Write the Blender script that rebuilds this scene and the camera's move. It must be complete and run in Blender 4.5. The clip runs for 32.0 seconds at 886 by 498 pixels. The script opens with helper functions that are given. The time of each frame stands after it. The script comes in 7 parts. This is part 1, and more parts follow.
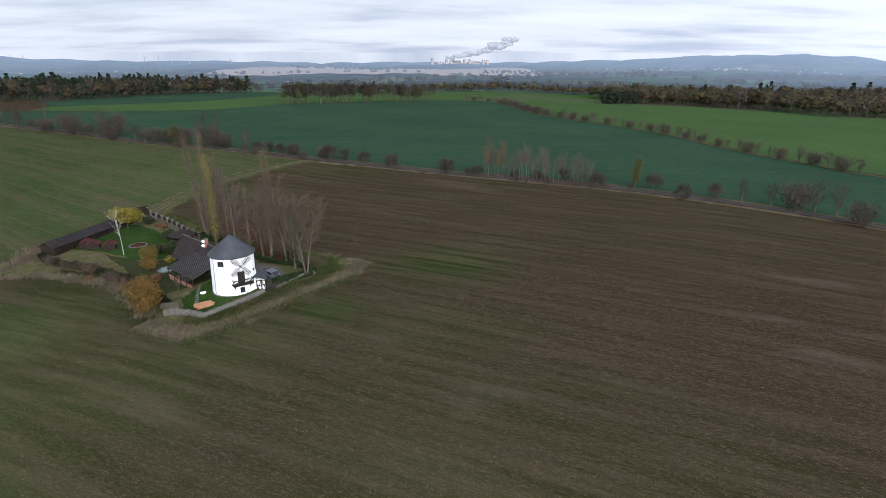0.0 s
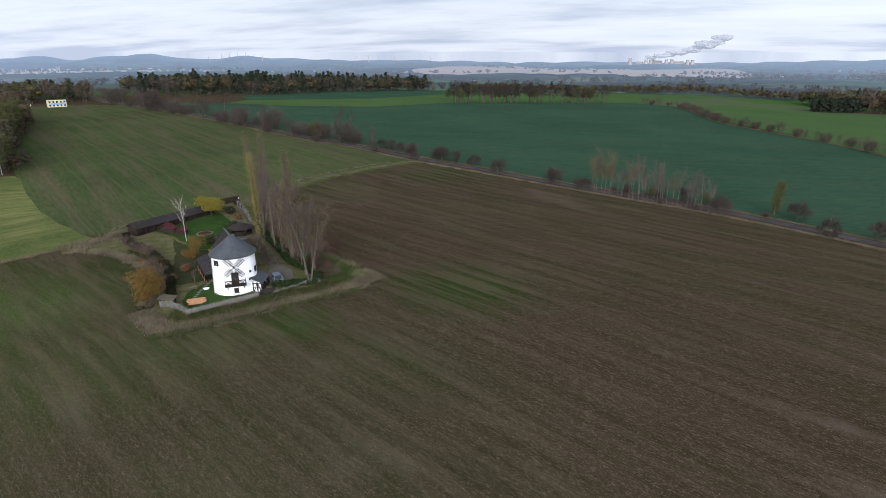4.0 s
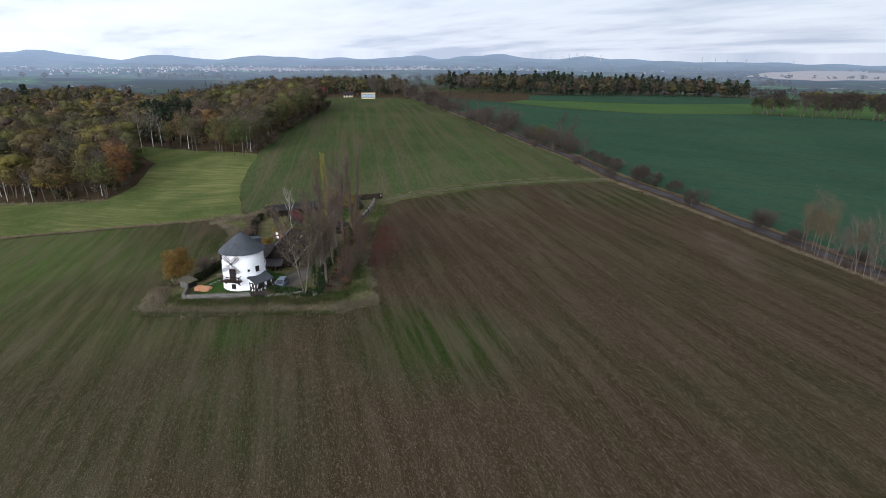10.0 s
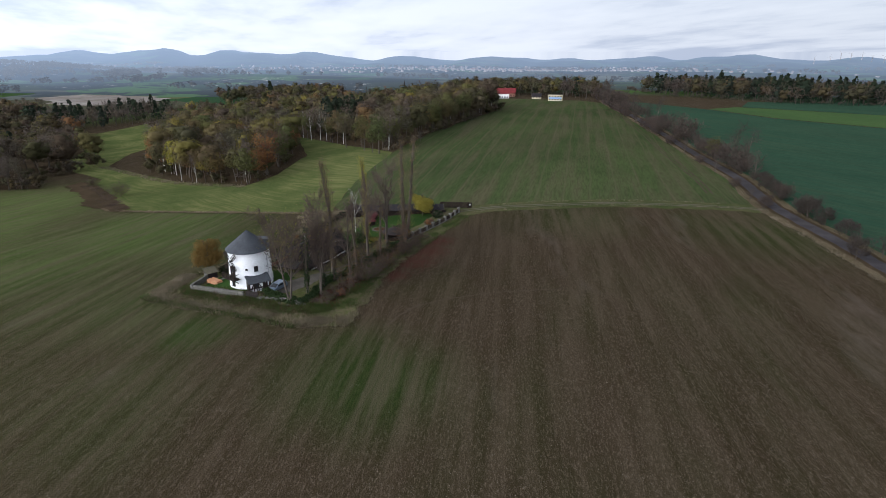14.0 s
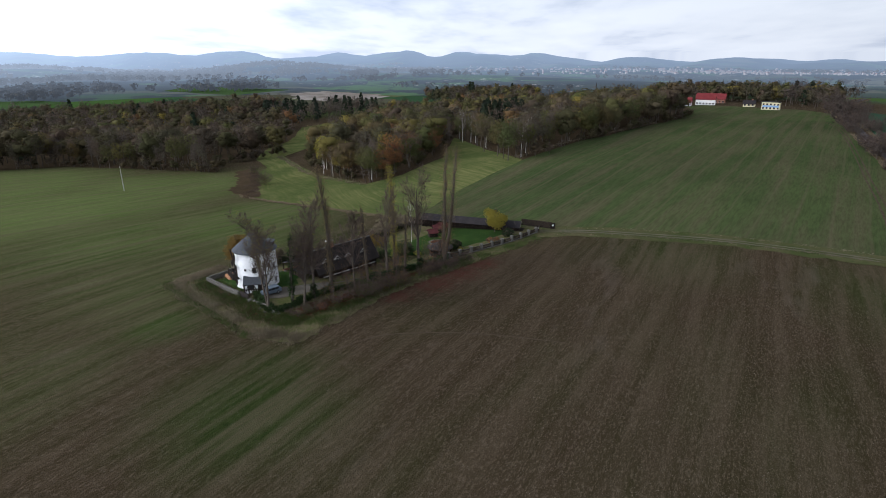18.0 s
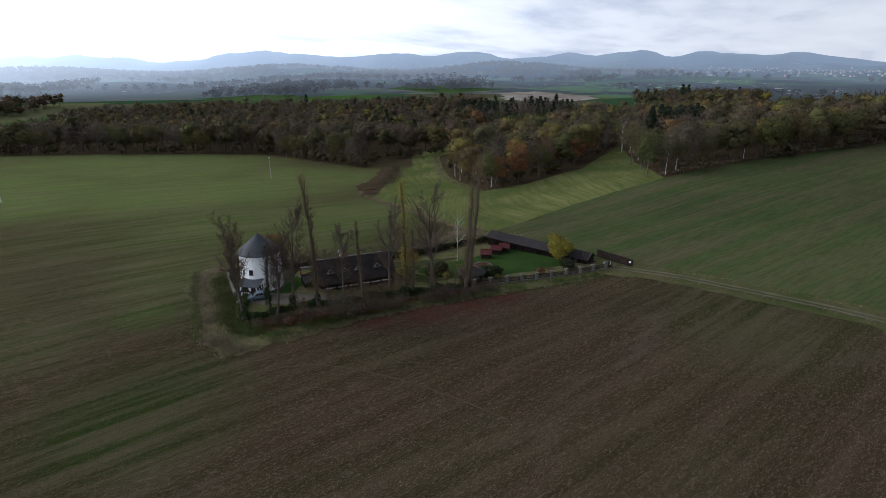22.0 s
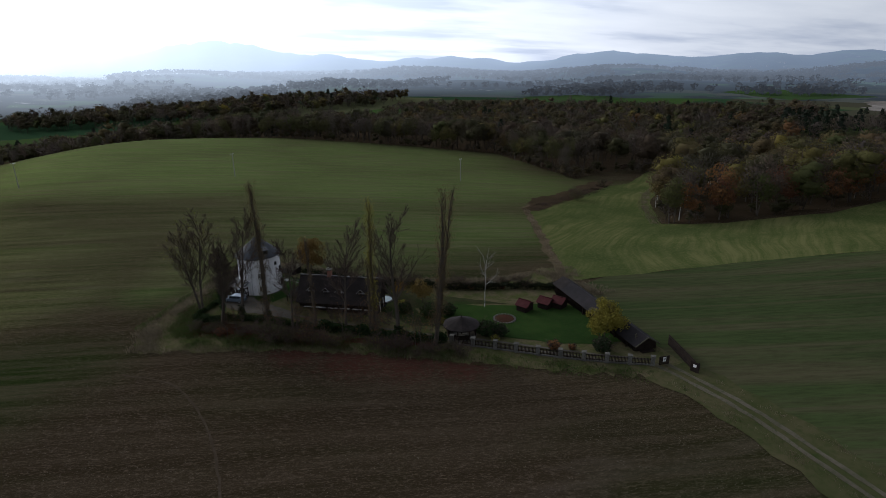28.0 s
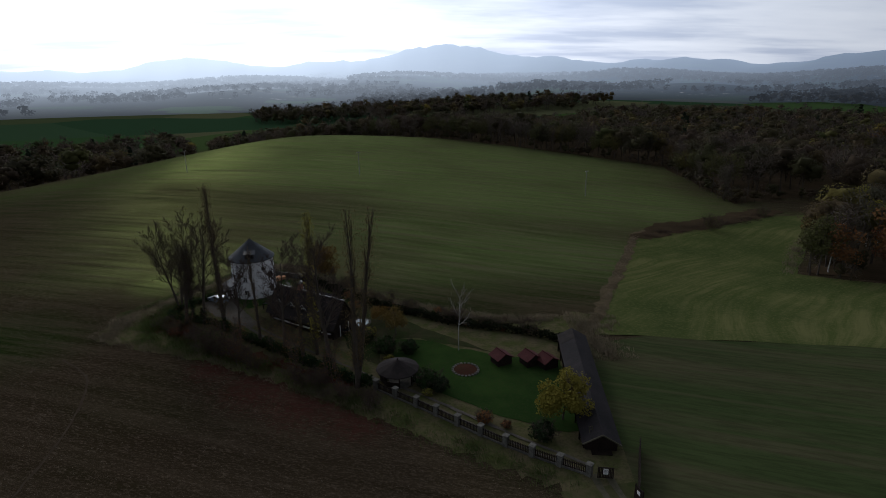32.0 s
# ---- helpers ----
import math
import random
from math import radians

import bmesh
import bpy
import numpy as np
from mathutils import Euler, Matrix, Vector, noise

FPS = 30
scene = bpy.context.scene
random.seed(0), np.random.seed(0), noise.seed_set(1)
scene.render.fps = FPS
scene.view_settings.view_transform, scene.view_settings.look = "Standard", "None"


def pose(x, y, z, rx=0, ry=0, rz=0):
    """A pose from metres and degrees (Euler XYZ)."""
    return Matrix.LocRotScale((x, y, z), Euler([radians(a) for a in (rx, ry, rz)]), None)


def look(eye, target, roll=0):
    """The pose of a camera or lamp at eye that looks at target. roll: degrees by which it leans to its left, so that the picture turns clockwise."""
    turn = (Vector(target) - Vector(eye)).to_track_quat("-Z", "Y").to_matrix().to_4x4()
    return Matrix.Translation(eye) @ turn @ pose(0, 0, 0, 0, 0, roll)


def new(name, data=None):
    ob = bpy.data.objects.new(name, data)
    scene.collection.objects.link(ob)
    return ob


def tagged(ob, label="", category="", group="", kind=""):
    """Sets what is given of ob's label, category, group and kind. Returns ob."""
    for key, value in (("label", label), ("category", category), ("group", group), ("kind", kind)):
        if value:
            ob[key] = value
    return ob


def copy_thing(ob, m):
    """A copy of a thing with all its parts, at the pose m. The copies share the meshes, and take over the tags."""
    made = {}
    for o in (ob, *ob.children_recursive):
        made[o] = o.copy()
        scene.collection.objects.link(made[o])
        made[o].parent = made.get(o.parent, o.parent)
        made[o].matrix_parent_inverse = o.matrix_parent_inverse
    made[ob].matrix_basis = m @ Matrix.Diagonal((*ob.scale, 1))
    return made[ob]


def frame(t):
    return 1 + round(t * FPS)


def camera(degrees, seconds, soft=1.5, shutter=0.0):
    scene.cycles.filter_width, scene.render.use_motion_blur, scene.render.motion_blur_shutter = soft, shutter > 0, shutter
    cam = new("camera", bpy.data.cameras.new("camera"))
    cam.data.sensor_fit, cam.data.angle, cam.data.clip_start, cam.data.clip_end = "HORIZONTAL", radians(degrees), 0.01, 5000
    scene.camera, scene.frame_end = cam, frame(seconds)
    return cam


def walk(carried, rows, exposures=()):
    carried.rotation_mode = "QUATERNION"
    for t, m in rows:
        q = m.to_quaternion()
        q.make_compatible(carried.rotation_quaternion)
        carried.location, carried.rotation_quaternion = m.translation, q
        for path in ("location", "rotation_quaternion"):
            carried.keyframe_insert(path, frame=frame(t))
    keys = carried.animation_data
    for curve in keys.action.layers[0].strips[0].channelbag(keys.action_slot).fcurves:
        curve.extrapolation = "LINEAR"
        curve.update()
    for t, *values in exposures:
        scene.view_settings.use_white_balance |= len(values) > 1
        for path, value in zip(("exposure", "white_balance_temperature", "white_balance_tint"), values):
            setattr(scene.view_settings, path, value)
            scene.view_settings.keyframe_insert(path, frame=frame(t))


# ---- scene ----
cam = camera(75.7, 32.0, soft=0.5)
METRES, EYE, TILT, LEAN, TURN = 340.9, 45.0, 0.0, 0.0, 0.0
ROWS = [
    (0.0, 0.0, 0.0, 0.0, 0.06, -18.95, -0.16),
    (0.5, 0.0108, 0.0044, 0.0005, 2.04, -19.05, -0.13),
    (1.0, 0.0222, 0.0095, 0.0006, 4.18, -19.1, -0.09),
    (1.5, 0.0339, 0.0153, 0.0006, 6.43, -19.12, -0.05),
    (2.0, 0.0459, 0.0216, 0.0006, 8.79, -19.15, 0.01),
    (2.5, 0.0579, 0.0286, 0.0006, 11.22, -19.12, 0.01),
    (4.5, 0.1041, 0.0634, 0.0005, 21.4, -19.04, -0.08),
    (5.0, 0.1154, 0.073, 0.0011, 24.0, -19.07, -0.07),
    (5.5, 0.1261, 0.0834, 0.0011, 26.66, -19.03, -0.16),
    (6.0, 0.1364, 0.0944, 0.0014, 29.34, -19.02, -0.19),
    (6.5, 0.1461, 0.106, 0.0014, 32.02, -19.02, -0.21),
    (7.0, 0.1555, 0.118, 0.0016, 34.71, -19.01, -0.19),
    (7.5, 0.1641, 0.1306, 0.0018, 37.41, -19.04, -0.22),
    (8.0, 0.1722, 0.1435, 0.002, 40.11, -19.06, -0.26),
    (8.5, 0.1798, 0.1569, 0.002, 42.82, -19.07, -0.27),
    (9.0, 0.1868, 0.1708, 0.0019, 45.55, -19.06, -0.26),
    (9.5, 0.1932, 0.1851, 0.002, 48.3, -19.04, -0.25),
    (10.0, 0.1987, 0.1995, 0.0019, 51.02, -19.06, -0.29),
    (10.5, 0.2039, 0.2145, 0.0018, 53.79, -19.03, -0.23),
    (11.0, 0.2082, 0.2296, 0.0017, 56.54, -19.02, -0.21),
    (11.5, 0.2118, 0.2449, 0.0016, 59.29, -19.02, -0.21),
    (12.0, 0.2144, 0.2603, 0.0017, 62.0, -19.05, -0.25),
    (12.5, 0.2166, 0.2762, 0.0016, 64.76, -19.04, -0.2),
    (13.0, 0.2179, 0.2921, 0.0014, 67.51, -19.02, -0.14),
    (13.5, 0.2184, 0.3082, 0.0016, 70.29, -19.06, -0.14),
    (14.0, 0.218, 0.3243, 0.0016, 73.06, -19.05, -0.08),
    (14.5, 0.217, 0.3403, 0.0019, 75.84, -19.07, -0.05),
    (16.5, 0.2074, 0.4026, 0.002, 86.68, -19.01, 0.15),
    (17.0, 0.2024, 0.4179, 0.002, 89.45, -18.99, 0.14),
    (17.5, 0.1969, 0.4329, 0.002, 92.21, -18.94, 0.16),
    (18.0, 0.1905, 0.4476, 0.0019, 94.97, -18.93, 0.17),
    (18.5, 0.1834, 0.4623, 0.0019, 97.75, -18.91, 0.22),
    (19.0, 0.1756, 0.4762, 0.0017, 100.49, -18.9, 0.21),
    (19.5, 0.1671, 0.49, 0.0019, 103.28, -18.92, 0.24),
    (20.0, 0.1579, 0.5034, 0.0017, 106.04, -18.9, 0.29),
    (20.5, 0.1481, 0.5162, 0.0017, 108.8, -18.86, 0.3),
    (21.0, 0.1376, 0.5287, 0.0018, 111.57, -18.83, 0.36),
    (21.5, 0.1267, 0.5405, 0.0021, 114.34, -18.83, 0.35),
    (22.0, 0.1153, 0.552, 0.0021, 117.09, -18.82, 0.39),
    (22.5, 0.1033, 0.563, 0.0022, 119.84, -18.83, 0.43),
    (23.0, 0.0906, 0.5733, 0.002, 122.58, -18.83, 0.51),
    (23.5, 0.0776, 0.5829, 0.0019, 125.32, -18.85, 0.5),
    (24.0, 0.0642, 0.5919, 0.0018, 128.05, -18.8, 0.52),
    (24.5, 0.0501, 0.6004, 0.0016, 130.79, -18.78, 0.58),
    (25.0, 0.0358, 0.6081, 0.0015, 133.54, -18.75, 0.6),
    (25.5, 0.0211, 0.6152, 0.0014, 136.26, -18.73, 0.66),
    (27.5, -0.0411, 0.6356, 0.0004, 147.23, -18.49, 0.67),
    (28.0, -0.0571, 0.6386, 0.0001, 149.94, -18.48, 0.71),
    (28.5, -0.0733, 0.6411, -0.0003, 152.62, -18.44, 0.74),
    (29.0, -0.0896, 0.6426, -0.0007, 155.34, -18.41, 0.75),
    (29.5, -0.1061, 0.6434, -0.0012, 158.05, -18.35, 0.8),
    (30.0, -0.1225, 0.6433, -0.0016, 160.76, -18.34, 0.8),
    (30.5, -0.1389, 0.6424, -0.0019, 163.48, -18.3, 0.82),
    (31.0, -0.1551, 0.6407, -0.0022, 166.18, -18.22, 0.82),
    (31.5, -0.171, 0.6382, -0.0022, 168.87, -18.19, 0.81),
    (32.0, -0.1865, 0.6353, -0.0027, 171.5, -18.0, 0.91),
]
STOPS = [(t, stops, 6200, 12) for t, stops in ((0.0, 0.0), (6.0, 0.0), (9.0, -0.03), (13.0, -0.15), (19.0, -0.32), (23.0, -0.62), (25.5, -0.85), (28.0, -1.32), (30.0, -1.65), (32.0, -1.9))]
walk(cam, [(t, pose(0, 0, EYE, TILT, LEAN, TURN) @ pose(METRES * x, METRES * y, METRES * z, 90 + pitch, roll, yaw)) for t, x, y, z, yaw, pitch, roll in ROWS], STOPS)

# ---- light: thin bright overcast with a low, veiled autumn sun in the south ----
SUN_DIR = Vector((0.30, -0.95, 0.40)).normalized()
sun = new("sun", bpy.data.lights.new("sun", "SUN"))
sun.data.energy, sun.data.angle, sun.data.color = 1.7, radians(9), (1.0, 0.93, 0.82)
sun.matrix_world = look((0, 0, 300), Vector((0, 0, 300)) - SUN_DIR)

world = bpy.data.worlds.new("world")
scene.world = world
world.use_nodes = True


class Nodes:
    """Short hand for building a node tree."""

    def __init__(self, tree):
        self.tree = tree
        tree.nodes.clear()

    def add(self, kind, inputs=(), **props):
        node = self.tree.nodes.new(kind)
        for key, value in props.items():
            setattr(node, key, value)
        for key, value in dict(inputs).items():
            if isinstance(value, bpy.types.NodeSocket):
                self.tree.links.new(value, node.inputs[key])
            else:
                node.inputs[key].default_value = value
        return node

    def math(self, op, a, b=0.0, clamp=False):
        return self.add("ShaderNodeMath", {0: a, 1: b}, operation=op, use_clamp=clamp).outputs[0]

    def vec(self, op, a, b=(0, 0, 0)):
        node = self.add("ShaderNodeVectorMath", {0: a, 1: b}, operation=op)
        return node.outputs["Value"] if op in ("DOT_PRODUCT", "LENGTH", "DISTANCE") else node.outputs[0]

    def noise(self, vector, scale, detail=4.0, rough=0.55):
        return self.add("ShaderNodeTexNoise", {"Vector": vector, "Scale": scale, "Detail": detail, "Roughness": rough}).outputs[0]

    def ramp(self, fac, stops):
        node = self.add("ShaderNodeValToRGB", {0: fac})
        els = node.color_ramp.elements
        while len(els) < len(stops):
            els.new(0.5)
        for el, (p, c) in zip(els, stops):
            el.position = p
            el.color = (*c, 1) if isinstance(c, tuple) else (c, c, c, 1)
        return node.outputs[0]

    def mix(self, fac, a, b, blend="MIX"):
        node = self.add("ShaderNodeMix", {0: fac, 6: (*a, 1) if isinstance(a, tuple) else a, 7: (*b, 1) if isinstance(b, tuple) else b}, data_type="RGBA", blend_type=blend)
        return node.outputs[2]


w = Nodes(world.node_tree)
sky = w.add("ShaderNodeTexSky", sky_type="NISHITA", sun_disc=False, sun_elevation=math.asin(SUN_DIR.z), sun_rotation=math.atan2(SUN_DIR.x, SUN_DIR.y), altitude=300, dust_density=2.5)
way = w.add("ShaderNodeTexCoord").outputs["Generated"]
sep = w.add("ShaderNodeSeparateXYZ", {0: way})
rise = w.math("MAXIMUM", sep.outputs[2], 0.0)
flat = w.vec("DIVIDE", way, w.add("ShaderNodeCombineXYZ", {0: w.math("ADD", rise, 0.10), 1: w.math("ADD", rise, 0.10), 2: 1.0}).outputs[0])
sheet = w.noise(w.vec("MULTIPLY", flat, (0.55, 1.0, 0.2)), 0.9, 7.0, 0.55)
banks = w.noise(w.vec("MULTIPLY", flat, (0.25, 0.4, 0.2)), 0.55, 4.0, 0.5)
cover = w.ramp(w.math("ADD", w.math("MULTIPLY", sheet, 0.6), w.math("MULTIPLY", banks, 0.4)), [(0.38, 0.0), (0.50, 0.75), (0.60, 1.0)])
facing = w.math("MAXIMUM", w.math("MULTIPLY", w.math("ADD", w.vec("DOT_PRODUCT", way, tuple(SUN_DIR)), 1.0), 0.5), 0.0)
glow = w.math("ADD", w.math("ADD", 1.0, facing), w.math("MULTIPLY", w.math("POWER", facing, 5.0), 5.0))
thick = w.ramp(rise, [(0.0, 1.08), (0.22, 0.98), (0.75, 0.42)])
cloud = w.mix(cover, (0.52, 0.59, 0.72), (0.85, 0.90, 0.97))
bright = w.math("MULTIPLY", glow, thick)
lit = w.mix(1.0, cloud, w.add("ShaderNodeCombineXYZ", {0: bright, 1: bright, 2: bright}).outputs[0], "MULTIPLY")
blue = w.vec("MULTIPLY", sky.outputs[0], (0.10, 0.10, 0.10))
both = w.mix(0.88, blue, lit)
back = w.add("ShaderNodeBackground", {0: both, 1: 1.0})
w.add("ShaderNodeOutputWorld", {0: back.outputs[0]})


# ---- materials ----
def material(name, colour, rough=0.85, bump=0.0, bump_scale=8.0, metal=0.0, spec=0.3, sheer=0.0, depth=0.05, shine=None):
    """shine: how much a cover of leaf blades glints, tinted by the blades. sheer: the share of light that shines through thin leaves and blades. colour: a function of Nodes and the world-size coordinate that returns a colour socket."""
    m = bpy.data.materials.new(name)
    m.use_nodes = True
    n = Nodes(m.node_tree)
    at = n.add("ShaderNodeTexCoord").outputs["Object"]
    bsdf = n.add("ShaderNodeBsdfPrincipled", {"Roughness": rough, "Metallic": metal, "Specular IOR Level": spec})
    c = colour(n, at)
    n.tree.links.new(c, bsdf.inputs["Base Color"])
    if bump:
        b = n.add("ShaderNodeBump", {"Strength": min(1.0, bump), "Distance": depth, "Height": n.noise(at, bump_scale, 5.0)})
        n.tree.links.new(b.outputs[0], bsdf.inputs["Normal"])
    skin = bsdf.outputs[0]
    if sheer:
        through_ = n.add("ShaderNodeBsdfTranslucent", {"Color": c})
        skin = n.add("ShaderNodeMixShader", {0: sheer, 1: skin, 2: through_.outputs[0]}).outputs[0]
    if shine:
        blade = n.add("ShaderNodeBsdfAnisotropic", {"Color": (0.34, 0.42, 0.15, 1), "Roughness": 0.38})
        skin = n.add("ShaderNodeMixShader", {0: shine(n, at), 1: skin, 2: blade.outputs[0]}).outputs[0]
    n.add("ShaderNodeOutputMaterial", {0: skin})
    return m


def mottled(name, a, b, c=None, scale=1.0, fine=8.0, rough=0.85, bump=0.3, vary=0.0, metal=0.0, spec=0.08, sheer=0.0):
    """Two or three colours mixed by a coarse and a fine noise; vary: how far one object differs from the next."""
    def colour(n, at):
        big = n.noise(at, scale, 3.0)
        small = n.noise(at, fine, 4.0, 0.65)
        col = n.mix(n.ramp(big, [(0.35, 0.0), (0.65, 1.0)]), a, b)
        col = n.mix(n.ramp(small, [(0.45, 0.0), (0.75, 0.75)]), col, c or tuple(0.55 * v for v in a))
        if vary:
            r = n.add("ShaderNodeObjectInfo").outputs["Random"]
            col = n.mix(n.math("MULTIPLY", r, vary), col, tuple(0.45 * v for v in b))
        return col
    return material(name, colour, rough, bump, fine, metal, spec, sheer)


ROW_TURN = radians(156)


def along_rows(n, at, stretch):
    turned = n.add("ShaderNodeMapping", {"Vector": at, "Rotation": (0, 0, -ROW_TURN)}).outputs[0]
    return n.vec("MULTIPLY", turned, (stretch, 1.0, 1.0))


def tilled(n, at):
    """Drilled brown soil with pale drill streaks, clods, stones and a thin flush of green shoots; other crops further off."""
    rows = n.noise(along_rows(n, at, 0.07), 0.40, 6.0, 0.66)
    fine = n.noise(along_rows(n, at, 0.30), 3.4, 4.0, 0.8)
    clod = n.noise(at, 6.5, 4.0, 0.8)
    col = n.mix(n.ramp(rows, [(0.40, 0.0), (0.64, 1.0)]), (0.037, 0.027, 0.0155), (0.057, 0.042, 0.0255))
    crumb = n.noise(along_rows(n, at, 0.55), 5.2, 3.0, 0.85)
    col = n.mix(n.ramp(n.math("ADD", n.math("MULTIPLY", fine, 0.55), n.math("MULTIPLY", crumb, 0.45)), [(0.50, 0.0), (0.62, 0.85)]), col, (0.126, 0.094, 0.066))
    patch_ = n.noise(along_rows(n, at, 0.3), 0.06, 5.0, 0.65)
    col = n.mix(n.ramp(patch_, [(0.60, 0.0), (0.72, 0.50)]), col, (0.12, 0.093, 0.072))
    shoots = n.add("ShaderNodeAttribute", attribute_name="shoots").outputs["Fac"]
    ragged = n.math("ADD", shoots, n.math("MULTIPLY", n.math("SUBTRACT", n.noise(along_rows(n, at, 0.35), 0.09, 5.0, 0.62), 0.5), 0.62))
    sunlit_lush = n.add("ShaderNodeAttribute", attribute_name="sunlit_lush").outputs["Fac"]
    sparse = n.mix(n.ramp(fine, [(0.40, 0.0), (0.65, 1.0)]), (0.018, 0.030, 0.008), (0.036, 0.049, 0.016))
    # dense crop's green, lightened to carry painted sunshine
    full = n.mix(n.ramp(fine, [(0.38, 0.0), (0.65, 1.0)]), (0.056, 0.088, 0.023), (0.108, 0.128, 0.044))
    green = n.mix(sunlit_lush, sparse, full)
    green = n.mix(n.ramp(rows, [(0.42, 0.0), (0.62, 0.72)]), green, (0.082, 0.070, 0.040))
    col = n.mix(n.ramp(ragged, [(0.10, 0.0), (0.75, 0.95)]), col, green)
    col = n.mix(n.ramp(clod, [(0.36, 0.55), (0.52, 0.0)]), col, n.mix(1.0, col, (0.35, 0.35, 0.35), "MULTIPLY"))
    fallen = n.math("ADD", n.add("ShaderNodeAttribute", attribute_name="litter").outputs["Fac"], n.math("MULTIPLY", n.math("SUBTRACT", n.noise(at, 1.3, 6.0, 0.85), 0.5), 1.7))
    col = n.mix(n.ramp(fallen, [(0.34, 0.0), (0.72, 0.85)]), col, n.mix(fine, (0.046, 0.016, 0.013), (0.092, 0.032, 0.024)))
    stones = n.add("ShaderNodeTexVoronoi", {"Vector": at, "Scale": 2.3, "Randomness": 1.0})
    speck = n.ramp(stones.outputs["Distance"], [(0.09, 1.0), (0.18, 0.0)])
    keep = n.ramp(n.noise(at, 0.7, 3.0), [(0.44, 0.0), (0.56, 1.0)])
    col = n.mix(n.math("MULTIPLY", n.math("MULTIPLY", speck, keep), 0.55), col, (0.24, 0.205, 0.17))
    grit = n.add("ShaderNodeTexVoronoi", {"Vector": along_rows(n, at, 0.6), "Scale": 5.0, "Randomness": 1.0})
    col = n.mix(n.math("MULTIPLY", n.ramp(grit.outputs["Distance"], [(0.12, 1.0), (0.24, 0.0)]), n.ramp(rows, [(0.42, 0.05), (0.60, 0.55)])), col, (0.165, 0.130, 0.098))
    plots = n.add("ShaderNodeTexVoronoi", {"Vector": n.vec("MULTIPLY", at, (1, 1.5, 0)), "Scale": 0.0042, "Randomness": 0.9})
    crops = n.ramp(n.add("ShaderNodeSeparateColor", {0: plots.outputs["Color"]}).outputs[0], [(0.15, (0.030, 0.062, 0.030)), (0.35, (0.05, 0.095, 0.025)), (0.5, (0.075, 0.065, 0.045)), (0.65, (0.035, 0.075, 0.035)), (0.85, (0.095, 0.10, 0.05))])
    away = n.vec("DISTANCE", n.vec("MULTIPLY", at, (1, 1, 0)), (-60, 150, 0))
    return n.mix(n.add("ShaderNodeMapRange", {0: away, 1: 560.0, 2: 640.0}).outputs[0], col, crops)


def crop(light, dark, bare, turn, thin=0.5):
    """Young winter crop: green rows with soil showing where it is thin."""
    def colour(n, at):
        turned = n.add("ShaderNodeMapping", {"Vector": at, "Rotation": (0, 0, -turn)}).outputs[0]
        rows = n.noise(n.vec("MULTIPLY", turned, (0.06, 1.0, 1.0)), 0.18, 5.0, 0.6)
        big = n.noise(at, 0.012, 4.0, 0.6)
        col = n.mix(n.ramp(big, [(0.35, 0.0), (0.65, 1.0)]), dark, light)
        col = n.mix(n.ramp(rows, [(0.42, 0.0), (0.64, thin)]), col, bare)
        drill = n.noise(n.vec("MULTIPLY", turned, (0.12, 1.0, 1.0)), 1.6, 4.0, 0.75)
        col = n.mix(n.ramp(drill, [(0.42, 0.0), (0.64, 0.55)]), col, n.mix(1.0, col, (0.55, 0.50, 0.55), "MULTIPLY"))
        tram = n.add("ShaderNodeTexWave", {"Vector": turned, "Scale": 0.035, "Distortion": 0.6, "Detail": 1.0}, bands_direction="Y").outputs[0]
        return n.mix(n.ramp(tram, [(0.965, 0.0), (1.0, 0.35)]), col, bare)
    return colour


def mown(n, at):
    turned = n.add("ShaderNodeMapping", {"Vector": at, "Rotation": (0, 0, radians(-32))}).outputs[0]
    bend = n.noise(at, 0.015, 2.0)
    warped = n.vec("ADD", turned, n.vec("MULTIPLY", n.add("ShaderNodeCombineXYZ", {1: bend}).outputs[0], (0, 34, 0)))
    swath = n.noise(n.vec("MULTIPLY", warped, (0.03, 1.0, 1.0)), 0.55, 5.0, 0.7)
    col = n.mix(n.ramp(swath, [(0.38, 0.0), (0.62, 1.0)]), (0.068, 0.087, 0.026), (0.134, 0.134, 0.053))
    col = n.mix(n.ramp(n.noise(at, 0.04, 5.0, 0.6), [(0.40, 0.0), (0.62, 0.95)]), col, (0.050, 0.070, 0.022))
    return n.mix(n.ramp(n.noise(at, 1.6, 5.0, 0.7), [(0.48, 0.0), (0.72, 0.6)]), col, (0.15, 0.14, 0.058))


def glinting_shoots(n, at):
    """Tinted gloss added over a hand-set area, brightening young crop; none on bare soil."""
    gloss_area = n.math("MULTIPLY", n.add("ShaderNodeAttribute", attribute_name="shoots").outputs["Fac"], n.add("ShaderNodeAttribute", attribute_name="thick").outputs["Fac"])
    return n.math("MULTIPLY", gloss_area, n.ramp(n.noise(along_rows(n, at, 0.06), 0.45, 6.0, 0.7), [(0.34, 0.02), (0.64, 0.13)]))


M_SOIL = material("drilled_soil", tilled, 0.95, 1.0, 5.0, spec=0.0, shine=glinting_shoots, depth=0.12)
M_CROP = material("young_crop", crop((0.062, 0.082, 0.031), (0.038, 0.055, 0.021), (0.092, 0.076, 0.046), radians(150), 0.6), 0.9, 0.6, 1.5, spec=0.0)
M_RAPE = material("dense_crop", crop((0.035, 0.074, 0.044), (0.027, 0.061, 0.037), (0.048, 0.070, 0.040), radians(20), 0.4), 0.85, 0.3, 1.5, spec=0.0)
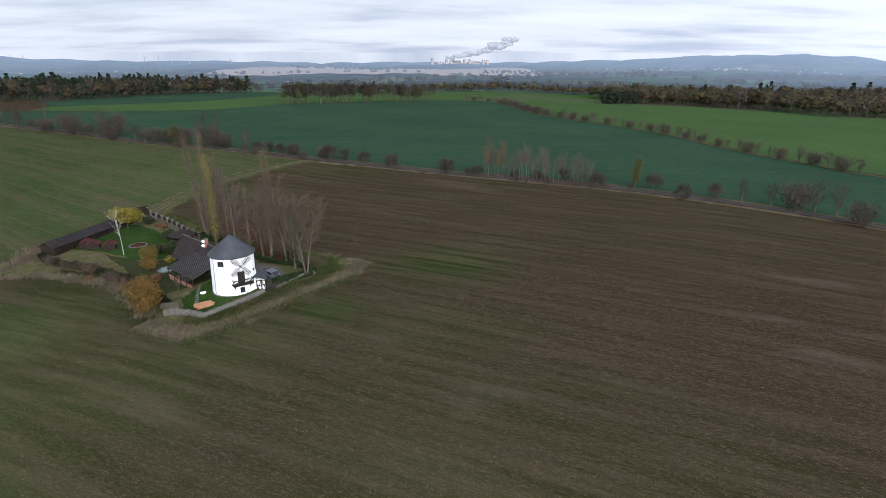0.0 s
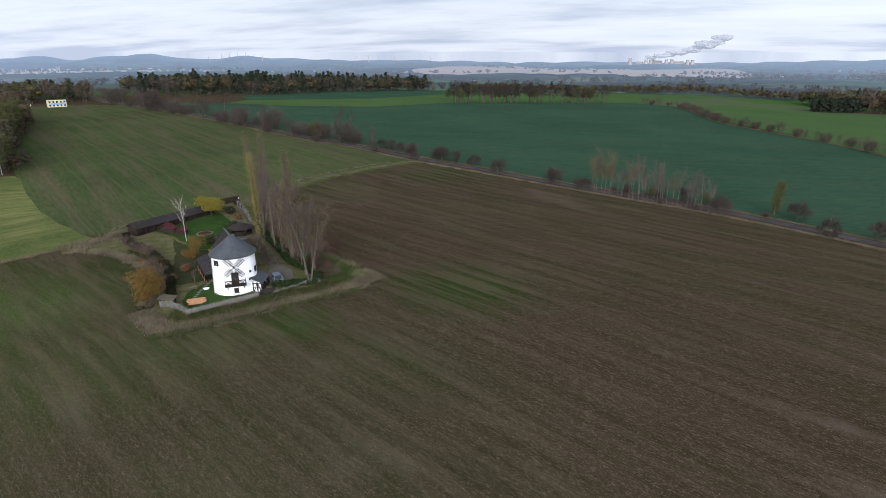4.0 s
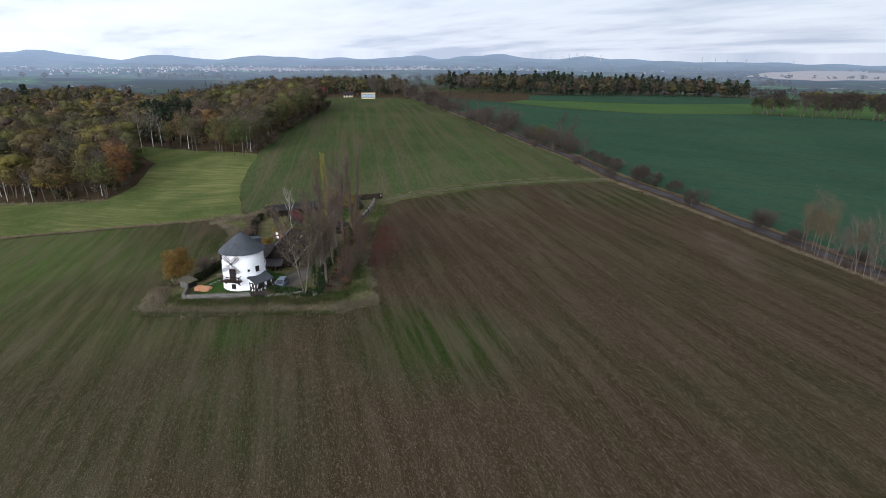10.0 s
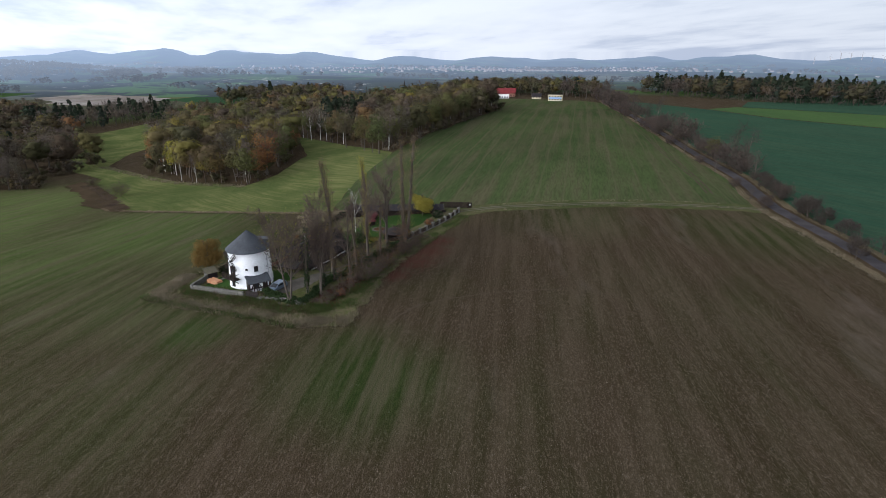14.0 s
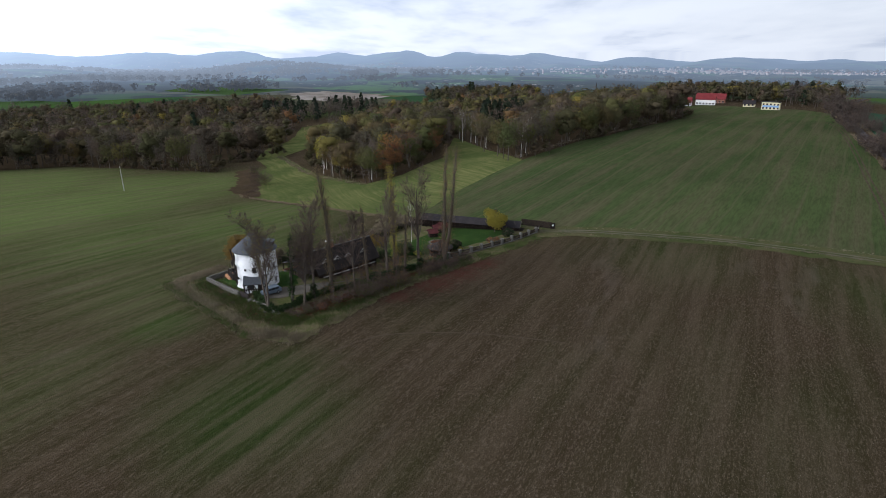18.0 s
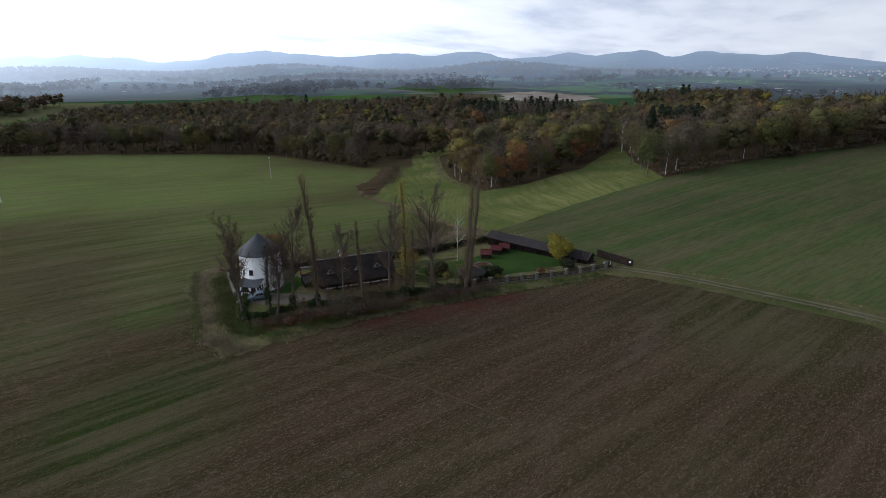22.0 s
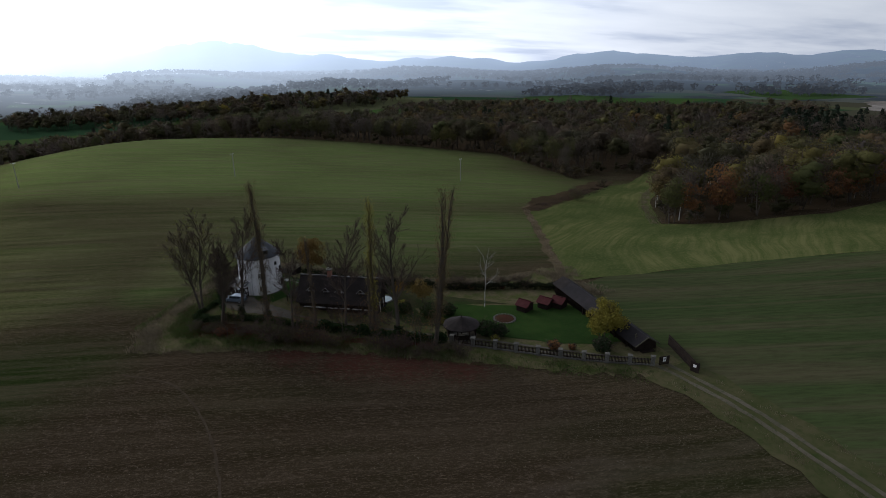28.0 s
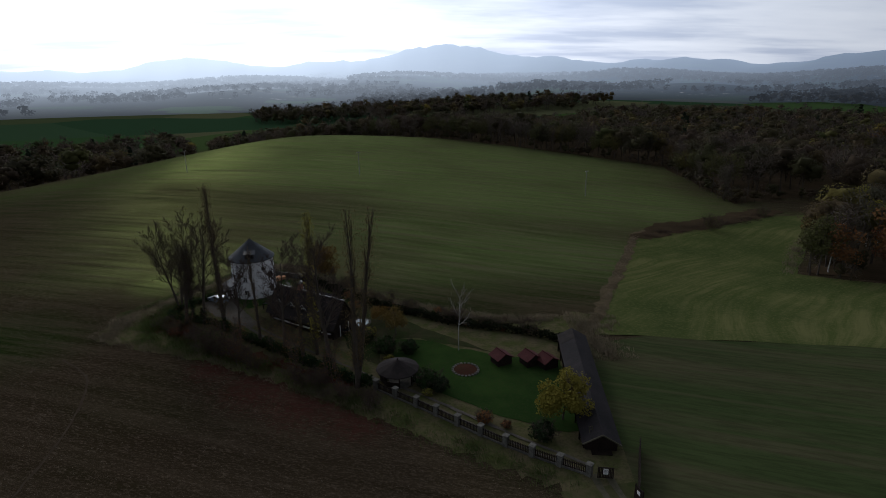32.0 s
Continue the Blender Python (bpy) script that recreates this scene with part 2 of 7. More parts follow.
M_BRIGHT = material("bright_crop", crop((0.060, 0.110, 0.036), (0.048, 0.092, 0.034), (0.072, 0.084, 0.038), radians(10), 0.3), 0.85, 0.3, 1.5, spec=0.0)
M_MEADOW = material("mown_meadow", mown, 0.9, 0.5, 3.0, spec=0.0)
M_LAWN = mottled("lawn_grass", (0.020, 0.044, 0.012), (0.030, 0.060, 0.015), (0.042, 0.050, 0.018), 0.25, 2.5, 0.9, 0.4, spec=0.0)
M_ROUGH = mottled("rough_ground", (0.070, 0.080, 0.027), (0.125, 0.104, 0.060), (0.046, 0.040, 0.022), 0.45, 2.4, 0.95, 0.8, spec=0.0)
M_LITTER = mottled("fallen_leaves", (0.052, 0.024, 0.018), (0.075, 0.034, 0.024), (0.036, 0.034, 0.016), 0.3, 2.2, 0.9, 0.8, spec=0.0)
M_REDLEAF = mottled("red_leaves", (0.085, 0.028, 0.020), (0.060, 0.034, 0.020), (0.035, 0.040, 0.016), 0.45, 2.6, 0.9, 0.6, spec=0.0)
M_MARGIN = mottled("withered_margin", (0.085, 0.064, 0.040), (0.125, 0.094, 0.060), (0.050, 0.056, 0.022), 0.2, 1.8, 0.95, 0.6, spec=0.0)
M_TRACK = mottled("gravel_track", (0.092, 0.082, 0.058), (0.125, 0.110, 0.082), (0.050, 0.058, 0.026), 0.3, 1.8, 0.95, 0.5, spec=0.0)
M_YARD = mottled("gravel_yard", (0.090, 0.079, 0.066), (0.125, 0.112, 0.095), (0.055, 0.050, 0.038), 0.4, 4.0, 0.95, 0.4, spec=0.0)
M_ROAD = mottled("damp_asphalt", (0.036, 0.032, 0.033), (0.062, 0.055, 0.057), (0.030, 0.028, 0.031), 0.25, 2.0, 0.8, 0.15, spec=0.05)
M_VERGE = mottled("verge_grass", (0.050, 0.060, 0.022), (0.088, 0.078, 0.040), (0.034, 0.055, 0.016), 0.12, 1.0, 0.95, 0.6, spec=0.0)
M_WHITE = mottled("white_limewash", (0.87, 0.87, 0.87), (0.80, 0.80, 0.805), (0.64, 0.64, 0.63), 0.5, 3.0, 0.85, 0.6)
M_SLATE = mottled("slate_sheet", (0.050, 0.054, 0.061), (0.070, 0.075, 0.083), (0.038, 0.041, 0.046), 0.5, 3.5, 0.6, 0.3, spec=0.12)
M_DARKWOOD = mottled("dark_timber", (0.022, 0.016, 0.013), (0.036, 0.026, 0.020), (0.014, 0.011, 0.010), 1.2, 9.0, 0.75, 0.3)
M_SHINGLE = mottled("brown_shingle", (0.026, 0.021, 0.020), (0.040, 0.032, 0.031), (0.018, 0.018, 0.014), 0.6, 5.0, 0.85, 0.5)
M_TAR = mottled("dark_bitumen", (0.024, 0.021, 0.023), (0.036, 0.031, 0.033), (0.018, 0.018, 0.015), 0.35, 3.0, 0.85, 0.3)
M_REDROOF = mottled("red_shingle", (0.070, 0.020, 0.021), (0.095, 0.030, 0.030), (0.045, 0.018, 0.018), 0.7, 6.0, 0.8, 0.4)
M_METAL = mottled("ribbed_metal", (0.066, 0.060, 0.060), (0.090, 0.083, 0.083), (0.045, 0.04, 0.04), 0.4, 4.0, 0.5, 0.15, spec=0.25)
M_STONE = mottled("field_stone", (0.105, 0.100, 0.088), (0.185, 0.175, 0.155), (0.045, 0.046, 0.036), 0.9, 3.0, 0.92, 0.8, vary=0.5)
M_BRICK = mottled("old_brick", (0.26, 0.12, 0.085), (0.33, 0.17, 0.12), (0.16, 0.085, 0.065), 1.0, 6.0, 0.9, 0.5, vary=0.4)
M_GLASS = mottled("window_glass", (0.020, 0.022, 0.025), (0.028, 0.030, 0.034), (0.02, 0.02, 0.022), 0.5, 3.0, 0.12, 0.0, spec=0.6)
M_PAINT = mottled("white_paint", (0.78, 0.78, 0.76), (0.70, 0.70, 0.69), (0.62, 0.62, 0.60), 0.8, 6.0, 0.5, 0.1)
M_BARK = mottled("grey_bark", (0.090, 0.075, 0.060), (0.135, 0.114, 0.094), (0.050, 0.043, 0.036), 0.8, 5.0, 0.95, 0.5, vary=0.5, spec=0.0)
M_TWIG = mottled("bare_twigs", (0.090, 0.066, 0.054), (0.130, 0.097, 0.080), (0.060, 0.047, 0.041), 0.3, 2.0, 0.95, 0.0, vary=0.5, spec=0.0)
M_BIRCH = mottled("birch_bark", (0.55, 0.53, 0.50), (0.42, 0.40, 0.37), (0.10, 0.09, 0.085), 1.2, 4.0, 0.85, 0.3)
M_GREYSTEM = mottled("grey_birch_stem", (0.150, 0.130, 0.112), (0.21, 0.185, 0.165), (0.07, 0.06, 0.052), 0.6, 3.0, 0.9, 0.2, spec=0.0)
M_PALEBARK = mottled("pale_bark", (0.24, 0.215, 0.185), (0.32, 0.29, 0.26), (0.08, 0.07, 0.06), 0.6, 3.0, 0.9, 0.2, spec=0.0)
M_TRAIL = mottled("trodden_soil", (0.060, 0.045, 0.031), (0.085, 0.065, 0.047), (0.040, 0.030, 0.020), 0.5, 3.0, 0.95, 0.2, spec=0.0)
M_GARDEN = mottled("garden_ground", (0.028, 0.046, 0.014), (0.048, 0.046, 0.024), (0.030, 0.024, 0.016), 0.22, 1.4, 0.95, 0.5, spec=0.0)
M_BRACKEN = mottled("bracken", (0.12, 0.042, 0.026), (0.16, 0.065, 0.036), (0.06, 0.03, 0.02), 0.4, 2.5, 0.95, 0.0, spec=0.0)
M_QUARRY = mottled("quarry_rubble", (0.20, 0.17, 0.145), (0.30, 0.27, 0.24), (0.07, 0.065, 0.055), 0.012, 0.06, 0.95, 0.0, spec=0.0)
M_FLOOR = mottled("wood_floor", (0.050, 0.036, 0.022), (0.070, 0.048, 0.030), (0.030, 0.030, 0.016), 0.1, 0.9, 0.95, 0.4, spec=0.0)
M_STRAW = mottled("dry_grass", (0.170, 0.140, 0.098), (0.255, 0.208, 0.145), (0.080, 0.078, 0.045), 0.2, 1.5, 0.95, 0.0, spec=0.0, sheer=0.45)
M_GRASS = mottled("green_weeds", (0.048, 0.086, 0.024), (0.085, 0.112, 0.036), (0.110, 0.090, 0.046), 0.5, 1.5, 0.9, 0.0, spec=0.0, sheer=0.5)
M_LOG = mottled("sawn_boards", (0.42, 0.20, 0.10), (0.50, 0.27, 0.15), (0.30, 0.14, 0.08), 1.0, 6.0, 0.85, 0.3, vary=0.4)
M_CARBODY = mottled("silver_blue_paint", (0.13, 0.17, 0.22), (0.15, 0.19, 0.24), (0.12, 0.155, 0.20), 0.5, 2.0, 0.28, 0.0, metal=0.35, spec=0.6)
M_RUBBER = mottled("black_rubber", (0.02, 0.02, 0.02), (0.03, 0.03, 0.03), None, 2.0, 9.0, 0.8, 0.1)
M_STEEL = mottled("galvanised_steel", (0.42, 0.43, 0.44), (0.34, 0.35, 0.36), (0.28, 0.28, 0.28), 0.5, 4.0, 0.5, 0.0, metal=0.6)
M_POLE = mottled("pole_concrete", (0.42, 0.41, 0.38), (0.34, 0.33, 0.31), (0.25, 0.24, 0.22), 0.5, 3.0, 0.9, 0.1)
M_WATER = mottled("pond_water", (0.10, 0.16, 0.15), (0.13, 0.20, 0.19), None, 0.5, 2.0, 0.08, 0.0, spec=0.6)


def foliage(name, colours, rough=0.8):
    """Leaves whose colour differs from tree to tree and from clump to clump."""
    def colour(n, at):
        r = n.add("ShaderNodeObjectInfo").outputs["Random"]
        t = n.add("ShaderNodeAttribute", attribute_name="tint").outputs["Fac"]
        pick = n.math("FRACT", n.math("ADD", r, t))
        k = len(colours)
        col = n.ramp(pick, [((i + 0.5) / k, c) for i, c in enumerate(colours)])
        spot = n.noise(at, 1.1, 4.0, 0.7)
        col = n.mix(n.ramp(spot, [(0.42, 0.0), (0.66, 0.5)]), col, n.mix(1.0, col, (0.50, 0.48, 0.48), "MULTIPLY"))
        isle = n.add("ShaderNodeNewGeometry").outputs["Random Per Island"]
        return n.mix(n.math("MULTIPLY", isle, 0.3), col, n.mix(1.0, col, (1.4, 1.32, 1.1), "MULTIPLY"))
    return material(name, colour, rough, 0.3, 1.4, spec=0.03, sheer=0.3, depth=0.2)


M_AUTUMN = foliage("autumn_leaves", [(0.112, 0.106, 0.040), (0.140, 0.118, 0.042), (0.086, 0.096, 0.038), (0.132, 0.094, 0.050), (0.112, 0.090, 0.058), (0.078, 0.092, 0.034), (0.170, 0.092, 0.046), (0.096, 0.094, 0.042), (0.220, 0.176, 0.040), (0.108, 0.090, 0.060), (0.098, 0.104, 0.038), (0.124, 0.100, 0.048)])
M_BROWNWOOD = foliage("bare_wood_twigs", [(0.100, 0.082, 0.074), (0.118, 0.094, 0.080), (0.092, 0.084, 0.064), (0.128, 0.096, 0.074), (0.108, 0.090, 0.084), (0.098, 0.092, 0.062)])
M_DULLWOOD = foliage("dull_autumn_leaves", [(0.072, 0.066, 0.034), (0.088, 0.070, 0.040), (0.060, 0.064, 0.030), (0.082, 0.062, 0.046), (0.100, 0.076, 0.040), (0.066, 0.060, 0.038), (0.076, 0.074, 0.034), (0.090, 0.066, 0.048)])
M_DARKBUSH = foliage("dark_bush_twigs", [(0.060, 0.048, 0.044), (0.075, 0.060, 0.052), (0.055, 0.046, 0.040)])
M_TANLEAF = foliage("tan_leaves", [(0.150, 0.105, 0.060), (0.128, 0.092, 0.058), (0.160, 0.116, 0.058), (0.110, 0.088, 0.062)])
M_OLIVE = foliage("olive_leaves", [(0.072, 0.084, 0.034), (0.094, 0.096, 0.038), (0.084, 0.080, 0.036)])
M_CONIFER = foliage("conifer_needles", [(0.024, 0.034, 0.022), (0.030, 0.040, 0.024), (0.026, 0.033, 0.024)])
M_YELLOW = foliage("yellow_leaves", [(0.23, 0.200, 0.040), (0.26, 0.225, 0.042), (0.19, 0.185, 0.038)])
M_ORANGE = foliage("orange_leaves", [(0.165, 0.105, 0.034), (0.130, 0.110, 0.038), (0.190, 0.120, 0.036)])
M_RUST = foliage("rust_leaves", [(0.20, 0.095, 0.045), (0.22, 0.120, 0.050), (0.17, 0.08, 0.048)])
M_POPLAR = foliage("poplar_leaves", [(0.150, 0.112, 0.058), (0.185, 0.140, 0.062), (0.125, 0.098, 0.056)])
M_HEDGE = foliage("hedge_leaves", [(0.028, 0.050, 0.020), (0.036, 0.058, 0.022), (0.030, 0.044, 0.022)])
M_GOLD = foliage("golden_shrub", [(0.26, 0.24, 0.045), (0.22, 0.21, 0.045)])

# ---- lie of the land ----
LEVELS = np.array([
    (-40, 105, 0), (0, 80, .3), (-88, 165, -1.5), (-151, 52, -8.5), (-168, 99, -6.5), (-187, 165, 1.5), (-153, 2, -7.4), (-63, -39, -2.4),
    (20, -60, -2), (-60, 262, -1.5), (-429, 366, 2), (-534, 347, 0), (-306, 255, 5), (-163, 608, -6), (-31, 799, -16), (250, 840, -23),
    (217, 472, -14), (0, 247, -3.5), (75, 221, -4), (-152, 316, -2), (-138, -152, -5.5), (-203, 20, -11), (-266, 28, -13), (-100, 132, -3),
    (110, 60, -3), (-439, 3, -25), (320, 0, -28), (0, -330, -28), (-320, -170, -25), (200, -250, -45), (70, -130, -10), (-20, -170, 0.5)], float)
_d = np.hypot(LEVELS[:, None, 0] - LEVELS[None, :, 0], LEVELS[:, None, 1] - LEVELS[None, :, 1])
_n = len(LEVELS)
_a = np.ones((_n + 1, _n + 1))
_a[:_n, :_n] = np.sqrt(_d ** 2 + 1600.0) - np.eye(_n) * 2.0
_a[_n, _n] = 0
WEIGHTS = np.linalg.solve(_a, np.append(LEVELS[:, 2], 0))


def smooth(a, b, x):
    t = np.clip((x - a) / (b - a), 0, 1)
    return t * t * (3 - 2 * t)


def land(x, y):
    """The ground's height at arrays x, y."""
    x, y = np.asarray(x, float), np.asarray(y, float)
    z = np.full(x.shape, WEIGHTS[-1])
    for (px, py, _), k in zip(LEVELS, WEIGHTS):
        z = z + k * np.sqrt((x - px) ** 2 + (y - py) ** 2 + 1600.0)
    far = smooth(620, 1150, np.hypot(x + 60, y - 230))
    roll = 5 * np.sin(x / 310 + 1.3) * np.cos(y / 270) + 4 * np.sin(x / 170 - y / 220)
    return z * (1 - far) + (-30 + roll) * far


def height(x, y):
    """The land, with the mill yard raised behind its wall."""
    x, y = np.asarray(x, float), np.asarray(y, float)
    turn_ = smooth(102.5, 107.0, y)
    inside = (1 - turn_) * (-0.794 * (x + 35.0) + 0.607 * (y - 103.2)) + turn_ * (-0.690 * (x + 33.6) + 0.724 * (y - 106.1))
    return land(x, y) + 0.8 * smooth(0.05, 0.9, inside) * smooth(15.5, 8.5, np.hypot(x + 38.5, y - 108.0))


def ground_at(x, y):
    return float(height(x, y))


# ---- mesh helpers ----
def mesh_object(name, verts, faces, mat, parent=None, label="", shade=False):
    me = bpy.data.meshes.new(name)
    me.from_pydata([tuple(v) for v in verts] if not isinstance(verts, np.ndarray) else verts.tolist(), [], faces if isinstance(faces, list) else faces.tolist())
    me.materials.append(mat)
    if shade:
        me.shade_smooth()
    me.update()
    ob = new(name, me)
    ob.parent = parent
    if label:
        ob["label"] = label
    return ob


class Form:
    """Gathers boxes, tubes and slabs into one mesh."""

    def __init__(self):
        self.v, self.f = [], []

    def add(self, verts, faces):
        k = len(self.v)
        self.v += [tuple(v) for v in verts]
        self.f += [tuple(i + k for i in f) for f in faces]
        return self

    def box(self, c, s, turn=0.0, m=None):
        x, y, z = s[0] / 2, s[1] / 2, s[2] / 2
        pts = [Vector(p) for p in ((-x, -y, -z), (x, -y, -z), (x, y, -z), (-x, y, -z), (-x, -y, z), (x, -y, z), (x, y, z), (-x, y, z))]
        t = Matrix.Translation(c) @ (m or Matrix.Rotation(turn, 4, "Z"))
        return self.add([t @ p for p in pts], [(3, 2, 1, 0), (4, 5, 6, 7), (0, 1, 5, 4), (1, 2, 6, 5), (2, 3, 7, 6), (3, 0, 4, 7)])

    def beam(self, a, b, wide, deep=None):
        """A square bar from a to b."""
        a, b = Vector(a), Vector(b)
        m = (b - a).to_track_quat("Z", "Y").to_matrix().to_4x4()
        return self.box((a + b) / 2, (wide, deep or wide, (b - a).length), m=m)

    def tube(self, a, b, ra, rb, n=6, cap=True):
        a, b = Vector(a), Vector(b)
        m = (b - a).to_track_quat("Z", "Y").to_matrix()
        v = []
        for p, r in ((a, ra), (b, rb)):
            v += [p + m @ Vector((r * math.cos(i * math.tau / n), r * math.sin(i * math.tau / n), 0)) for i in range(n)]
        f = [(i, (i + 1) % n, n + (i + 1) % n, n + i) for i in range(n)]
        if cap:
            f += [tuple(range(n - 1, -1, -1)), tuple(range(n, 2 * n))]
        return self.add(v, f)

    def lathe(self, rings, n=32, centre=(0, 0), close=True):
        """A solid of revolution from (radius, height) rings, bottom to top."""
        v = [(centre[0] + r * math.cos(i * math.tau / n), centre[1] + r * math.sin(i * math.tau / n), z) for r, z in rings for i in range(n)]
        f = [(k * n + i, k * n + (i + 1) % n, (k + 1) * n + (i + 1) % n, (k + 1) * n + i) for k in range(len(rings) - 1) for i in range(n)]
        if close:
            f += [tuple(range(n - 1, -1, -1)), tuple(range((len(rings) - 1) * n, len(rings) * n))]
        return self.add(v, f)

    def prism(self, outline, axis_from, axis_to):
        """An outline of 3D points swept from one offset to another."""
        a, b, n = Vector(axis_from), Vector(axis_to), len(outline)
        v = [Vector(p) + a for p in outline] + [Vector(p) + b for p in outline]
        return self.add(v, [tuple(range(n - 1, -1, -1)), tuple(range(n, 2 * n))] + [(i, (i + 1) % n, n + (i + 1) % n, n + i) for i in range(n)])

    def slab(self, corners, thick):
        """A flat plate with four corners, thickened downwards."""
        c = [Vector(p) for p in corners]
        nrm = (c[1] - c[0]).cross(c[2] - c[0]).normalized() * thick
        if nrm.z < 0:
            nrm = -nrm
        return self.prism(c, -nrm, (0, 0, 0))

    def make(self, name, mat, parent=None, label="", shade=False):
        return mesh_object(name, self.v, self.f, mat, parent, label, shade)


def thing(name, at, label, category, turn=0.0, group="", kind=""):
    """An empty at the base of a thing, for its parts."""
    ob = new(name)
    ob.empty_display_size = 0.2
    ob.matrix_basis = Matrix.Translation(at) @ Matrix.Rotation(turn, 4, "Z")
    return tagged(ob, label, category, group, kind)


def patch(name, outline, mat, lift, step, label, category="ground", kind="structure", ragged=0.0):
    """A piece of ground with its own cover, draped over the land."""
    from_, rng = [Vector(p) for p in outline], np.random.default_rng(len(outline) * 7 + int(step * 10))
    edge = []
    for a, b in zip(from_, from_[1:] + from_[:1]):
        k = max(1, int((b - a).length / step))
        for i in range(k):
            p = a.lerp(b, i / k)
            edge.append(p + Vector(rng.uniform(-ragged, ragged, 2)))
    xs, ys = [p.x for p in edge], [p.y for p in edge]
    inner = [Vector((x, y)) for x in np.arange(min(xs), max(xs), step) for y in np.arange(min(ys), max(ys), step)]
    n = len(edge)
    v, _, f, *_ = cdt(edge + inner, [(i, (i + 1) % n) for i in range(n)], [], 1, 1e-4)
    x, y = np.array([p.x for p in v]), np.array([p.y for p in v])
    ob = mesh_object(name, np.stack([x, y, height(x, y) + lift], 1), [tuple(t) for t in f], mat, shade=True)
    return tagged(ob, label, category, kind=kind)


def course(line, step):
    """Points at even steps along a smooth line through the given ones, with their directions."""
    p = np.array(line, float)
    ext = np.vstack([2 * p[0] - p[1], p, 2 * p[-1] - p[-2]])
    out = []
    for a, b, c, d in zip(ext, ext[1:], ext[2:], ext[3:]):
        k = max(1, int(np.hypot(*(c - b)) / step))
        for t in np.arange(k) / k:
            out.append(0.5 * (2 * b + (c - a) * t + (2 * a - 5 * b + 4 * c - d) * t * t + (3 * b - a - 3 * c + d) * t ** 3))
    out.append(p[-1])
    out = np.array(out)
    way_ = np.gradient(out, axis=0)
    return out, way_ / np.hypot(way_[:, 0], way_[:, 1])[:, None]


def ribbon(name, line, wide, mat, lift, label, category, step=4.0, ragged=0.0, crown=0.0, side=0.0):
    pts, d = course(line, step)
    nrm = np.stack([-d[:, 1], d[:, 0]], 1)
    rng = np.random.default_rng(3)
    cols = []
    for s in (-1, -0.5, 0, 0.5, 1):
        off = side + s * wide / 2 + (rng.uniform(-ragged, ragged, len(pts)) if abs(s) == 1 else 0)
        q = pts + nrm * np.reshape(off, (-1, 1))
        cols.append(np.stack([q[:, 0], q[:, 1], height(q[:, 0], q[:, 1]) + lift + crown * (1 - s * s)], 1))
    n = len(pts)
    v = np.concatenate(cols)
    f = [(c * n + i, c * n + i + 1, (c + 1) * n + i + 1, (c + 1) * n + i) for c in range(4) for i in range(n - 1)]
    return tagged(mesh_object(name, v, [t[::-1] for t in f], mat, shade=True), label, category, kind="structure")


from mathutils.geometry import delaunay_2d_cdt as cdt

# ---- ground: one sheet out to the horizon ----
MILL = (-41.2, 104.7)


def disc(radii, sides, centre):
    a = np.arange(sides) * math.tau / sides
    x = np.concatenate([centre[0] + r * np.cos(a) for r in radii])
    y = np.concatenate([centre[1] + r * np.sin(a) for r in radii])
    i = np.arange(sides)
    f = np.concatenate([np.stack([k * sides + i, k * sides + (i + 1) % sides, (k + 1) * sides + (i + 1) % sides, (k + 1) * sides + i], 1) for k in range(len(radii) - 1)])
    return x, y, f


gx, gy, gf = disc(np.concatenate([[0.5], np.geomspace(4, 1060, 150)]), 360, MILL)
ground = tagged(mesh_object("ground", np.stack([gx, gy, height(gx, gy)], 1), gf, M_SOIL, shade=True), "brown drilled field with thin green shoots and pale streaks", "field", kind="structure")
SHOOTS = [(2, 121, 14, 0.9), (-8, 121, 10, 0.7), (-22, 96, 9, 0.8), (-32, 90, 22, 0.52), (-45, 78, 28, 0.55), (-80, 95, 34, 0.7), (-115, 75, 45, 0.85), (-95, 70, 30, 0.8), (-110, 15, 75, 0.95), (-60, -60, 80, 0.95), (-75, 50, 42, 0.7), (-150, -80, 90, 0.95), (10, -110, 95, 0.9), (-60, -150, 95, 0.95), (-170, 10, 50, 0.9),
          (0, 45, 48, 0.34), (22, 15, 50, 0.34), (-5, 85, 24, 0.36), (60, -50, 75, 0.7), (-35, 142, 22, 0.15), (-72, 195, 24, 0.5), (-44, 240, 28, 0.5), (20, 225, 40, 0.25), (30, 150, 60, 0.18), (80, 170, 70, 0.22), (-5, 190, 45, 0.24)]
shoots = np.zeros(len(gx))
for cx, cy, r, k in SHOOTS:
    shoots = np.maximum(shoots, k * np.exp(-((gx - cx) ** 2 + (gy - cy) ** 2) / (r * r)))
# western field: denser crop, plus sunlight painted in as lighter green
sunlit_lush = 0.24 * smooth(105, 40, gy + 0.5 * (gx + 60)) + 0.76 * smooth(40, -45, gy + 0.35 * (gx + 60))
sunlit_lush = np.minimum(1.0, sunlit_lush + 0.32 * smooth(-52, -78, gx) * smooth(120, 85, gy))
band = np.exp(-(((gx + 70) * 0.41 + (gy - 20) * 0.91) / 14) ** 2) * (gx < 20)
shoots = shoots * (1 - 0.35 * band)
LITTER = [(-32, 124, 5), (-40, 133, 7), (-47, 140, 9), (-54, 145, 9), (-61, 150, 7), (-27, 120, 4)]
litter = np.zeros(len(gx))
for cx, cy, r in LITTER:
    litter = np.maximum(litter, 0.62 * np.exp(-((gx - cx) ** 2 + (gy - cy) ** 2) / (r * r)))
# area where the added gloss brightens the field, set by position
thick = smooth(55, 5, gx) * smooth(112, 84, gy)
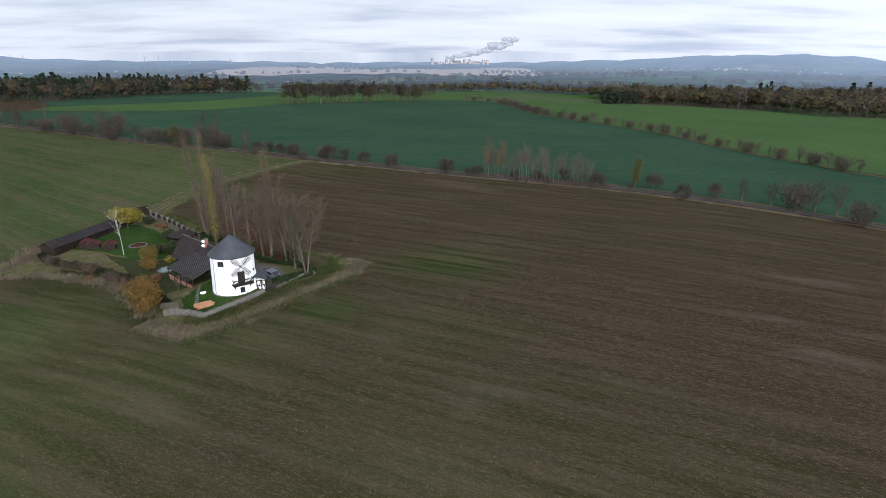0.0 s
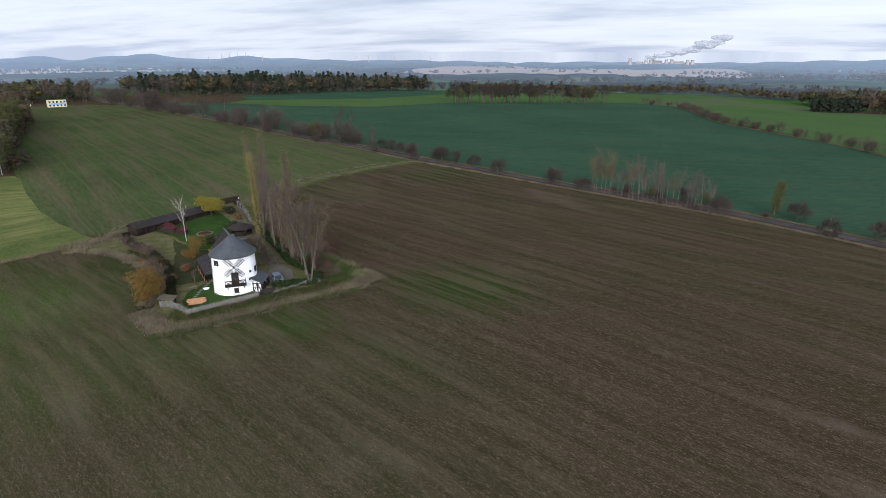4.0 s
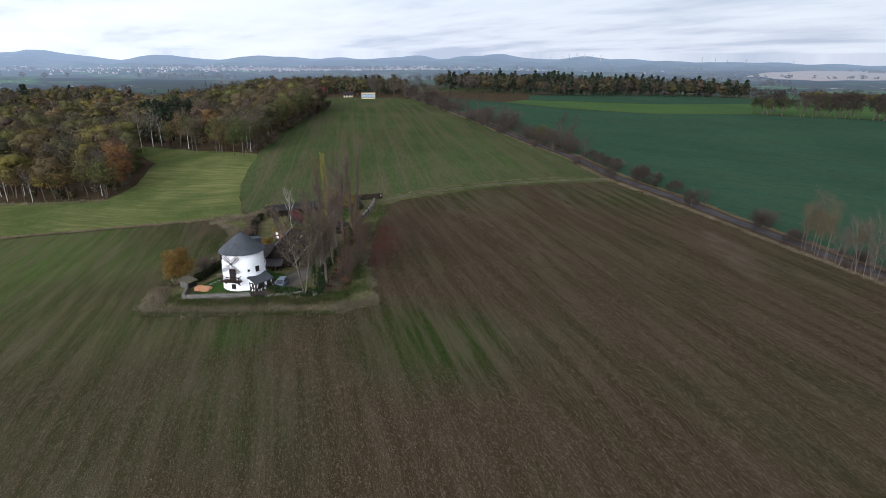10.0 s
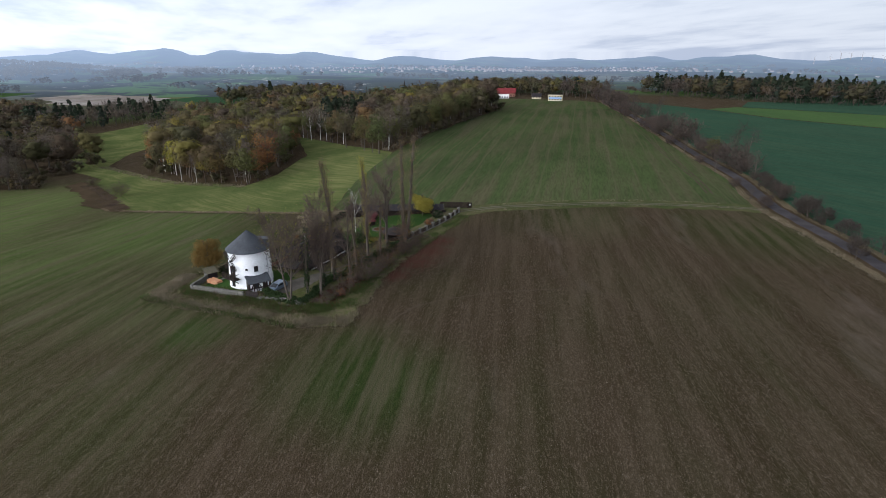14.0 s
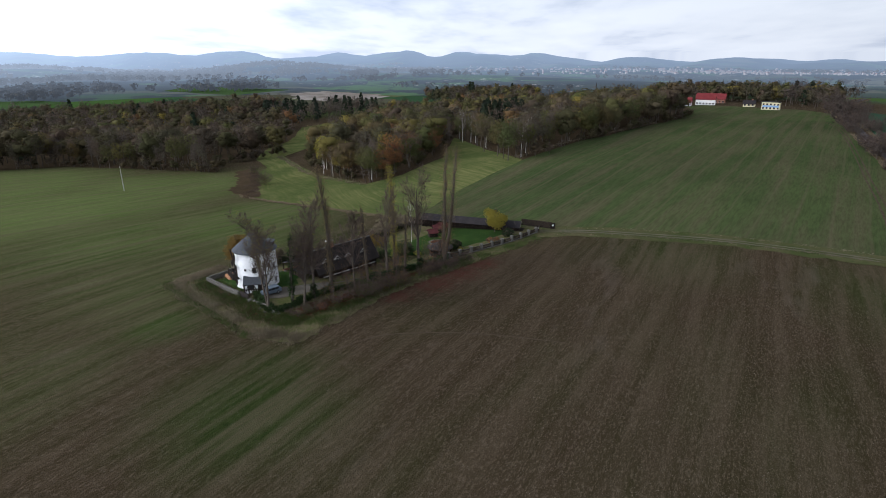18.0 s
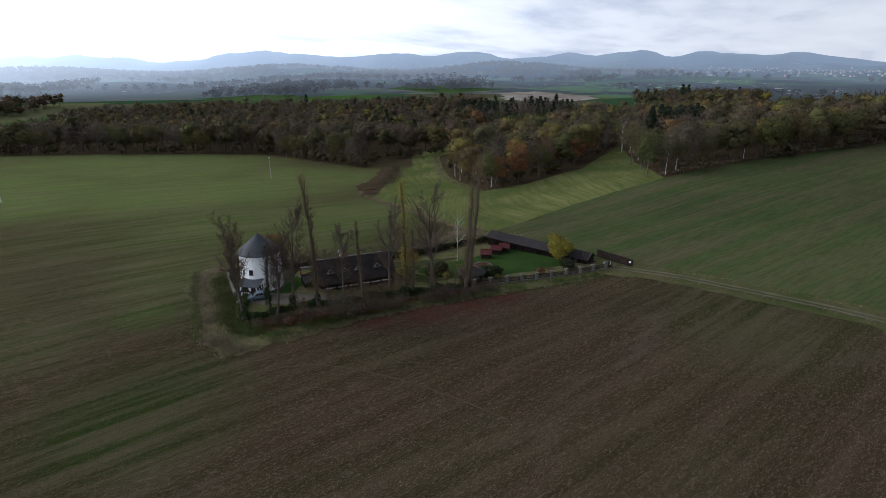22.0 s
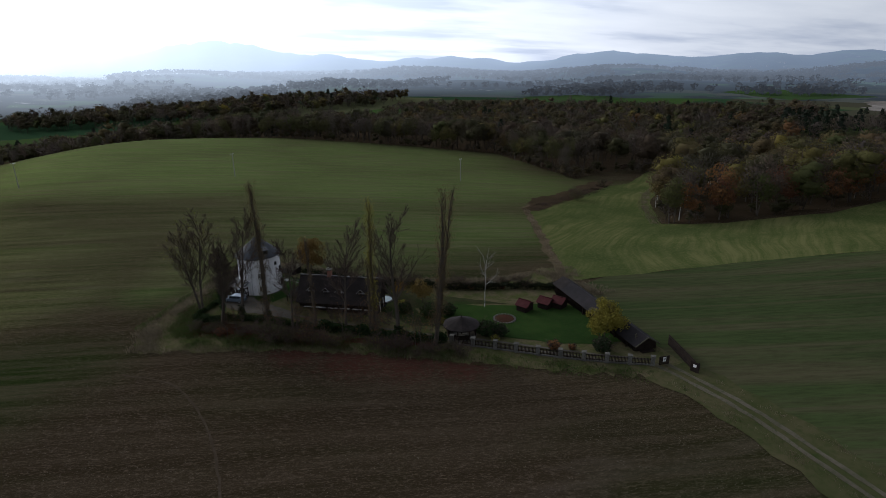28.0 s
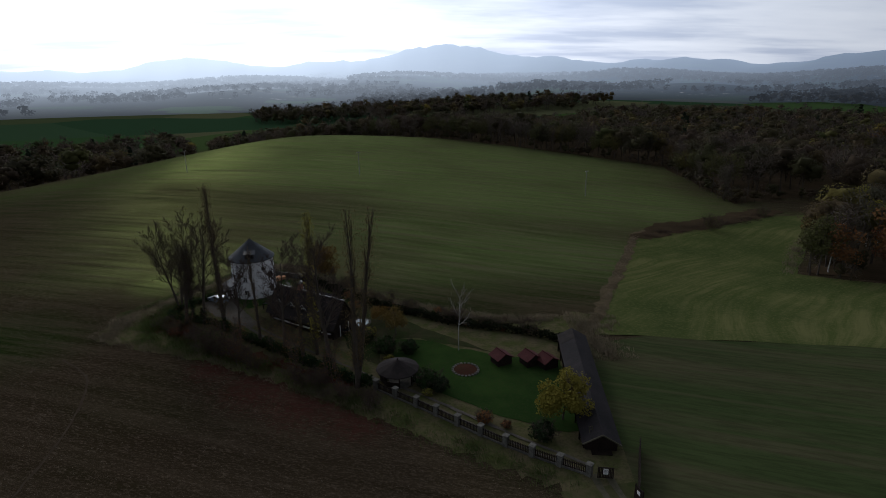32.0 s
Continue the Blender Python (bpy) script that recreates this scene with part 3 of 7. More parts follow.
for key, values in (("shoots", shoots), ("sunlit_lush", sunlit_lush), ("litter", litter), ("thick", thick)):
    ground.data.attributes.new(key, "FLOAT", "POINT").data.foreach_set("value", values)

# ---- distance: country and hills behind all the rest, haze painted into their materials ----
def far_height(x, y):
    r, a = np.hypot(x + 40, y - 105), np.degrees(np.arctan2(-(x + 40), y - 105))
    z = height(x, y) - 0.8 * (1 - smooth(1060, 1120, r))
    rise_ = np.zeros(x.shape)
    for az, wide, top in HILLS:
        da = (a - az + 180) % 360 - 180
        rise_ = rise_ + (top * np.exp(-(da / (1.25 * wide)) ** 2)) ** 3
    rise_ = 0.92 * np.cbrt(rise_)
    south = smooth(92, 112, a % 360) * smooth(232, 212, a % 360)
    ridge = 30 * np.exp(-((r - 2350 - 160 * np.sin(a * 0.13)) / 330) ** 2) * (0.65 + 0.35 * np.sin(a * 0.29 + 1)) + 13 * np.exp(-((r - 1560 - 120 * np.sin(a * 0.21 + 2)) / 190) ** 2) * (0.6 + 0.4 * np.sin(a * 0.4))
    z = z + ridge * south
    ripple = 1 + 0.05 * np.sin(a * 1.7) + 0.03 * np.sin(a * 4.1 + 1)
    return z + rise_ * ripple * smooth(3000, 4700, r) + 9 * smooth(2600, 3600, r) * np.sin(a * 1.1 + r / 400) * np.cos(a * 0.47 + 1)


# direction, half width (degrees) and height of each hill
HILLS = [(-29, 9, 82), (-16, 6, 25), (22, 3, 22), (31, 5, 26), (37.5, 2.5, 44), (45.7, 4, 53), (53.6, 2.5, 42), (60, 3, 30), (68, 3, 45), (76, 2.5, 48), (86, 4, 70), (92, 3.5, 96),
         (98.5, 2.5, 105), (105, 5, 75), (114, 3.5, 100), (121, 4, 105), (133, 7, 115), (150, 6, 98), (161, 4, 135), (171, 6.5, 235), (182, 5, 120), (194, 6, 145), (207, 8, 80), (240, 20, 60), (290, 20, 60)]


def hazy(name, air, density=2600.0, colour=None):
    """Far country with haze painted in as emission by distance, brighter towards the sun."""
    m = bpy.data.materials.new(name)
    m.use_nodes = True
    n = Nodes(m.node_tree)
    at = n.add("ShaderNodeTexCoord").outputs["Object"]
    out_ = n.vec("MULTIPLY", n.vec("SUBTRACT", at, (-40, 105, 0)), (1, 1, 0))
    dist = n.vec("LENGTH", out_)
    painted_haze = n.math("SUBTRACT", 1.0, n.math("POWER", 2.718, n.math("MULTIPLY", n.math("MAXIMUM", n.math("SUBTRACT", dist, 950.0), 0.0), -1.0 / density)))
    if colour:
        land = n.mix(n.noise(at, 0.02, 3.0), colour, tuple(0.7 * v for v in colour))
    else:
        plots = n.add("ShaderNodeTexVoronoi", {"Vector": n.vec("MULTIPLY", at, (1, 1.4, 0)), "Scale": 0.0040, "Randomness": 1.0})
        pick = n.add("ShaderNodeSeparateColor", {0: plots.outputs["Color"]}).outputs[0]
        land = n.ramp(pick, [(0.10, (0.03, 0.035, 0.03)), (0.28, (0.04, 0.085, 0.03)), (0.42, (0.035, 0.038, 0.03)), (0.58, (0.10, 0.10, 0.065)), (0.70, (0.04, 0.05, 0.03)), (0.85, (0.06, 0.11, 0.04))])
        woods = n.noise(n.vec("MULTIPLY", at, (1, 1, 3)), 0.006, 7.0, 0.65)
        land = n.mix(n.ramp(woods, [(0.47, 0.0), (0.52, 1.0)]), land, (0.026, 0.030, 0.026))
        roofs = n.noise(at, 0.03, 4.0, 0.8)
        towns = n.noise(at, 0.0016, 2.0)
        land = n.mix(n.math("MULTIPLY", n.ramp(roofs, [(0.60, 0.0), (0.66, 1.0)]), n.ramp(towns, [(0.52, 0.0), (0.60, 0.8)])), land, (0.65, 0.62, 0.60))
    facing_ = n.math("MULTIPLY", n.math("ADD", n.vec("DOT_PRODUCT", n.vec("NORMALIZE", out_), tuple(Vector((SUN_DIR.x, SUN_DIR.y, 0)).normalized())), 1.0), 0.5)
    # glow of the painted haze, stronger on the sun's side
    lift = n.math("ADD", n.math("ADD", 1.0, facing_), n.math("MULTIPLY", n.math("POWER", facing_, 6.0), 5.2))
    bsdf = n.add("ShaderNodeBsdfPrincipled", {"Base Color": n.mix(painted_haze, land, (0.0, 0.0, 0.0)), "Roughness": 1.0, "Specular IOR Level": 0.0, "Emission Color": n.mix(n.math("POWER", facing_, 5.0), air, (0.55, 0.64, 0.75))})
    n.tree.links.new(n.math("MULTIPLY", painted_haze, lift), bsdf.inputs["Emission Strength"])
    n.add("ShaderNodeOutputMaterial", {0: bsdf.outputs[0]})
    return m


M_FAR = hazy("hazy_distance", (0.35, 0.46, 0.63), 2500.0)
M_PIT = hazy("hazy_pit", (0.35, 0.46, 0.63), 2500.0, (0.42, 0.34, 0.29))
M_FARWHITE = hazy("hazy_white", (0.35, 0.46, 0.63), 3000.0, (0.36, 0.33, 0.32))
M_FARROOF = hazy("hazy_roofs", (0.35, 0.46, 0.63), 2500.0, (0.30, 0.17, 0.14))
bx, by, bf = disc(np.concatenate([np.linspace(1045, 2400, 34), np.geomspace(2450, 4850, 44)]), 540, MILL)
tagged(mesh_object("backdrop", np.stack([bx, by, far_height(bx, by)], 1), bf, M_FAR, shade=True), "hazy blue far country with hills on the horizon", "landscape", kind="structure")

# ---- fields, road and track ----
TRACK = [(-88.5, 167), (-88.5, 180), (-85.5, 195), (-82, 212), (-76.5, 228), (-69, 246), (-62, 261)]
ROAD = [(-620, 560), (-430, 430), (-272, 356), (-186, 322), (-112, 291), (-64, 264), (-21, 249.5), (48, 221), (85, 202), (122, 179), (190, 128), (280, 60)]
EDGE_N = [(-88.5, 167), (-86, 195), (-78, 226), (-64, 262)]
patch("field", [(-100, 131.5), (-92, 168), (-90, 180), (-87.5, 195), (-84, 212), (-78, 229), (-70, 247), (-64, 260), (-112, 287), (-186, 318), (-272, 352), (-380, 405), (-425, 400), (-450, 372), (-480, 342), (-470, 312), (-440, 306), (-330, 276), (-300, 254), (-237, 198), (-187, 166), (-144, 141.5), (-113, 130)], M_CROP, 0.07, 9.0, "green young crop field with thin brown streaks", "field", ragged=0.5)
patch("meadow", [(-104, 127.5), (-108.3, 118.3), (-131.6, 82.1), (-148, 56), (-172, 45), (-200, 36), (-225, 34), (-262, 12), (-330, -8), (-420, -20), (-420, 20), (-330, 25), (-270, 27), (-222, 54), (-195, 72), (-168, 100), (-180, 113), (-212, 128), (-300, 128), (-222, 150), (-187, 166), (-144, 141), (-113, 130)], M_MEADOW, 0.10, 7.0, "mown yellow-green meadow with curved swath lines", "meadow", ragged=0.5)
patch("dense_field", [(-430, 436), (-272, 362), (-186, 328), (-112, 297), (-64, 270), (-21, 255), (48, 227), (85, 208), (122, 185), (190, 134), (290, 70), (330, 150), (215, 274), (199, 300), (177, 354), (168, 413), (146, 476), (96, 597), (73, 797), (20, 830), (-31, 800), (-165, 615), (-205, 512), (-266, 470), (-330, 462)], M_RAPE, 0.10, 18.0, "dense blue-green winter crop field", "field")
patch("bright_strip", [(-330, 465), (-266, 473), (-205, 515), (-165, 620), (-31, 805), (20, 835), (150, 1100), (-40, 1150), (-220, 830), (-260, 620), (-345, 510)], M_BRIGHT, 0.14, 25.0, "strip of bright green young crop", "field")
patch("upper_field", [(-345, 515), (-258, 626), (-220, 840), (-260, 900), (-380, 800), (-400, 575)], M_RAPE, 0.16, 25.0, "dark green crop field below a wood", "field")
patch("hill_field", [(205, 292), (340, 160), (700, 300), (600, 640), (505, 665), (440, 682), (417, 762), (336, 838), (276, 850), (226, 836), (140, 900), (85, 800), (100, 600), (150, 478), (173, 414), (181, 356)], M_BRIGHT, 0.14, 28.0, "light green crop field on a gentle slope", "field")
ribbon("field_margin", [(-99, 131.5), (-104.5, 124), (-109, 117.5), (-131.6, 82.1), (-146, 58.5), (-152, 52), (-172, 45), (-200, 36)], 2.6, M_MARGIN, 0.17, "strip of withered brown grass at the field edge", "grass", 2.0, 0.7)
ribbon("verge", ROAD, 12.0, M_MARGIN, 0.13, "grassy road verge with withered tufts", "verge", 8.0, 0.8)
ribbon("road_edge", ROAD, 7.0, M_FLOOR, 0.17, "dark brown leaf litter along the road's edges", "verge", 3.0, 0.5)
ribbon("road", ROAD, 4.4, M_ROAD, 0.22, "narrow damp grey country road with worn pale patches", "road", 3.0, 0.22, 0.06)
ribbon("track_verge", TRACK, 9.0, M_VERGE, 0.10, "grass banks along a farm track", "verge", 3.0, 0.8)
for s_ in (-0.85, 0.85):
    ribbon("track", [(-89, 165)] + TRACK[1:], 0.75, M_TRACK, 0.15, "pale gravel wheel rut of a farm track", "track", 2.0, 0.16, side=s_)
for s_ in (-0.9, 0.9):
    ribbon("wheel_track", [(-330, 366), (-292, 354), (-230, 327), (-165, 297), (-112, 271.5), (-84, 256)], 0.55, M_TRAIL, 0.12, "bare wheel track through the young crop", "track", 3.0, 0.15, side=s_)
patch("rough_ground", [(-42, 84.5), (-36, 91), (-29, 100.5), (-19.3, 112.6), (-16.5, 121), (-27.3, 126.5), (-40.4, 133), (-51.4, 140.5), (-58.3, 145.5), (-74, 159), (-86, 168.5), (-92, 169), (-103, 140), (-106, 130), (-100, 131), (-110, 120), (-104, 117), (-87, 123), (-69, 115), (-57, 102), (-51, 91)], M_ROUGH, 0.06, 0.9, "rough grass and weeds round the mill yard", "ground", ragged=0.7)
patch("lawn", [(-43.4, 94.6), (-36.5, 103), (-36, 107.5), (-41, 113), (-46, 111.5), (-49.5, 107), (-51, 102), (-48.2, 97)], M_LAWN, 0.11, 0.9, "bright green mown lawn beside the mill", "lawn", ragged=0.3)
patch("lawn", [(-66, 136), (-72, 143.5), (-79, 150), (-86, 156), (-92.5, 157), (-94, 137), (-84, 134), (-72, 127), (-66, 127)], M_LAWN, 0.11, 2.0, "bright green mown garden lawn", "lawn", ragged=0.4)
patch("garden_ground", [(-47, 112), (-56, 105), (-60, 106), (-72, 121), (-84, 133), (-72, 126.6), (-65.5, 126.5), (-65, 136), (-61, 133), (-58, 122)], M_GARDEN, 0.10, 1.8, "dark mixed garden ground with grass and beds", "ground", ragged=0.4)
patch("yard", [(-38.5, 108.5), (-34.8, 107.6), (-32.6, 109.6), (-33, 112.5), (-36, 116.2), (-40.5, 119.6), (-43, 120.6), (-43.6, 118.8), (-41, 115), (-39, 111.5)], M_YARD, 0.15, 0.7, "brown-grey gravel yard beside the mill", "drive", ragged=0.15)
patch("leaf_litter", [(-27.0, 114.2), (-25.2, 116.5), (-31.5, 122), (-44, 131), (-54, 138), (-60, 142.5), (-61, 141), (-53, 135), (-44, 128.6), (-33, 119.2)], M_REDLEAF, 0.10, 0.9, "red-brown carpet of fallen leaves under the trees", "leaves", ragged=0.7)
for s_ in (-0.75, 0.75):
    ribbon("drive", [(-42.5, 119.5), (-49, 126.5), (-56, 133), (-63, 139.6), (-70, 145.6), (-80, 156), (-88, 164)], 0.5, M_YARD, 0.16, "gravel wheel rut of the garden drive", "drive", 1.5, 0.12, side=s_)
for line in ([(-15, 127.5), (-20.8, 133.4), (-23.2, 141), (-24.0, 150), (-23.6, 158), (-22.5, 166)],):
    ribbon("foot_trail", line, 0.28, M_TRAIL, 0.03, "pale trodden line across the bare soil", "trail", 1.5, 0.12)


def at_distance(az, r, up=0.0):
    """A point in a direction (degrees, counted like the camera's yaw) and distance."""
    x, y = MILL[0] + r * math.sin(radians(-az)), MILL[1] + r * math.cos(radians(az))
    return x, y, float(far_height(np.array(x), np.array(y))) + up


def opencast_pit():
    """A pale strip of open-cast workings on the plain."""
    az = np.linspace(22, -14, 60)
    rs = np.linspace(0, 1, 7)
    v = []
    for t in rs:
        for k, a in enumerate(az):
            edge = min(1.0, 6 * k / 59, 6 * (1 - k / 59))
            x, y, _ = at_distance(a, 2150 + 60 * math.sin(a * 0.7) + (900 * t - 250) * edge + 40 * math.sin(a * 1.9))
            v.append((x, y, 0))
    v = np.array(v)
    v[:, 2] = far_height(v[:, 0], v[:, 1]) + 6
    f = [(r * 60 + i, r * 60 + i + 1, (r + 1) * 60 + i + 1, (r + 1) * 60 + i) for r in range(6) for i in range(59)]
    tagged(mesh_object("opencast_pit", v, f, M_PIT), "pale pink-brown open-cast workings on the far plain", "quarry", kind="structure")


opencast_pit()


def far_town(name, label, count, az, r, seed):
    rng = np.random.default_rng(seed)
    walls, roofs = Form(), Form()
    for _ in range(count):
        x, y, z = at_distance(rng.normal((az[0] + az[1]) / 2, (az[1] - az[0]) / 3.2), rng.uniform(*r))
        L, D, h, t = rng.uniform(5, 16), rng.uniform(5, 8), rng.uniform(3, 6.5), rng.uniform(0, 3)
        walls.box((x, y, z + h / 2), (L, D, h), t)
        if rng.random() < 0.45:
            roofs.box((x, y, z + h + 0.8), (L + 0.6, D * 0.7, 1.8), t)
    town = tagged(new(name), label, "town", kind="stuff")
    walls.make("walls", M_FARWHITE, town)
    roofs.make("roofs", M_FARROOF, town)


far_town("far_town", "far white-walled town on the plain under haze", 620, (46, 84), (2250, 3000), 1)
far_town("far_village", "far village scattered below the hills", 90, (100, 125), (3000, 3600), 2)
far_town("far_village", "far village on the plain", 60, (84, 98), (2600, 3300), 3)
far_town("far_village", "far houses near the horizon", 30, (-36, -18), (2700, 3300), 4)


def power_station():
    x0, y0, z0 = at_distance(-1.8, 4250)
    p = thing("power_station", (x0, y0, z0 - 2), "far power station with pale cooling towers and a tall chimney", "power station")
    for dx, h in ((-175, 44), (-70, 34), (-40, 34), (60, 34), (95, 34), (195, 32), (225, 32)):
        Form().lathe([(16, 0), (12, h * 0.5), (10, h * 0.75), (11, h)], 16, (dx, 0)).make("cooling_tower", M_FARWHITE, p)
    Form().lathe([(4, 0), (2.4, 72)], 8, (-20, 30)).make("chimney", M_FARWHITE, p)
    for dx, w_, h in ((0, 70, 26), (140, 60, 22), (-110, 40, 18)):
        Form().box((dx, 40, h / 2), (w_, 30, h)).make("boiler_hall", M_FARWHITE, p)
    rng = np.random.default_rng(4)
    steam = tagged(new("steam_plume"), "white steam plume drifting from far cooling towers", "steam", kind="stuff")
    bm = bmesh.new()
    for i in range(46):
        t = i / 45
        m = Matrix.Translation((x0 - 60 + 480 * t + rng.normal(0, 8), y0 + rng.normal(0, 20), z0 + 44 + 115 * t ** 1.3 + rng.normal(0, 5 + 8 * t))) @ Matrix.Diagonal((24 + 34 * t, 14, 8 + 11 * t, 1))
        bmesh.ops.create_icosphere(bm, subdivisions=2, radius=rng.uniform(0.6, 1.1), matrix=m)
    for v in bm.verts:
        v.co += noise.noise_vector(v.co * 0.06) * 6
    me = bpy.data.meshes.new("plume")
    bm.to_mesh(me)
    bm.free()
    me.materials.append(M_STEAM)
    c = new("plume", me)
    c.parent = steam


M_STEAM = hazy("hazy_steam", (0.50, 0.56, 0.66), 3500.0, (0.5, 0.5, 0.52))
power_station()


def wind_turbine(az, r, tall, spin):
    x, y, z = at_distance(az, r)
    t = thing("wind_turbine", (x, y, z - 1), "far white wind turbine on the horizon", "wind turbine", radians(az), "far wind turbines")
    Form().tube((0, 0, 0), (0, 0, tall), 1.5, 0.9, 6).make("mast", M_FARWHITE, t)
    Form().box((0, 0, tall), (2.4, 5, 2.4)).make("nacelle", M_FARWHITE, t)
    for k in range(3):
        a = spin + k * math.tau / 3
        Form().beam((0, -3, tall), (0.5 * tall * math.sin(a), -3, tall + 0.5 * tall * math.cos(a)), 1.1, 0.6).make("blade", M_FARWHITE, t)


for k, az in enumerate((24.5, 25.5, 26.6, 23.0, 36.2, 36.9, 37.6, 38.3, 39.0, 35.4, 19.5, 40.1)):
    wind_turbine(az, 4100 + 60 * (k % 3), 34 + 4 * (k % 2), k * 0.8)

patch("quarry", [(-900, -60), (-1010, -40), (-1130, -90), (-1180, -210), (-1060, -250), (-930, -190), (-870, -120)], M_QUARRY, 0.4, 22.0, "pale grey quarry face and rubble beyond the wood", "quarry", ragged=9.0)
patch("far_field", [(-1000, -330), (-1190, -290), (-1430, -420), (-1380, -560), (-1080, -520)], M_BRIGHT, 0.5, 30.0, "green crop field beyond the quarry", "field", ragged=4.0)
patch("far_field", [(-700, -560), (-860, -560), (-900, -690), (-740, -720)], M_BRIGHT, 0.5, 30.0, "small bright green field in the woods", "field", ragged=4.0)
patch("clearing", [(-335, -10), (-425, -24), (-520, -45), (-575, -5), (-480, 22), (-400, 34), (-335, 24)], M_MEADOW, 0.16, 14.0, "green grass clearing between the woods", "meadow", ragged=1.0)

# ---- the windmill ----
def windmill(x, y):
    z = ground_at(x, y) - 0.15
    mill = thing("windmill", (x, y, z), "white limewashed round tower mill with a slate cone roof", "windmill")
    base, top, tall = 4.25, 4.0, 7.9
    radius = lambda h: base + (top - base) * h / tall

    def on_wall(az, h, out=0.0, side=0.0):
        r = radius(h) + out
        a = radians(az)
        return Vector((r * math.cos(a) - side * math.sin(a), r * math.sin(a) + side * math.cos(a), h))

    rng = np.random.default_rng(5)
    wall = Form()
    n, rows = 72, 22
    v = []
    for k in range(rows + 1):
        h = tall * k / rows
        for i in range(n):
            r = radius(h) + 0.025 * noise.noise((i * 0.45, h * 1.4, 2.0)) + 0.012 * rng.standard_normal()
            v.append((r * math.cos(i * math.tau / n), r * math.sin(i * math.tau / n), h))
    wall.add(v, [(k * n + i, k * n + (i + 1) % n, (k + 1) * n + (i + 1) % n, (k + 1) * n + i) for k in range(rows) for i in range(n)])
    wall.make("tower_wall", M_WHITE, mill, "rough white limewashed masonry", shade=True)
    Form().lathe([(base + 0.12, -0.6), (base + 0.12, 0.2), (base + 0.02, 0.32)], 48).make("plinth", M_STONE, mill, "grey stone plinth")
    cap = Form().lathe([(4.2, 7.84), (4.42, 7.74), (4.42, 7.86), (3.0, 9.02), (1.45, 10.30), (0.10, 11.42)], 40)
    roof = cap.make("cap_roof", M_SLATE, mill, "dark grey slate cone roof")
    seams = Form()
    for i in range(20):
        a = i * math.tau / 20
        seams.beam((4.40 * math.cos(a), 4.40 * math.sin(a), 7.885), (0.25 * math.cos(a), 0.25 * math.sin(a), 11.31), 0.03, 0.02)
    seams.make("seams", M_SLATE, roof)
    Form().lathe([(0.12, 11.36), (0.12, 11.48), (0.04, 11.55), (0.03, 11.75), (0.05, 11.8), (0.01, 11.9)], 10).make("finial", M_DARKWOOD, roof, "dark metal finial")

    def opening(name, az, h, wide, high, sill=True, framed=M_DARKWOOD, grid=True):
        a = radians(az)
        turn = Matrix.Rotation(a, 4, "Z")
        o = on_wall(az, h)
        part_ = Form()
        for s in (-1, 1):
            part_.box(turn @ Vector((radius(h) + 0.02, s * (wide / 2 + 0.05), h)), (0.16, 0.1, high + 0.2), a)
            part_.box(turn @ Vector((radius(h) + 0.02, 0, h + s * (high / 2 + 0.05))), (0.16, wide + 0.2, 0.1), a)
        win = part_.make(name, framed, mill)
        Form().box(turn @ Vector((radius(h) - 0.01, 0, h)), (0.05, wide, high), a).make("pane", M_GLASS, win)
        if grid:
            Form().box(turn @ Vector((radius(h) + 0.03, 0, h)), (0.05, 0.05, high), a).box(turn @ Vector((radius(h) + 0.032, 0, h + 0.05)), (0.05, wide, 0.05), a).make("glazing_bar", framed, win)
        if sill:
            Form().box(turn @ Vector((radius(h) + 0.1, 0, h - high / 2 - 0.1)), (0.26, wide + 0.3, 0.06), a).make("sill", M_SLATE, win)

    FRONT = -51.5
    opening("window", -101, 6.75, 0.95, 0.75)
    opening("window", 17, 4.5, 0.6, 0.85)
    opening("window", FRONT, 1.35, 0.65, 0.75)
    opening("window", 78, 4.4, 0.7, 0.9, framed=M_PAINT)
    opening("window", 79, 1.6, 0.8, 1.1, framed=M_PAINT)
    opening("window", 150, 4.6, 0.8, 1.0)
    opening("window", 150, 1.8, 0.8, 1.0)
    opening("vent", -8, 4.5, 0.22, 0.22, False, grid=False)
    opening("vent", -12, 3.0, 0.22, 0.22, False, grid=False)
    opening("vent", 128, 6.2, 0.4, 0.5, False, grid=False)
    # door on to the balcony
    a = radians(FRONT)
    turn = Matrix.Rotation(a, 4, "Z")
    put = lambda out, side, h: turn @ Vector((radius(h) + out, side, h))
    door = Form().box(put(0.02, 0, 3.85), (0.14, 1.35, 2.3), a).make("door", M_DARKWOOD, mill, "dark brown double door")
    for s in (-1, 1):
        Form().box(put(0.10, s * 0.33, 4.25), (0.05, 0.45, 0.9), a).make("door_pane", M_GLASS, door)
    Form().tube(put(0.14, 0.08, 3.60), put(0.14, 0.08, 3.75), 0.03, 0.03, 6).make("handle", M_STEEL, door)
    balcony = Form().box(put(0.55, 0, 2.62), (1.35, 3.9, 0.14), a).make("balcony", M_DARKWOOD, mill, "dark timber balcony with crossed rails")
    for s in (-1.85, -0.65, 0.65, 1.85):
        Form().beam(put(1.13, s, 2.65), put(1.13, s, 3.72), 0.13).make("post", M_DARKWOOD, balcony)
    for s in (-1.85, 1.85):
        Form().beam(put(0.1, s, 3.68), put(1.15, s, 3.68), 0.1).beam(put(0.1, s, 2.90), put(1.15, s, 2.90), 0.09).beam(put(0.15, s, 2.90), put(1.1, s, 3.65), 0.08).make("side_rail", M_DARKWOOD, balcony)
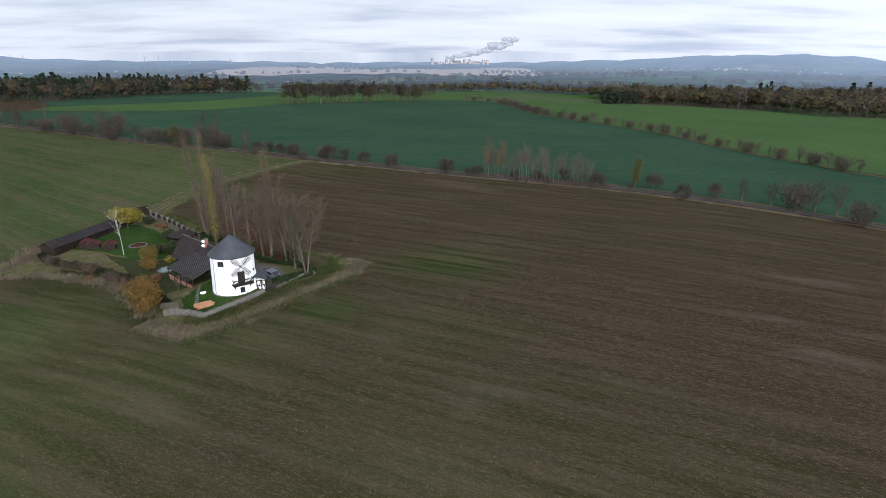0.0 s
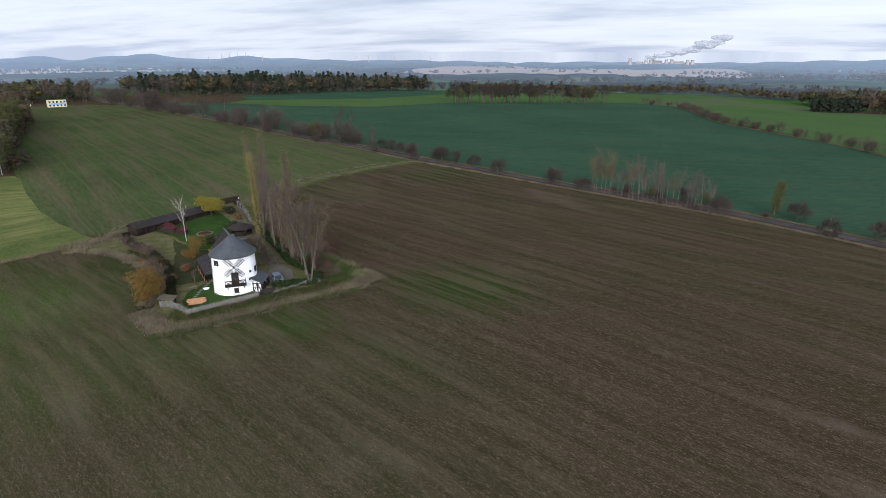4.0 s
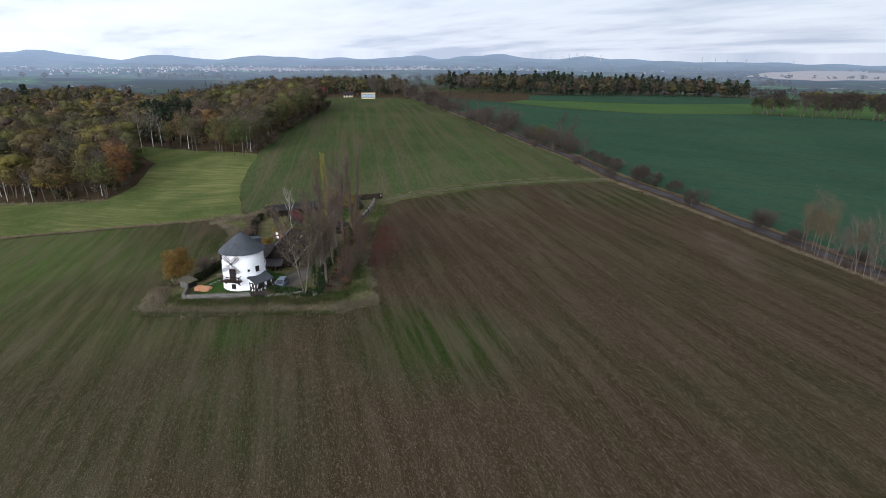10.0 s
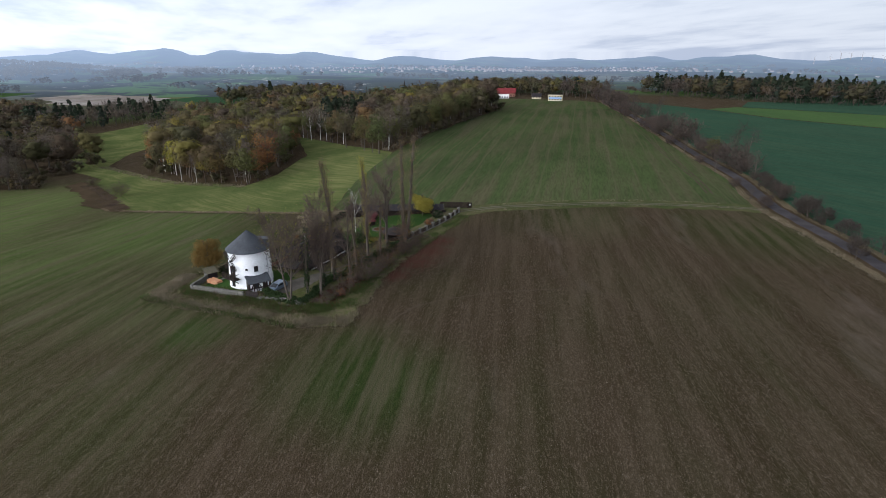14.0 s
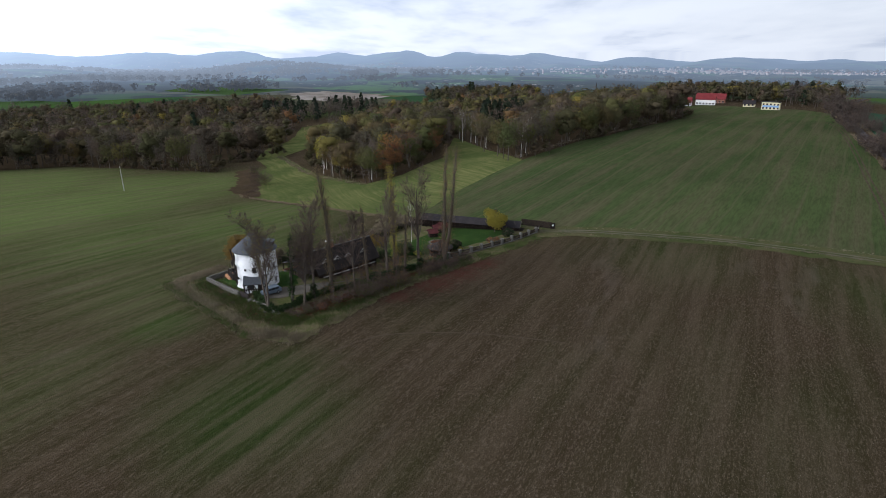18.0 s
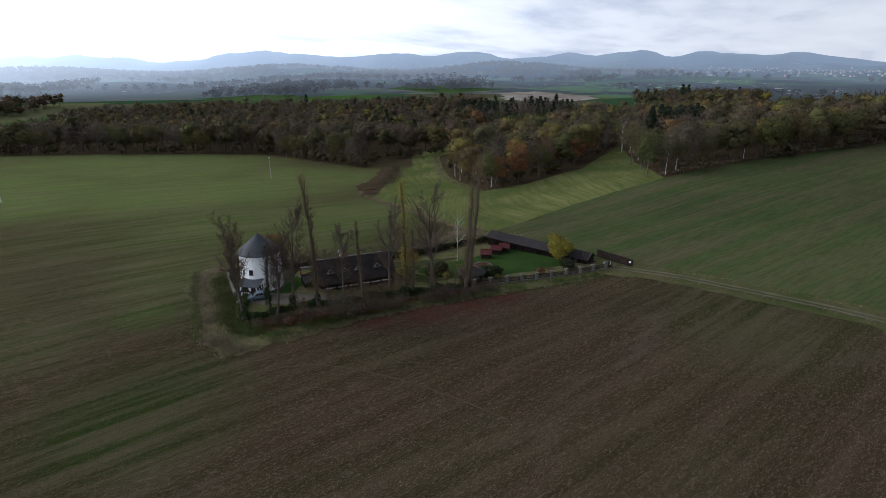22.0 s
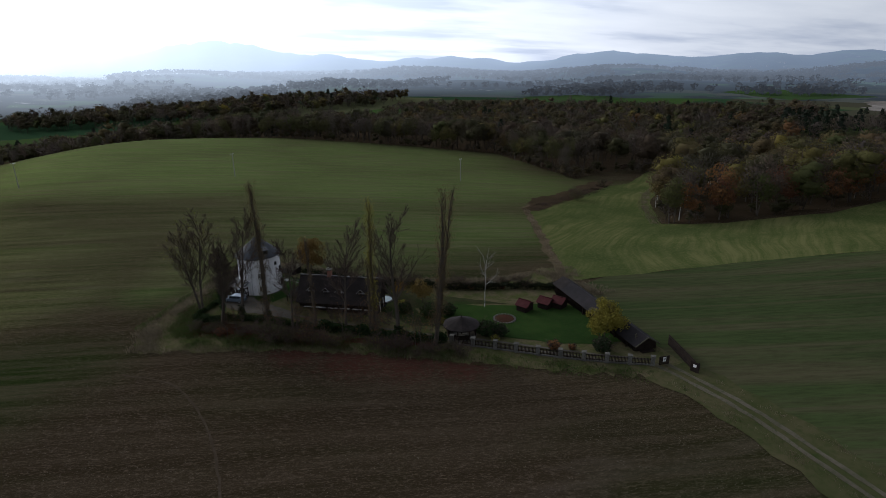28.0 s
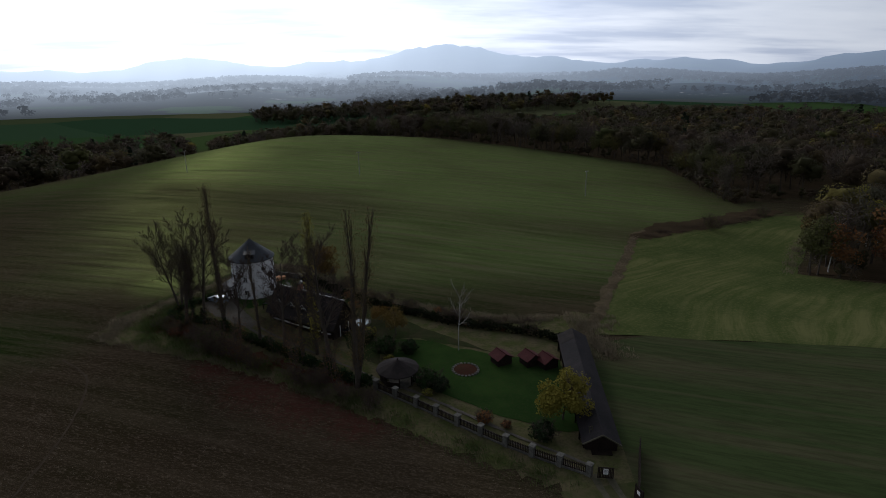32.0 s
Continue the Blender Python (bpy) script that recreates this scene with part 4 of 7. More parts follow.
        Form().beam(put(0.05, s * 0.8, 1.75), put(1.0, s * 0.8, 2.58), 0.14).make("bracket", M_DARKWOOD, balcony)
    Form().beam(put(1.13, -1.9, 3.70), put(1.13, 1.9, 3.70), 0.13).make("handrail", M_DARKWOOD, balcony)
    Form().beam(put(1.13, -1.9, 2.92), put(1.13, 1.9, 2.92), 0.10).make("bottom_rail", M_DARKWOOD, balcony)
    for s0, s1 in ((-1.8, -0.7), (-0.6, 0.6), (0.7, 1.8)):
        Form().beam(put(1.13, s0, 2.95), put(1.13, s1, 3.65), 0.09).beam(put(1.13, s0, 3.65), put(1.13, s1, 2.95), 0.085).make("cross_brace", M_DARKWOOD, balcony)
    # the four short sails
    hub_h = 6.1
    hub = Form().tube(put(-0.05, 0, hub_h), put(0.55, 0, hub_h), 0.2, 0.16, 10).make("hub", M_DARKWOOD, mill, "dark timber sail hub")
    for q in range(4):
        t = radians(45 + 90 * q - 4)
        along, across = Vector((0, math.cos(t), math.sin(t))), Vector((0, -math.sin(t), math.cos(t)))
        at = lambda u, w_: turn @ (Vector((radius(hub_h) + 0.42, 0, hub_h)) + along * u + across * w_)
        sail = Form().beam(at(0.1, 0), at(2.35, 0), 0.13, 0.1)
        blade = sail.make("sail", M_DARKWOOD, mill, "dark lattice windmill sail")
        for w_ in (-0.42, 0.42):
            Form().beam(at(0.62, w_), at(2.35, w_), 0.075).make("edge_lath", M_DARKWOOD, blade)
        for u in np.linspace(0.62, 2.33, 7):
            Form().beam(at(u, -0.45), at(u, 0.45), 0.065).make("cross_lath", M_DARKWOOD, blade)
    # half-timbered porch with a lean-to slate roof
    pa = radians(17)
    tp = Matrix.Rotation(pa, 4, "Z")
    pp = lambda out, side, h: tp @ Vector((out, side, h))
    porch = Form()
    porch.box(pp(5.75, 0, 1.1), (0.16, 4.1, 2.2), pa)
    for s in (-1.98, 1.98):
        porch.box(pp(4.75, s, 1.2), (2.0, 0.16, 2.4), pa)
    porch = porch.make("porch", M_WHITE, mill, "white half-timbered porch")
    for s in (-2.03, -1.2, -0.3, 0.65, 1.4, 2.03):
        Form().beam(pp(5.87, s, 0), pp(5.87, s, 2.2), 0.2).make("timber_post", M_DARKWOOD, porch)
    for h in (0.1, 1.15, 2.15):
        Form().beam(pp(5.88, -2.1, h), pp(5.88, 2.1, h), 0.19).make("timber_rail", M_DARKWOOD, porch)
    for s0, s1 in ((-2.0, -1.25), (-0.4, -1.15), (1.45, 2.0), (0.6, -0.25)):
        Form().beam(pp(5.89, s0, 0.15), pp(5.89, s1, 2.1), 0.16).make("timber_brace", M_DARKWOOD, porch)
    for s in (-2.08, 2.08):
        for o in (4.15, 5.0, 5.8):
            Form().beam(pp(o, s, 0.0), pp(o, s, 2.3), 0.18).make("side_post", M_DARKWOOD, porch)
        for h in (0.1, 1.15, 2.1):
            Form().beam(pp(4.0, s, h), pp(5.85, s, h), 0.17).make("side_rail", M_DARKWOOD, porch)
        Form().beam(pp(4.2, s, 0.15), pp(4.95, s, 2.1), 0.15).make("side_brace", M_DARKWOOD, porch)
        Form().beam(pp(5.75, s, 0.15), pp(5.05, s, 2.1), 0.15).make("side_brace", M_DARKWOOD, porch)
    Form().box(pp(5.85, 1.02, 1.0), (0.1, 0.62, 1.95), pa).make("porch_door", M_DARKWOOD, porch)
    Form().box(pp(5.85, -0.75, 1.65), (0.08, 0.7, 0.75), pa).make("porch_window", M_GLASS, porch)
    Form().slab([pp(3.7, -2.25, 3.3), pp(6.1, -2.25, 2.25), pp(6.1, 2.25, 2.25), pp(3.7, 2.25, 3.3)], 0.14).make("porch_roof", M_SLATE, porch, "slate lean-to roof")
    # roof hatch dormer
    da = radians(95)
    dp = Matrix.Rotation(da, 4, "Z")
    q = lambda out, side, h: dp @ Vector((out, side, h))
    dormer = Form().box(q(3.05, 0, 8.95), (1.5, 1.7, 1.0), da).make("roof_dormer", M_SLATE, mill, "dark roof dormer")
    Form().box(q(3.81, 0, 8.95), (0.06, 1.4, 0.75), da).make("dormer_pane", M_GLASS, dormer)
    Form().slab([q(1.6, -1.05, 9.75), q(4.1, -1.05, 9.42), q(4.1, 1.05, 9.42), q(1.6, 1.05, 9.75)], 0.1).make("dormer_roof", M_SLATE, dormer)
    # rainwater pipes
    for az in (-126, 55, -30 + 200):
        Form().tube(on_wall(az, 0.1, 0.08), on_wall(az, 7.7, 0.08), 0.06, 0.06, 6).make("downpipe", M_STEEL, mill, "grey rainwater pipe")
    return mill


windmill(*MILL)


# ---- buildings of the yard ----
M_WEATHERED = mottled("weathered_white", (0.40, 0.39, 0.37), (0.30, 0.29, 0.28), (0.18, 0.17, 0.16), 0.8, 6.0, 0.7, 0.1)

def gable_window(parent, put, u, out, h, wide=1.3):
    """A small white gabled roof dormer."""
    d = Form().prism([put(u - wide / 2, out, h), put(u + wide / 2, out, h), put(u + wide / 2, out, h + 1.0), put(u, out, h + 1.65), put(u - wide / 2, out, h + 1.0)], (0, 0, 0), tuple(put(0, -2.2, 0) - put(0, 0, 0)))
    d = d.make("dormer", M_DARKWOOD, parent, "small gabled dormer with a white window")
    for s in (-1, 1):
        Form().slab([put(u, out + 0.3, h + 1.78), put(u + s * (wide / 2 + 0.25), out + 0.3, h + 0.95), put(u + s * (wide / 2 + 0.25), out - 2.2, h + 0.95), put(u, out - 2.2, h + 1.78)], 0.09).make("dormer_roof", M_SHINGLE, d)
        Form().beam(put(u, out + 0.33, h + 1.74), put(u + s * (wide / 2 + 0.22), out + 0.33, h + 0.95), 0.09).make("barge_board", M_WEATHERED, d)
    frame_ = Form()
    for s in (-1, 1):
        frame_.beam(put(u + s * 0.42, out + 0.05, h + 0.05), put(u + s * 0.42, out + 0.05, h + 1.0), 0.1)
    for k in (0.07, 0.98):
        frame_.beam(put(u - 0.45, out + 0.05, h + k), put(u + 0.45, out + 0.05, h + k), 0.1)
    frame_.beam(put(u, out + 0.05, h + 0.1), put(u, out + 0.05, h + 0.95), 0.05)
    frame_.make("dormer_frame", M_WEATHERED, d)
    Form().beam(put(u - 0.4, out + 0.02, h + 0.52), put(u + 0.4, out + 0.02, h + 0.52), 0.8, 0.03).make("dormer_pane", M_GLASS, d)


def house():
    u = Vector((-0.765, 0.644, 0))
    v = Vector((0.644, 0.765, 0))
    origin = Vector((-45.6, 116.3, ground_at(-50, 120) - 0.2))
    put = lambda a, b, h: u * a + v * b + Vector((0, 0, h))
    home = thing("house", origin, "low dark timber house with a steep brown shingle roof and dormers", "house")
    L, D = 15.5, 5.4
    wall = Form()
    wall.prism([put(0, 0, 0), put(0, -D, 0), put(0, -D, 2.5), put(0, -D / 2, 6.0), put(0, 0, 2.5)], (0, 0, 0), u * L)
    wall.make("wall", M_DARKWOOD, home, "dark timber walls")
    for name, s in (("roof_front", 1), ("roof_back", -1)):
        e = 0.7 if s > 0 else -D - 0.7
        Form().slab([put(-0.5, e, 1.95), put(L + 0.5, e, 1.95), put(L + 0.5, -D / 2, 6.35), put(-0.5, -D / 2, 6.35)], 0.16).make(name, M_SHINGLE, home, "brown weathered shingle roof slope")
    Form().beam(put(-0.55, -D / 2, 6.4), put(L + 0.55, -D / 2, 6.4), 0.28, 0.16).make("ridge", M_METAL, home)
    for a in (2.2, 5.2, 8.0, 12.2):
        gable_window(home, put, a, -0.75, 3.0)
    # half-timbered strip below the eaves
    for a in (1.0, 3.4, 5.8, 8.2, 10.6, 13.0):
        p = Form().beam(put(a, 0.06, 1.0), put(a + 1.9, 0.06, 1.0), 0.75, 0.06)
        p.make("wall_panel", M_PAINT, home, "white plaster panel")
    for a in np.arange(0.2, 15.4, 1.15):
        Form().beam(put(a, 0.12, 0), put(a, 0.12, 2.2), 0.16).make("timber_post", M_DARKWOOD, home)
    Form().beam(put(0, 0.13, 1.45), put(L, 0.13, 1.45), 0.14).beam(put(0, 0.13, 0.55), put(L, 0.13, 0.55), 0.14).make("timber_rail", M_DARKWOOD, home)
    Form().beam(put(6.9, 0.1, 0.1), put(6.9, 0.1, 2.05), 0.95, 0.08).make("door", M_DARKWOOD, home)
    chimney = Form().box(put(5.4, -D / 2 - 0.2, 6.6), (0.75, 0.75, 1.9), math.atan2(u.y, u.x)).make("chimney", M_BRICK, home, "brick chimney")
    Form().box(put(5.4, -D / 2 - 0.2, 7.6), (0.95, 0.95, 0.14), math.atan2(u.y, u.x)).make("chimney_cap", M_STONE, chimney)
    Form().beam(put(15.52, -1.8, 1.0), put(15.52, -3.6, 1.0), 1.9, 0.06).make("gable_door", M_GLASS, home)
    for a, b in ((-1.6, 0), (-3.8, 0)):
        Form().beam(put(15.56, a, 0.05), put(15.56, a, 2.05), 0.12).make("door_post", M_PAINT, home)
    # terrace roof of ribbed metal on posts, round the corner towards the mill
    t = thing("terrace", origin, "open terrace with a ribbed grey metal roof on posts", "terrace")
    for c, ribs in (([put(8.2, -4.2, 4.5), put(-2.6, -4.2, 4.5), put(-2.6, -10.6, 2.6), put(8.2, -10.6, 2.6)], 22), ([put(-0.3, -1.0, 3.2), put(-0.3, -D - 0.15, 3.2), put(-3.0, -D - 0.15, 2.45), put(-3.0, -1.0, 2.45)], 9)):
        roof = Form().slab(c, 0.1).make("terrace_roof", M_METAL, t, "ribbed grey metal roof")
        for k in np.linspace(0.03, 0.97, ribs):
            Form().beam(c[0].lerp(c[1], k) + Vector((0, 0, 0.05)), c[3].lerp(c[2], k) + Vector((0, 0, 0.05)), 0.09).make("rib", M_TAR, roof)
        for k in np.linspace(0.02, 0.98, 5):
            p = c[3].lerp(c[2], k)
            Form().beam((p.x, p.y, 0), (p.x, p.y, p.z - 0.1), 0.17).make("post", M_DARKWOOD, t)
        Form().beam(c[3] - Vector((0, 0, 0.14)), c[2] - Vector((0, 0, 0.14)), 0.17).make("front_beam", M_DARKWOOD, t)
    Form().beam(put(-2.5, -10.5, 0.5), put(8.1, -10.5, 0.5), 0.14, 0.95).make("parapet", M_BRICK, t, "low brick parapet")
    Form().slab([put(8.2, -D, 0.12), put(-2.6, -D, 0.12), put(-2.6, -10.5, 0.12), put(8.2, -10.5, 0.12)], 0.2).make("floor_slab", M_STONE, t, "stone terrace floor")
    # satellite dishes on the chimney
    for dx, dz, r in ((-0.1, 7.3, 0.33), (0.1, 6.3, 0.36)):
        dish = thing("satellite_dish", origin + put(5.0 + dx, -D / 2 - 1.0, dz), "round white satellite dish on a chimney bracket", "satellite dish", radians(-62), "dishes on the chimney")
        tilt = Matrix.Rotation(radians(70), 3, "Y")
        f = Form().lathe([(0.02, 0.0), (r * 0.5, 0.05), (r * 0.85, 0.14), (r, 0.2), (r, 0.23), (r * 0.5, 0.09), (0.02, 0.04)], 20, close=False)
        f.v = [tuple(tilt @ Vector(p)) for p in f.v]
        f.make("reflector", M_PAINT, dish)
        Form().beam((0, 0, 0), (-0.6, 0, -0.15), 0.06).make("bracket", M_STEEL, dish)
        Form().beam((0.05, 0, -r * 0.8), (0.55, 0, 0.1), 0.04).make("feed_arm", M_STEEL, dish)


house()


def long_shed():
    a, b = Vector((-99.5, 133.2, 0)), Vector((-92.8, 161.2, 0))
    u = (b - a).normalized()
    v = Vector((u.y, -u.x, 0))
    o = Vector((a.x, a.y, ground_at(-96, 146) - 0.3))
    L, D = (b - a).length, 3.9
    put = lambda s, w_, h: u * s + v * w_ + Vector((0, 0, h))
    shed = thing("long_shed", o, "long low dark timber shed with a bitumen gable roof", "shed")
    Form().prism([put(0, 0, 0), put(0, D, 0), put(0, D, 2.2), put(0, D / 2, 3.25), put(0, 0, 2.2)], (0, 0, 0), u * L).make("wall", M_DARKWOOD, shed, "black stained board walls")
    for name, e in (("roof_front", D + 0.45), ("roof_back", -0.45)):
        Form().slab([put(-0.4, e, 2.02), put(L + 0.4, e, 2.02), put(L + 0.4, D / 2, 3.42), put(-0.4, D / 2, 3.42)], 0.12).make(name, M_TAR, shed, "dark bitumen roof slope")
    Form().slab([put(-0.42, D + 0.46, 2.05), put(3.2, D + 0.46, 2.05), put(3.2, D / 2, 3.46), put(-0.42, D / 2, 3.46)], 0.05).make("roof_patch", M_SHINGLE, shed, "newer shingle end of the roof")
    for s in np.arange(0.3, L, 0.42):
        Form().beam(put(s, D + 0.03, 0.05), put(s, D + 0.03, 2.0), 0.36, 0.05).make("board", M_DARKWOOD, shed)
    for s in np.arange(1.5, L, 3.6):
        Form().beam(put(s, D + 0.42, 0), put(s, D + 0.42, 2.05), 0.15).make("post", M_DARKWOOD, shed)
    for s in (-1, 1):
        Form().beam(put(L + 0.42, D / 2, 3.4), put(L + 0.42, D / 2 + s * 2.35, 2.0), 0.16).make("barge_board", M_TRACK, shed, "pale weathered barge board")
    Form().beam(put(L + 0.04, 0.7, 1.05), put(L + 0.04, 3.2, 1.05), 2.0, 0.08).make("gate_leaf", M_DARKWOOD, shed)
    # open lean-to bay and tall board fence up to the gate
    f = thing("board_fence", (0, 0, 0), "tall black stained board fence beside the gate", "fence")
    p0, p1 = Vector((-95.6, 161.5, 0)), Vector((-91.4, 169.6, 0))
    m = 26
    for i in range(m):
        p = p0.lerp(p1, i / (m - 1))
        z = ground_at(p.x, p.y)
        Form().box((p.x, p.y, z + 0.95), (0.05, 0.33, 2.0), math.atan2((p1 - p0).y, (p1 - p0).x) + math.pi / 2).make("board", M_DARKWOOD, f)
    for h in (0.5, 1.7):
        Form().beam(p0 + Vector((0.1, 0, ground_at(*p0.xy) + h)), p1 + Vector((0.1, 0, ground_at(*p1.xy) + h)), 0.1).make("rail", M_DARKWOOD, f)
    # ladder against the gable
    lad = thing("ladder", (-90.2, 160.0, ground_at(-90, 160)), "wooden ladder leaning on the shed gable", "ladder", radians(100))
    for s in (-0.22, 0.22):
        Form().beam((0, s, 0), (-0.9, s, 2.6), 0.07).make("stile", M_TRACK, lad)
    for k in np.linspace(0.1, 0.95, 8):
        Form().beam((-0.9 * k, -0.22, 2.6 * k), (-0.9 * k, 0.22, 2.6 * k), 0.05).make("rung", M_TRACK, lad)
    for x, y, turn in ((-84.3, 136.6, 0.35), (-88.9, 137.4, 0.35), (-91.4, 138.6, 0.35)):
        hut = thing("garden_hut", (x, y, ground_at(x, y) - 0.1), "small dark garden hut with a red shingle roof", "garden hut", turn, "red-roofed huts by the hedge")
        Form().prism([(-1.3, -1.1, 0), (1.3, -1.1, 0), (1.3, -1.1, 1.55), (0, -1.1, 2.15), (-1.3, -1.1, 1.55)], (0, 0, 0), (0, 2.2, 0)).make("wall", M_DARKWOOD, hut)
        for s in (-1, 1):
            Form().slab([(s * 1.6, -1.4, 1.45), (s * 1.6, 1.4, 1.45), (0, 1.4, 2.32), (0, -1.4, 2.32)], 0.1).make("roof_slope", M_REDROOF, hut)
        Form().box((0.2, 1.13, 0.75), (0.75, 0.06, 1.4)).make("door", M_DARKWOOD, hut)
        Form().beam((0, -1.42, 2.34), (0, 1.42, 2.34), 0.14).make("ridge", M_REDROOF, hut)


long_shed()


def gazebo(x, y):
    g = thing("gazebo", (x, y, ground_at(x, y)), "round dark garden gazebo with a shingled cone roof", "gazebo")
    Form().lathe([(3.15, 2.05), (3.3, 1.98), (3.25, 2.12), (1.7, 2.75), (0.1, 3.45)], 12).make("roof", M_SHINGLE, g, "dark shingle cone roof")
    for i in range(8):
        a = i * math.tau / 8
        Form().beam((2.6 * math.cos(a), 2.6 * math.sin(a), 0), (2.6 * math.cos(a), 2.6 * math.sin(a), 2.1), 0.16).make("post", M_DARKWOOD, g)
    for i in range(8):
        if i != 2:
            a, b = i * math.tau / 8, (i + 1) * math.tau / 8
            Form().beam((2.6 * math.cos(a), 2.6 * math.sin(a), 0.5), (2.6 * math.cos(b), 2.6 * math.sin(b), 0.5), 0.06, 0.9).make("parapet", M_DARKWOOD, g)
    Form().lathe([(2.75, -0.1), (2.75, 0.12)], 16).make("floor_disc", M_STONE, g)
    Form().lathe([(0.08, 3.3), (0.12, 3.6), (0.02, 3.8)], 8).make("finial", M_DARKWOOD, g)
    Form().lathe([(0.75, 0.72), (0.75, 0.78)], 14).lathe([(0.08, 0.1), (0.08, 0.72)], 8).make("table", M_DARKWOOD, g)


gazebo(-67.4, 140.2)


# ---- walls, fences and gate ----
def garden_fence():
    f = thing("garden_fence", (0, 0, 0), "black picket fence between stone pillars along the garden", "fence")
    line, _ = course([(-64.0, 142.6), (-69.4, 147.8), (-75.4, 154.0), (-81.4, 159.9), (-87.6, 165.0)], 0.5)
    total = len(line)
    spots = np.linspace(0, total - 1, 10).astype(int)
    for k in spots:
        x, y = line[k]
        z = ground_at(x, y)
        p = Form().box((x, y, z + 0.75), (0.62, 0.62, 1.7), 0.75).make("pillar", M_STONE, f, "grey stone pillar")
        Form().box((x, y, z + 1.65), (0.78, 0.78, 0.12), 0.75).make("coping", M_STONE, p)
    for a, b in zip(spots, spots[1:]):
        pa_, pb = line[a], line[b]
        za, zb = ground_at(*pa_), ground_at(*pb)
        n = 16
        for h in (0.42, 1.12):
            Form().beam((*pa_, za + h), (*pb, zb + h), 0.08).make("rail", M_DARKWOOD, f)
        Form().beam((*pa_, za + 0.1), (*pb, zb + 0.1), 0.3, 0.4).make("base_wall", M_STONE, f)
        for i in range(1, n):
            q = pa_ + (pb - pa_) * i / n
            z = za + (zb - za) * i / n
            Form().box((q[0], q[1], z + 0.78), (0.05, 0.11, 1.05), 0.77).make("picket", M_DARKWOOD, f)
    g = thing("gate", (-88.4, 165.6, ground_at(-88, 166)), "black gate standing open with a small white sign", "gate", radians(75))
    gf = Form()
    for y in (0, 1.7):
        gf.beam((0, y, 0.1), (0, y, 1.6), 0.1)
    for z in (0.2, 0.9, 1.55):
        gf.beam((0, 0, z), (0, 1.7, z), 0.08)
    gf.make("gate_frame", M_DARKWOOD, g)
    for y in np.linspace(0.15, 1.55, 9):
        Form().box((0, y, 0.85), (0.04, 0.13, 1.4)).make("board", M_DARKWOOD, g)
    s = Form().box((0.06, 0.85, 1.05), (0.03, 0.55, 0.75)).make("sign", M_PAINT, g, "small white notice")
    for z in (0.9, 1.05, 1.2):
        Form().box((0.08, 0.85, z), (0.01, 0.36, 0.05)).make("text_bar", M_DARKWOOD, s)
    n = thing("notice_board", (-91.2, 169.9, ground_at(-91, 170)), "black notice board with a white sheet at the gate", "notice board", radians(10))
    Form().box((0, 0, 0.9), (0.1, 1.4, 1.7)).make("panel", M_DARKWOOD, n)
    Form().box((0.07, 0, 1.15), (0.03, 0.5, 0.45)).make("sheet", M_PAINT, n)
    for y in (-0.6, 0.6):
        Form().beam((0, y, -0.2), (0, y, 1.9), 0.12).make("post", M_DARKWOOD, n)


garden_fence()


def stone_wall(name, line, high, label, size=0.42, step=0.55, seed=1):
    """A coursed wall with every stone its own piece."""
    rng = np.random.default_rng(seed)
    pts, d = course(line, 0.25)
    wall = thing(name, (0, 0, 0), label, "wall")
    zs = height(pts[:, 0], pts[:, 1])
    core = Form()
    for i in range(0, len(pts) - 2, 2):
        j = min(i + 2, len(pts) - 1)
        a, b = pts[i], pts[j]
        core.box(((a[0] + b[0]) / 2, (a[1] + b[1]) / 2, (zs[i] + zs[j]) / 2 + high / 2 - 0.1), (float(np.hypot(*(b - a))) + 0.05, 0.32, high - 0.05), math.atan2(*(b - a)[::-1]))
    core.make("mortar_core", M_STONE, wall)
    block = []
    for k in range(4):
        f = Form().box((0, 0, 0), (1, 1, 1))
        f.v = [tuple(np.array(p) * (1 + rng.uniform(-0.14, 0.1, 3))) for p in f.v]
        me = bpy.data.meshes.new("stone")
        me.from_pydata(f.v, [], f.f)
        me.materials.append(M_STONE)
        block.append(me)
    courses = max(1, int(high / 0.27))
    for c in range(courses):
        s = rng.uniform(0, 0.6)
        while s < len(pts) * 0.25 - 0.5:
            long_ = rng.uniform(0.32, 0.8)
            i = min(int((s + long_ / 2) / 0.25), len(pts) - 1)
            ob = new("stone", block[rng.integers(4)])
            ob.parent = wall
            ob.matrix_basis = Matrix.LocRotScale((pts[i][0], pts[i][1], zs[i] - 0.1 + (c + 0.5) * high / courses + rng.uniform(-0.03, 0.03)), Euler((0, rng.uniform(-0.04, 0.04), math.atan2(d[i][1], d[i][0]))), (long_ - 0.05, 0.42 + rng.uniform(-0.07, 0.12), high / courses - 0.02 + (rng.uniform(-0.05, 0.22) if c == courses - 1 else 0)))
            s += long_
    return wall


stone_wall("yard_wall", [(-49.2, 95.4), (-46.0, 94.3), (-43.4, 93.1), (-42.7, 93.0), (-42.2, 93.6), (-39.0, 97.8), (-35.0, 103.2)], 1.3, "rough grey field-stone wall round the mill yard", seed=2)
stone_wall("low_wall", [(-33.2, 106.6), (-30.8, 109.4), (-28.3, 112.4), (-28.0, 113.2)], 0.6, "low crumbling stone wall above the field", seed=4)


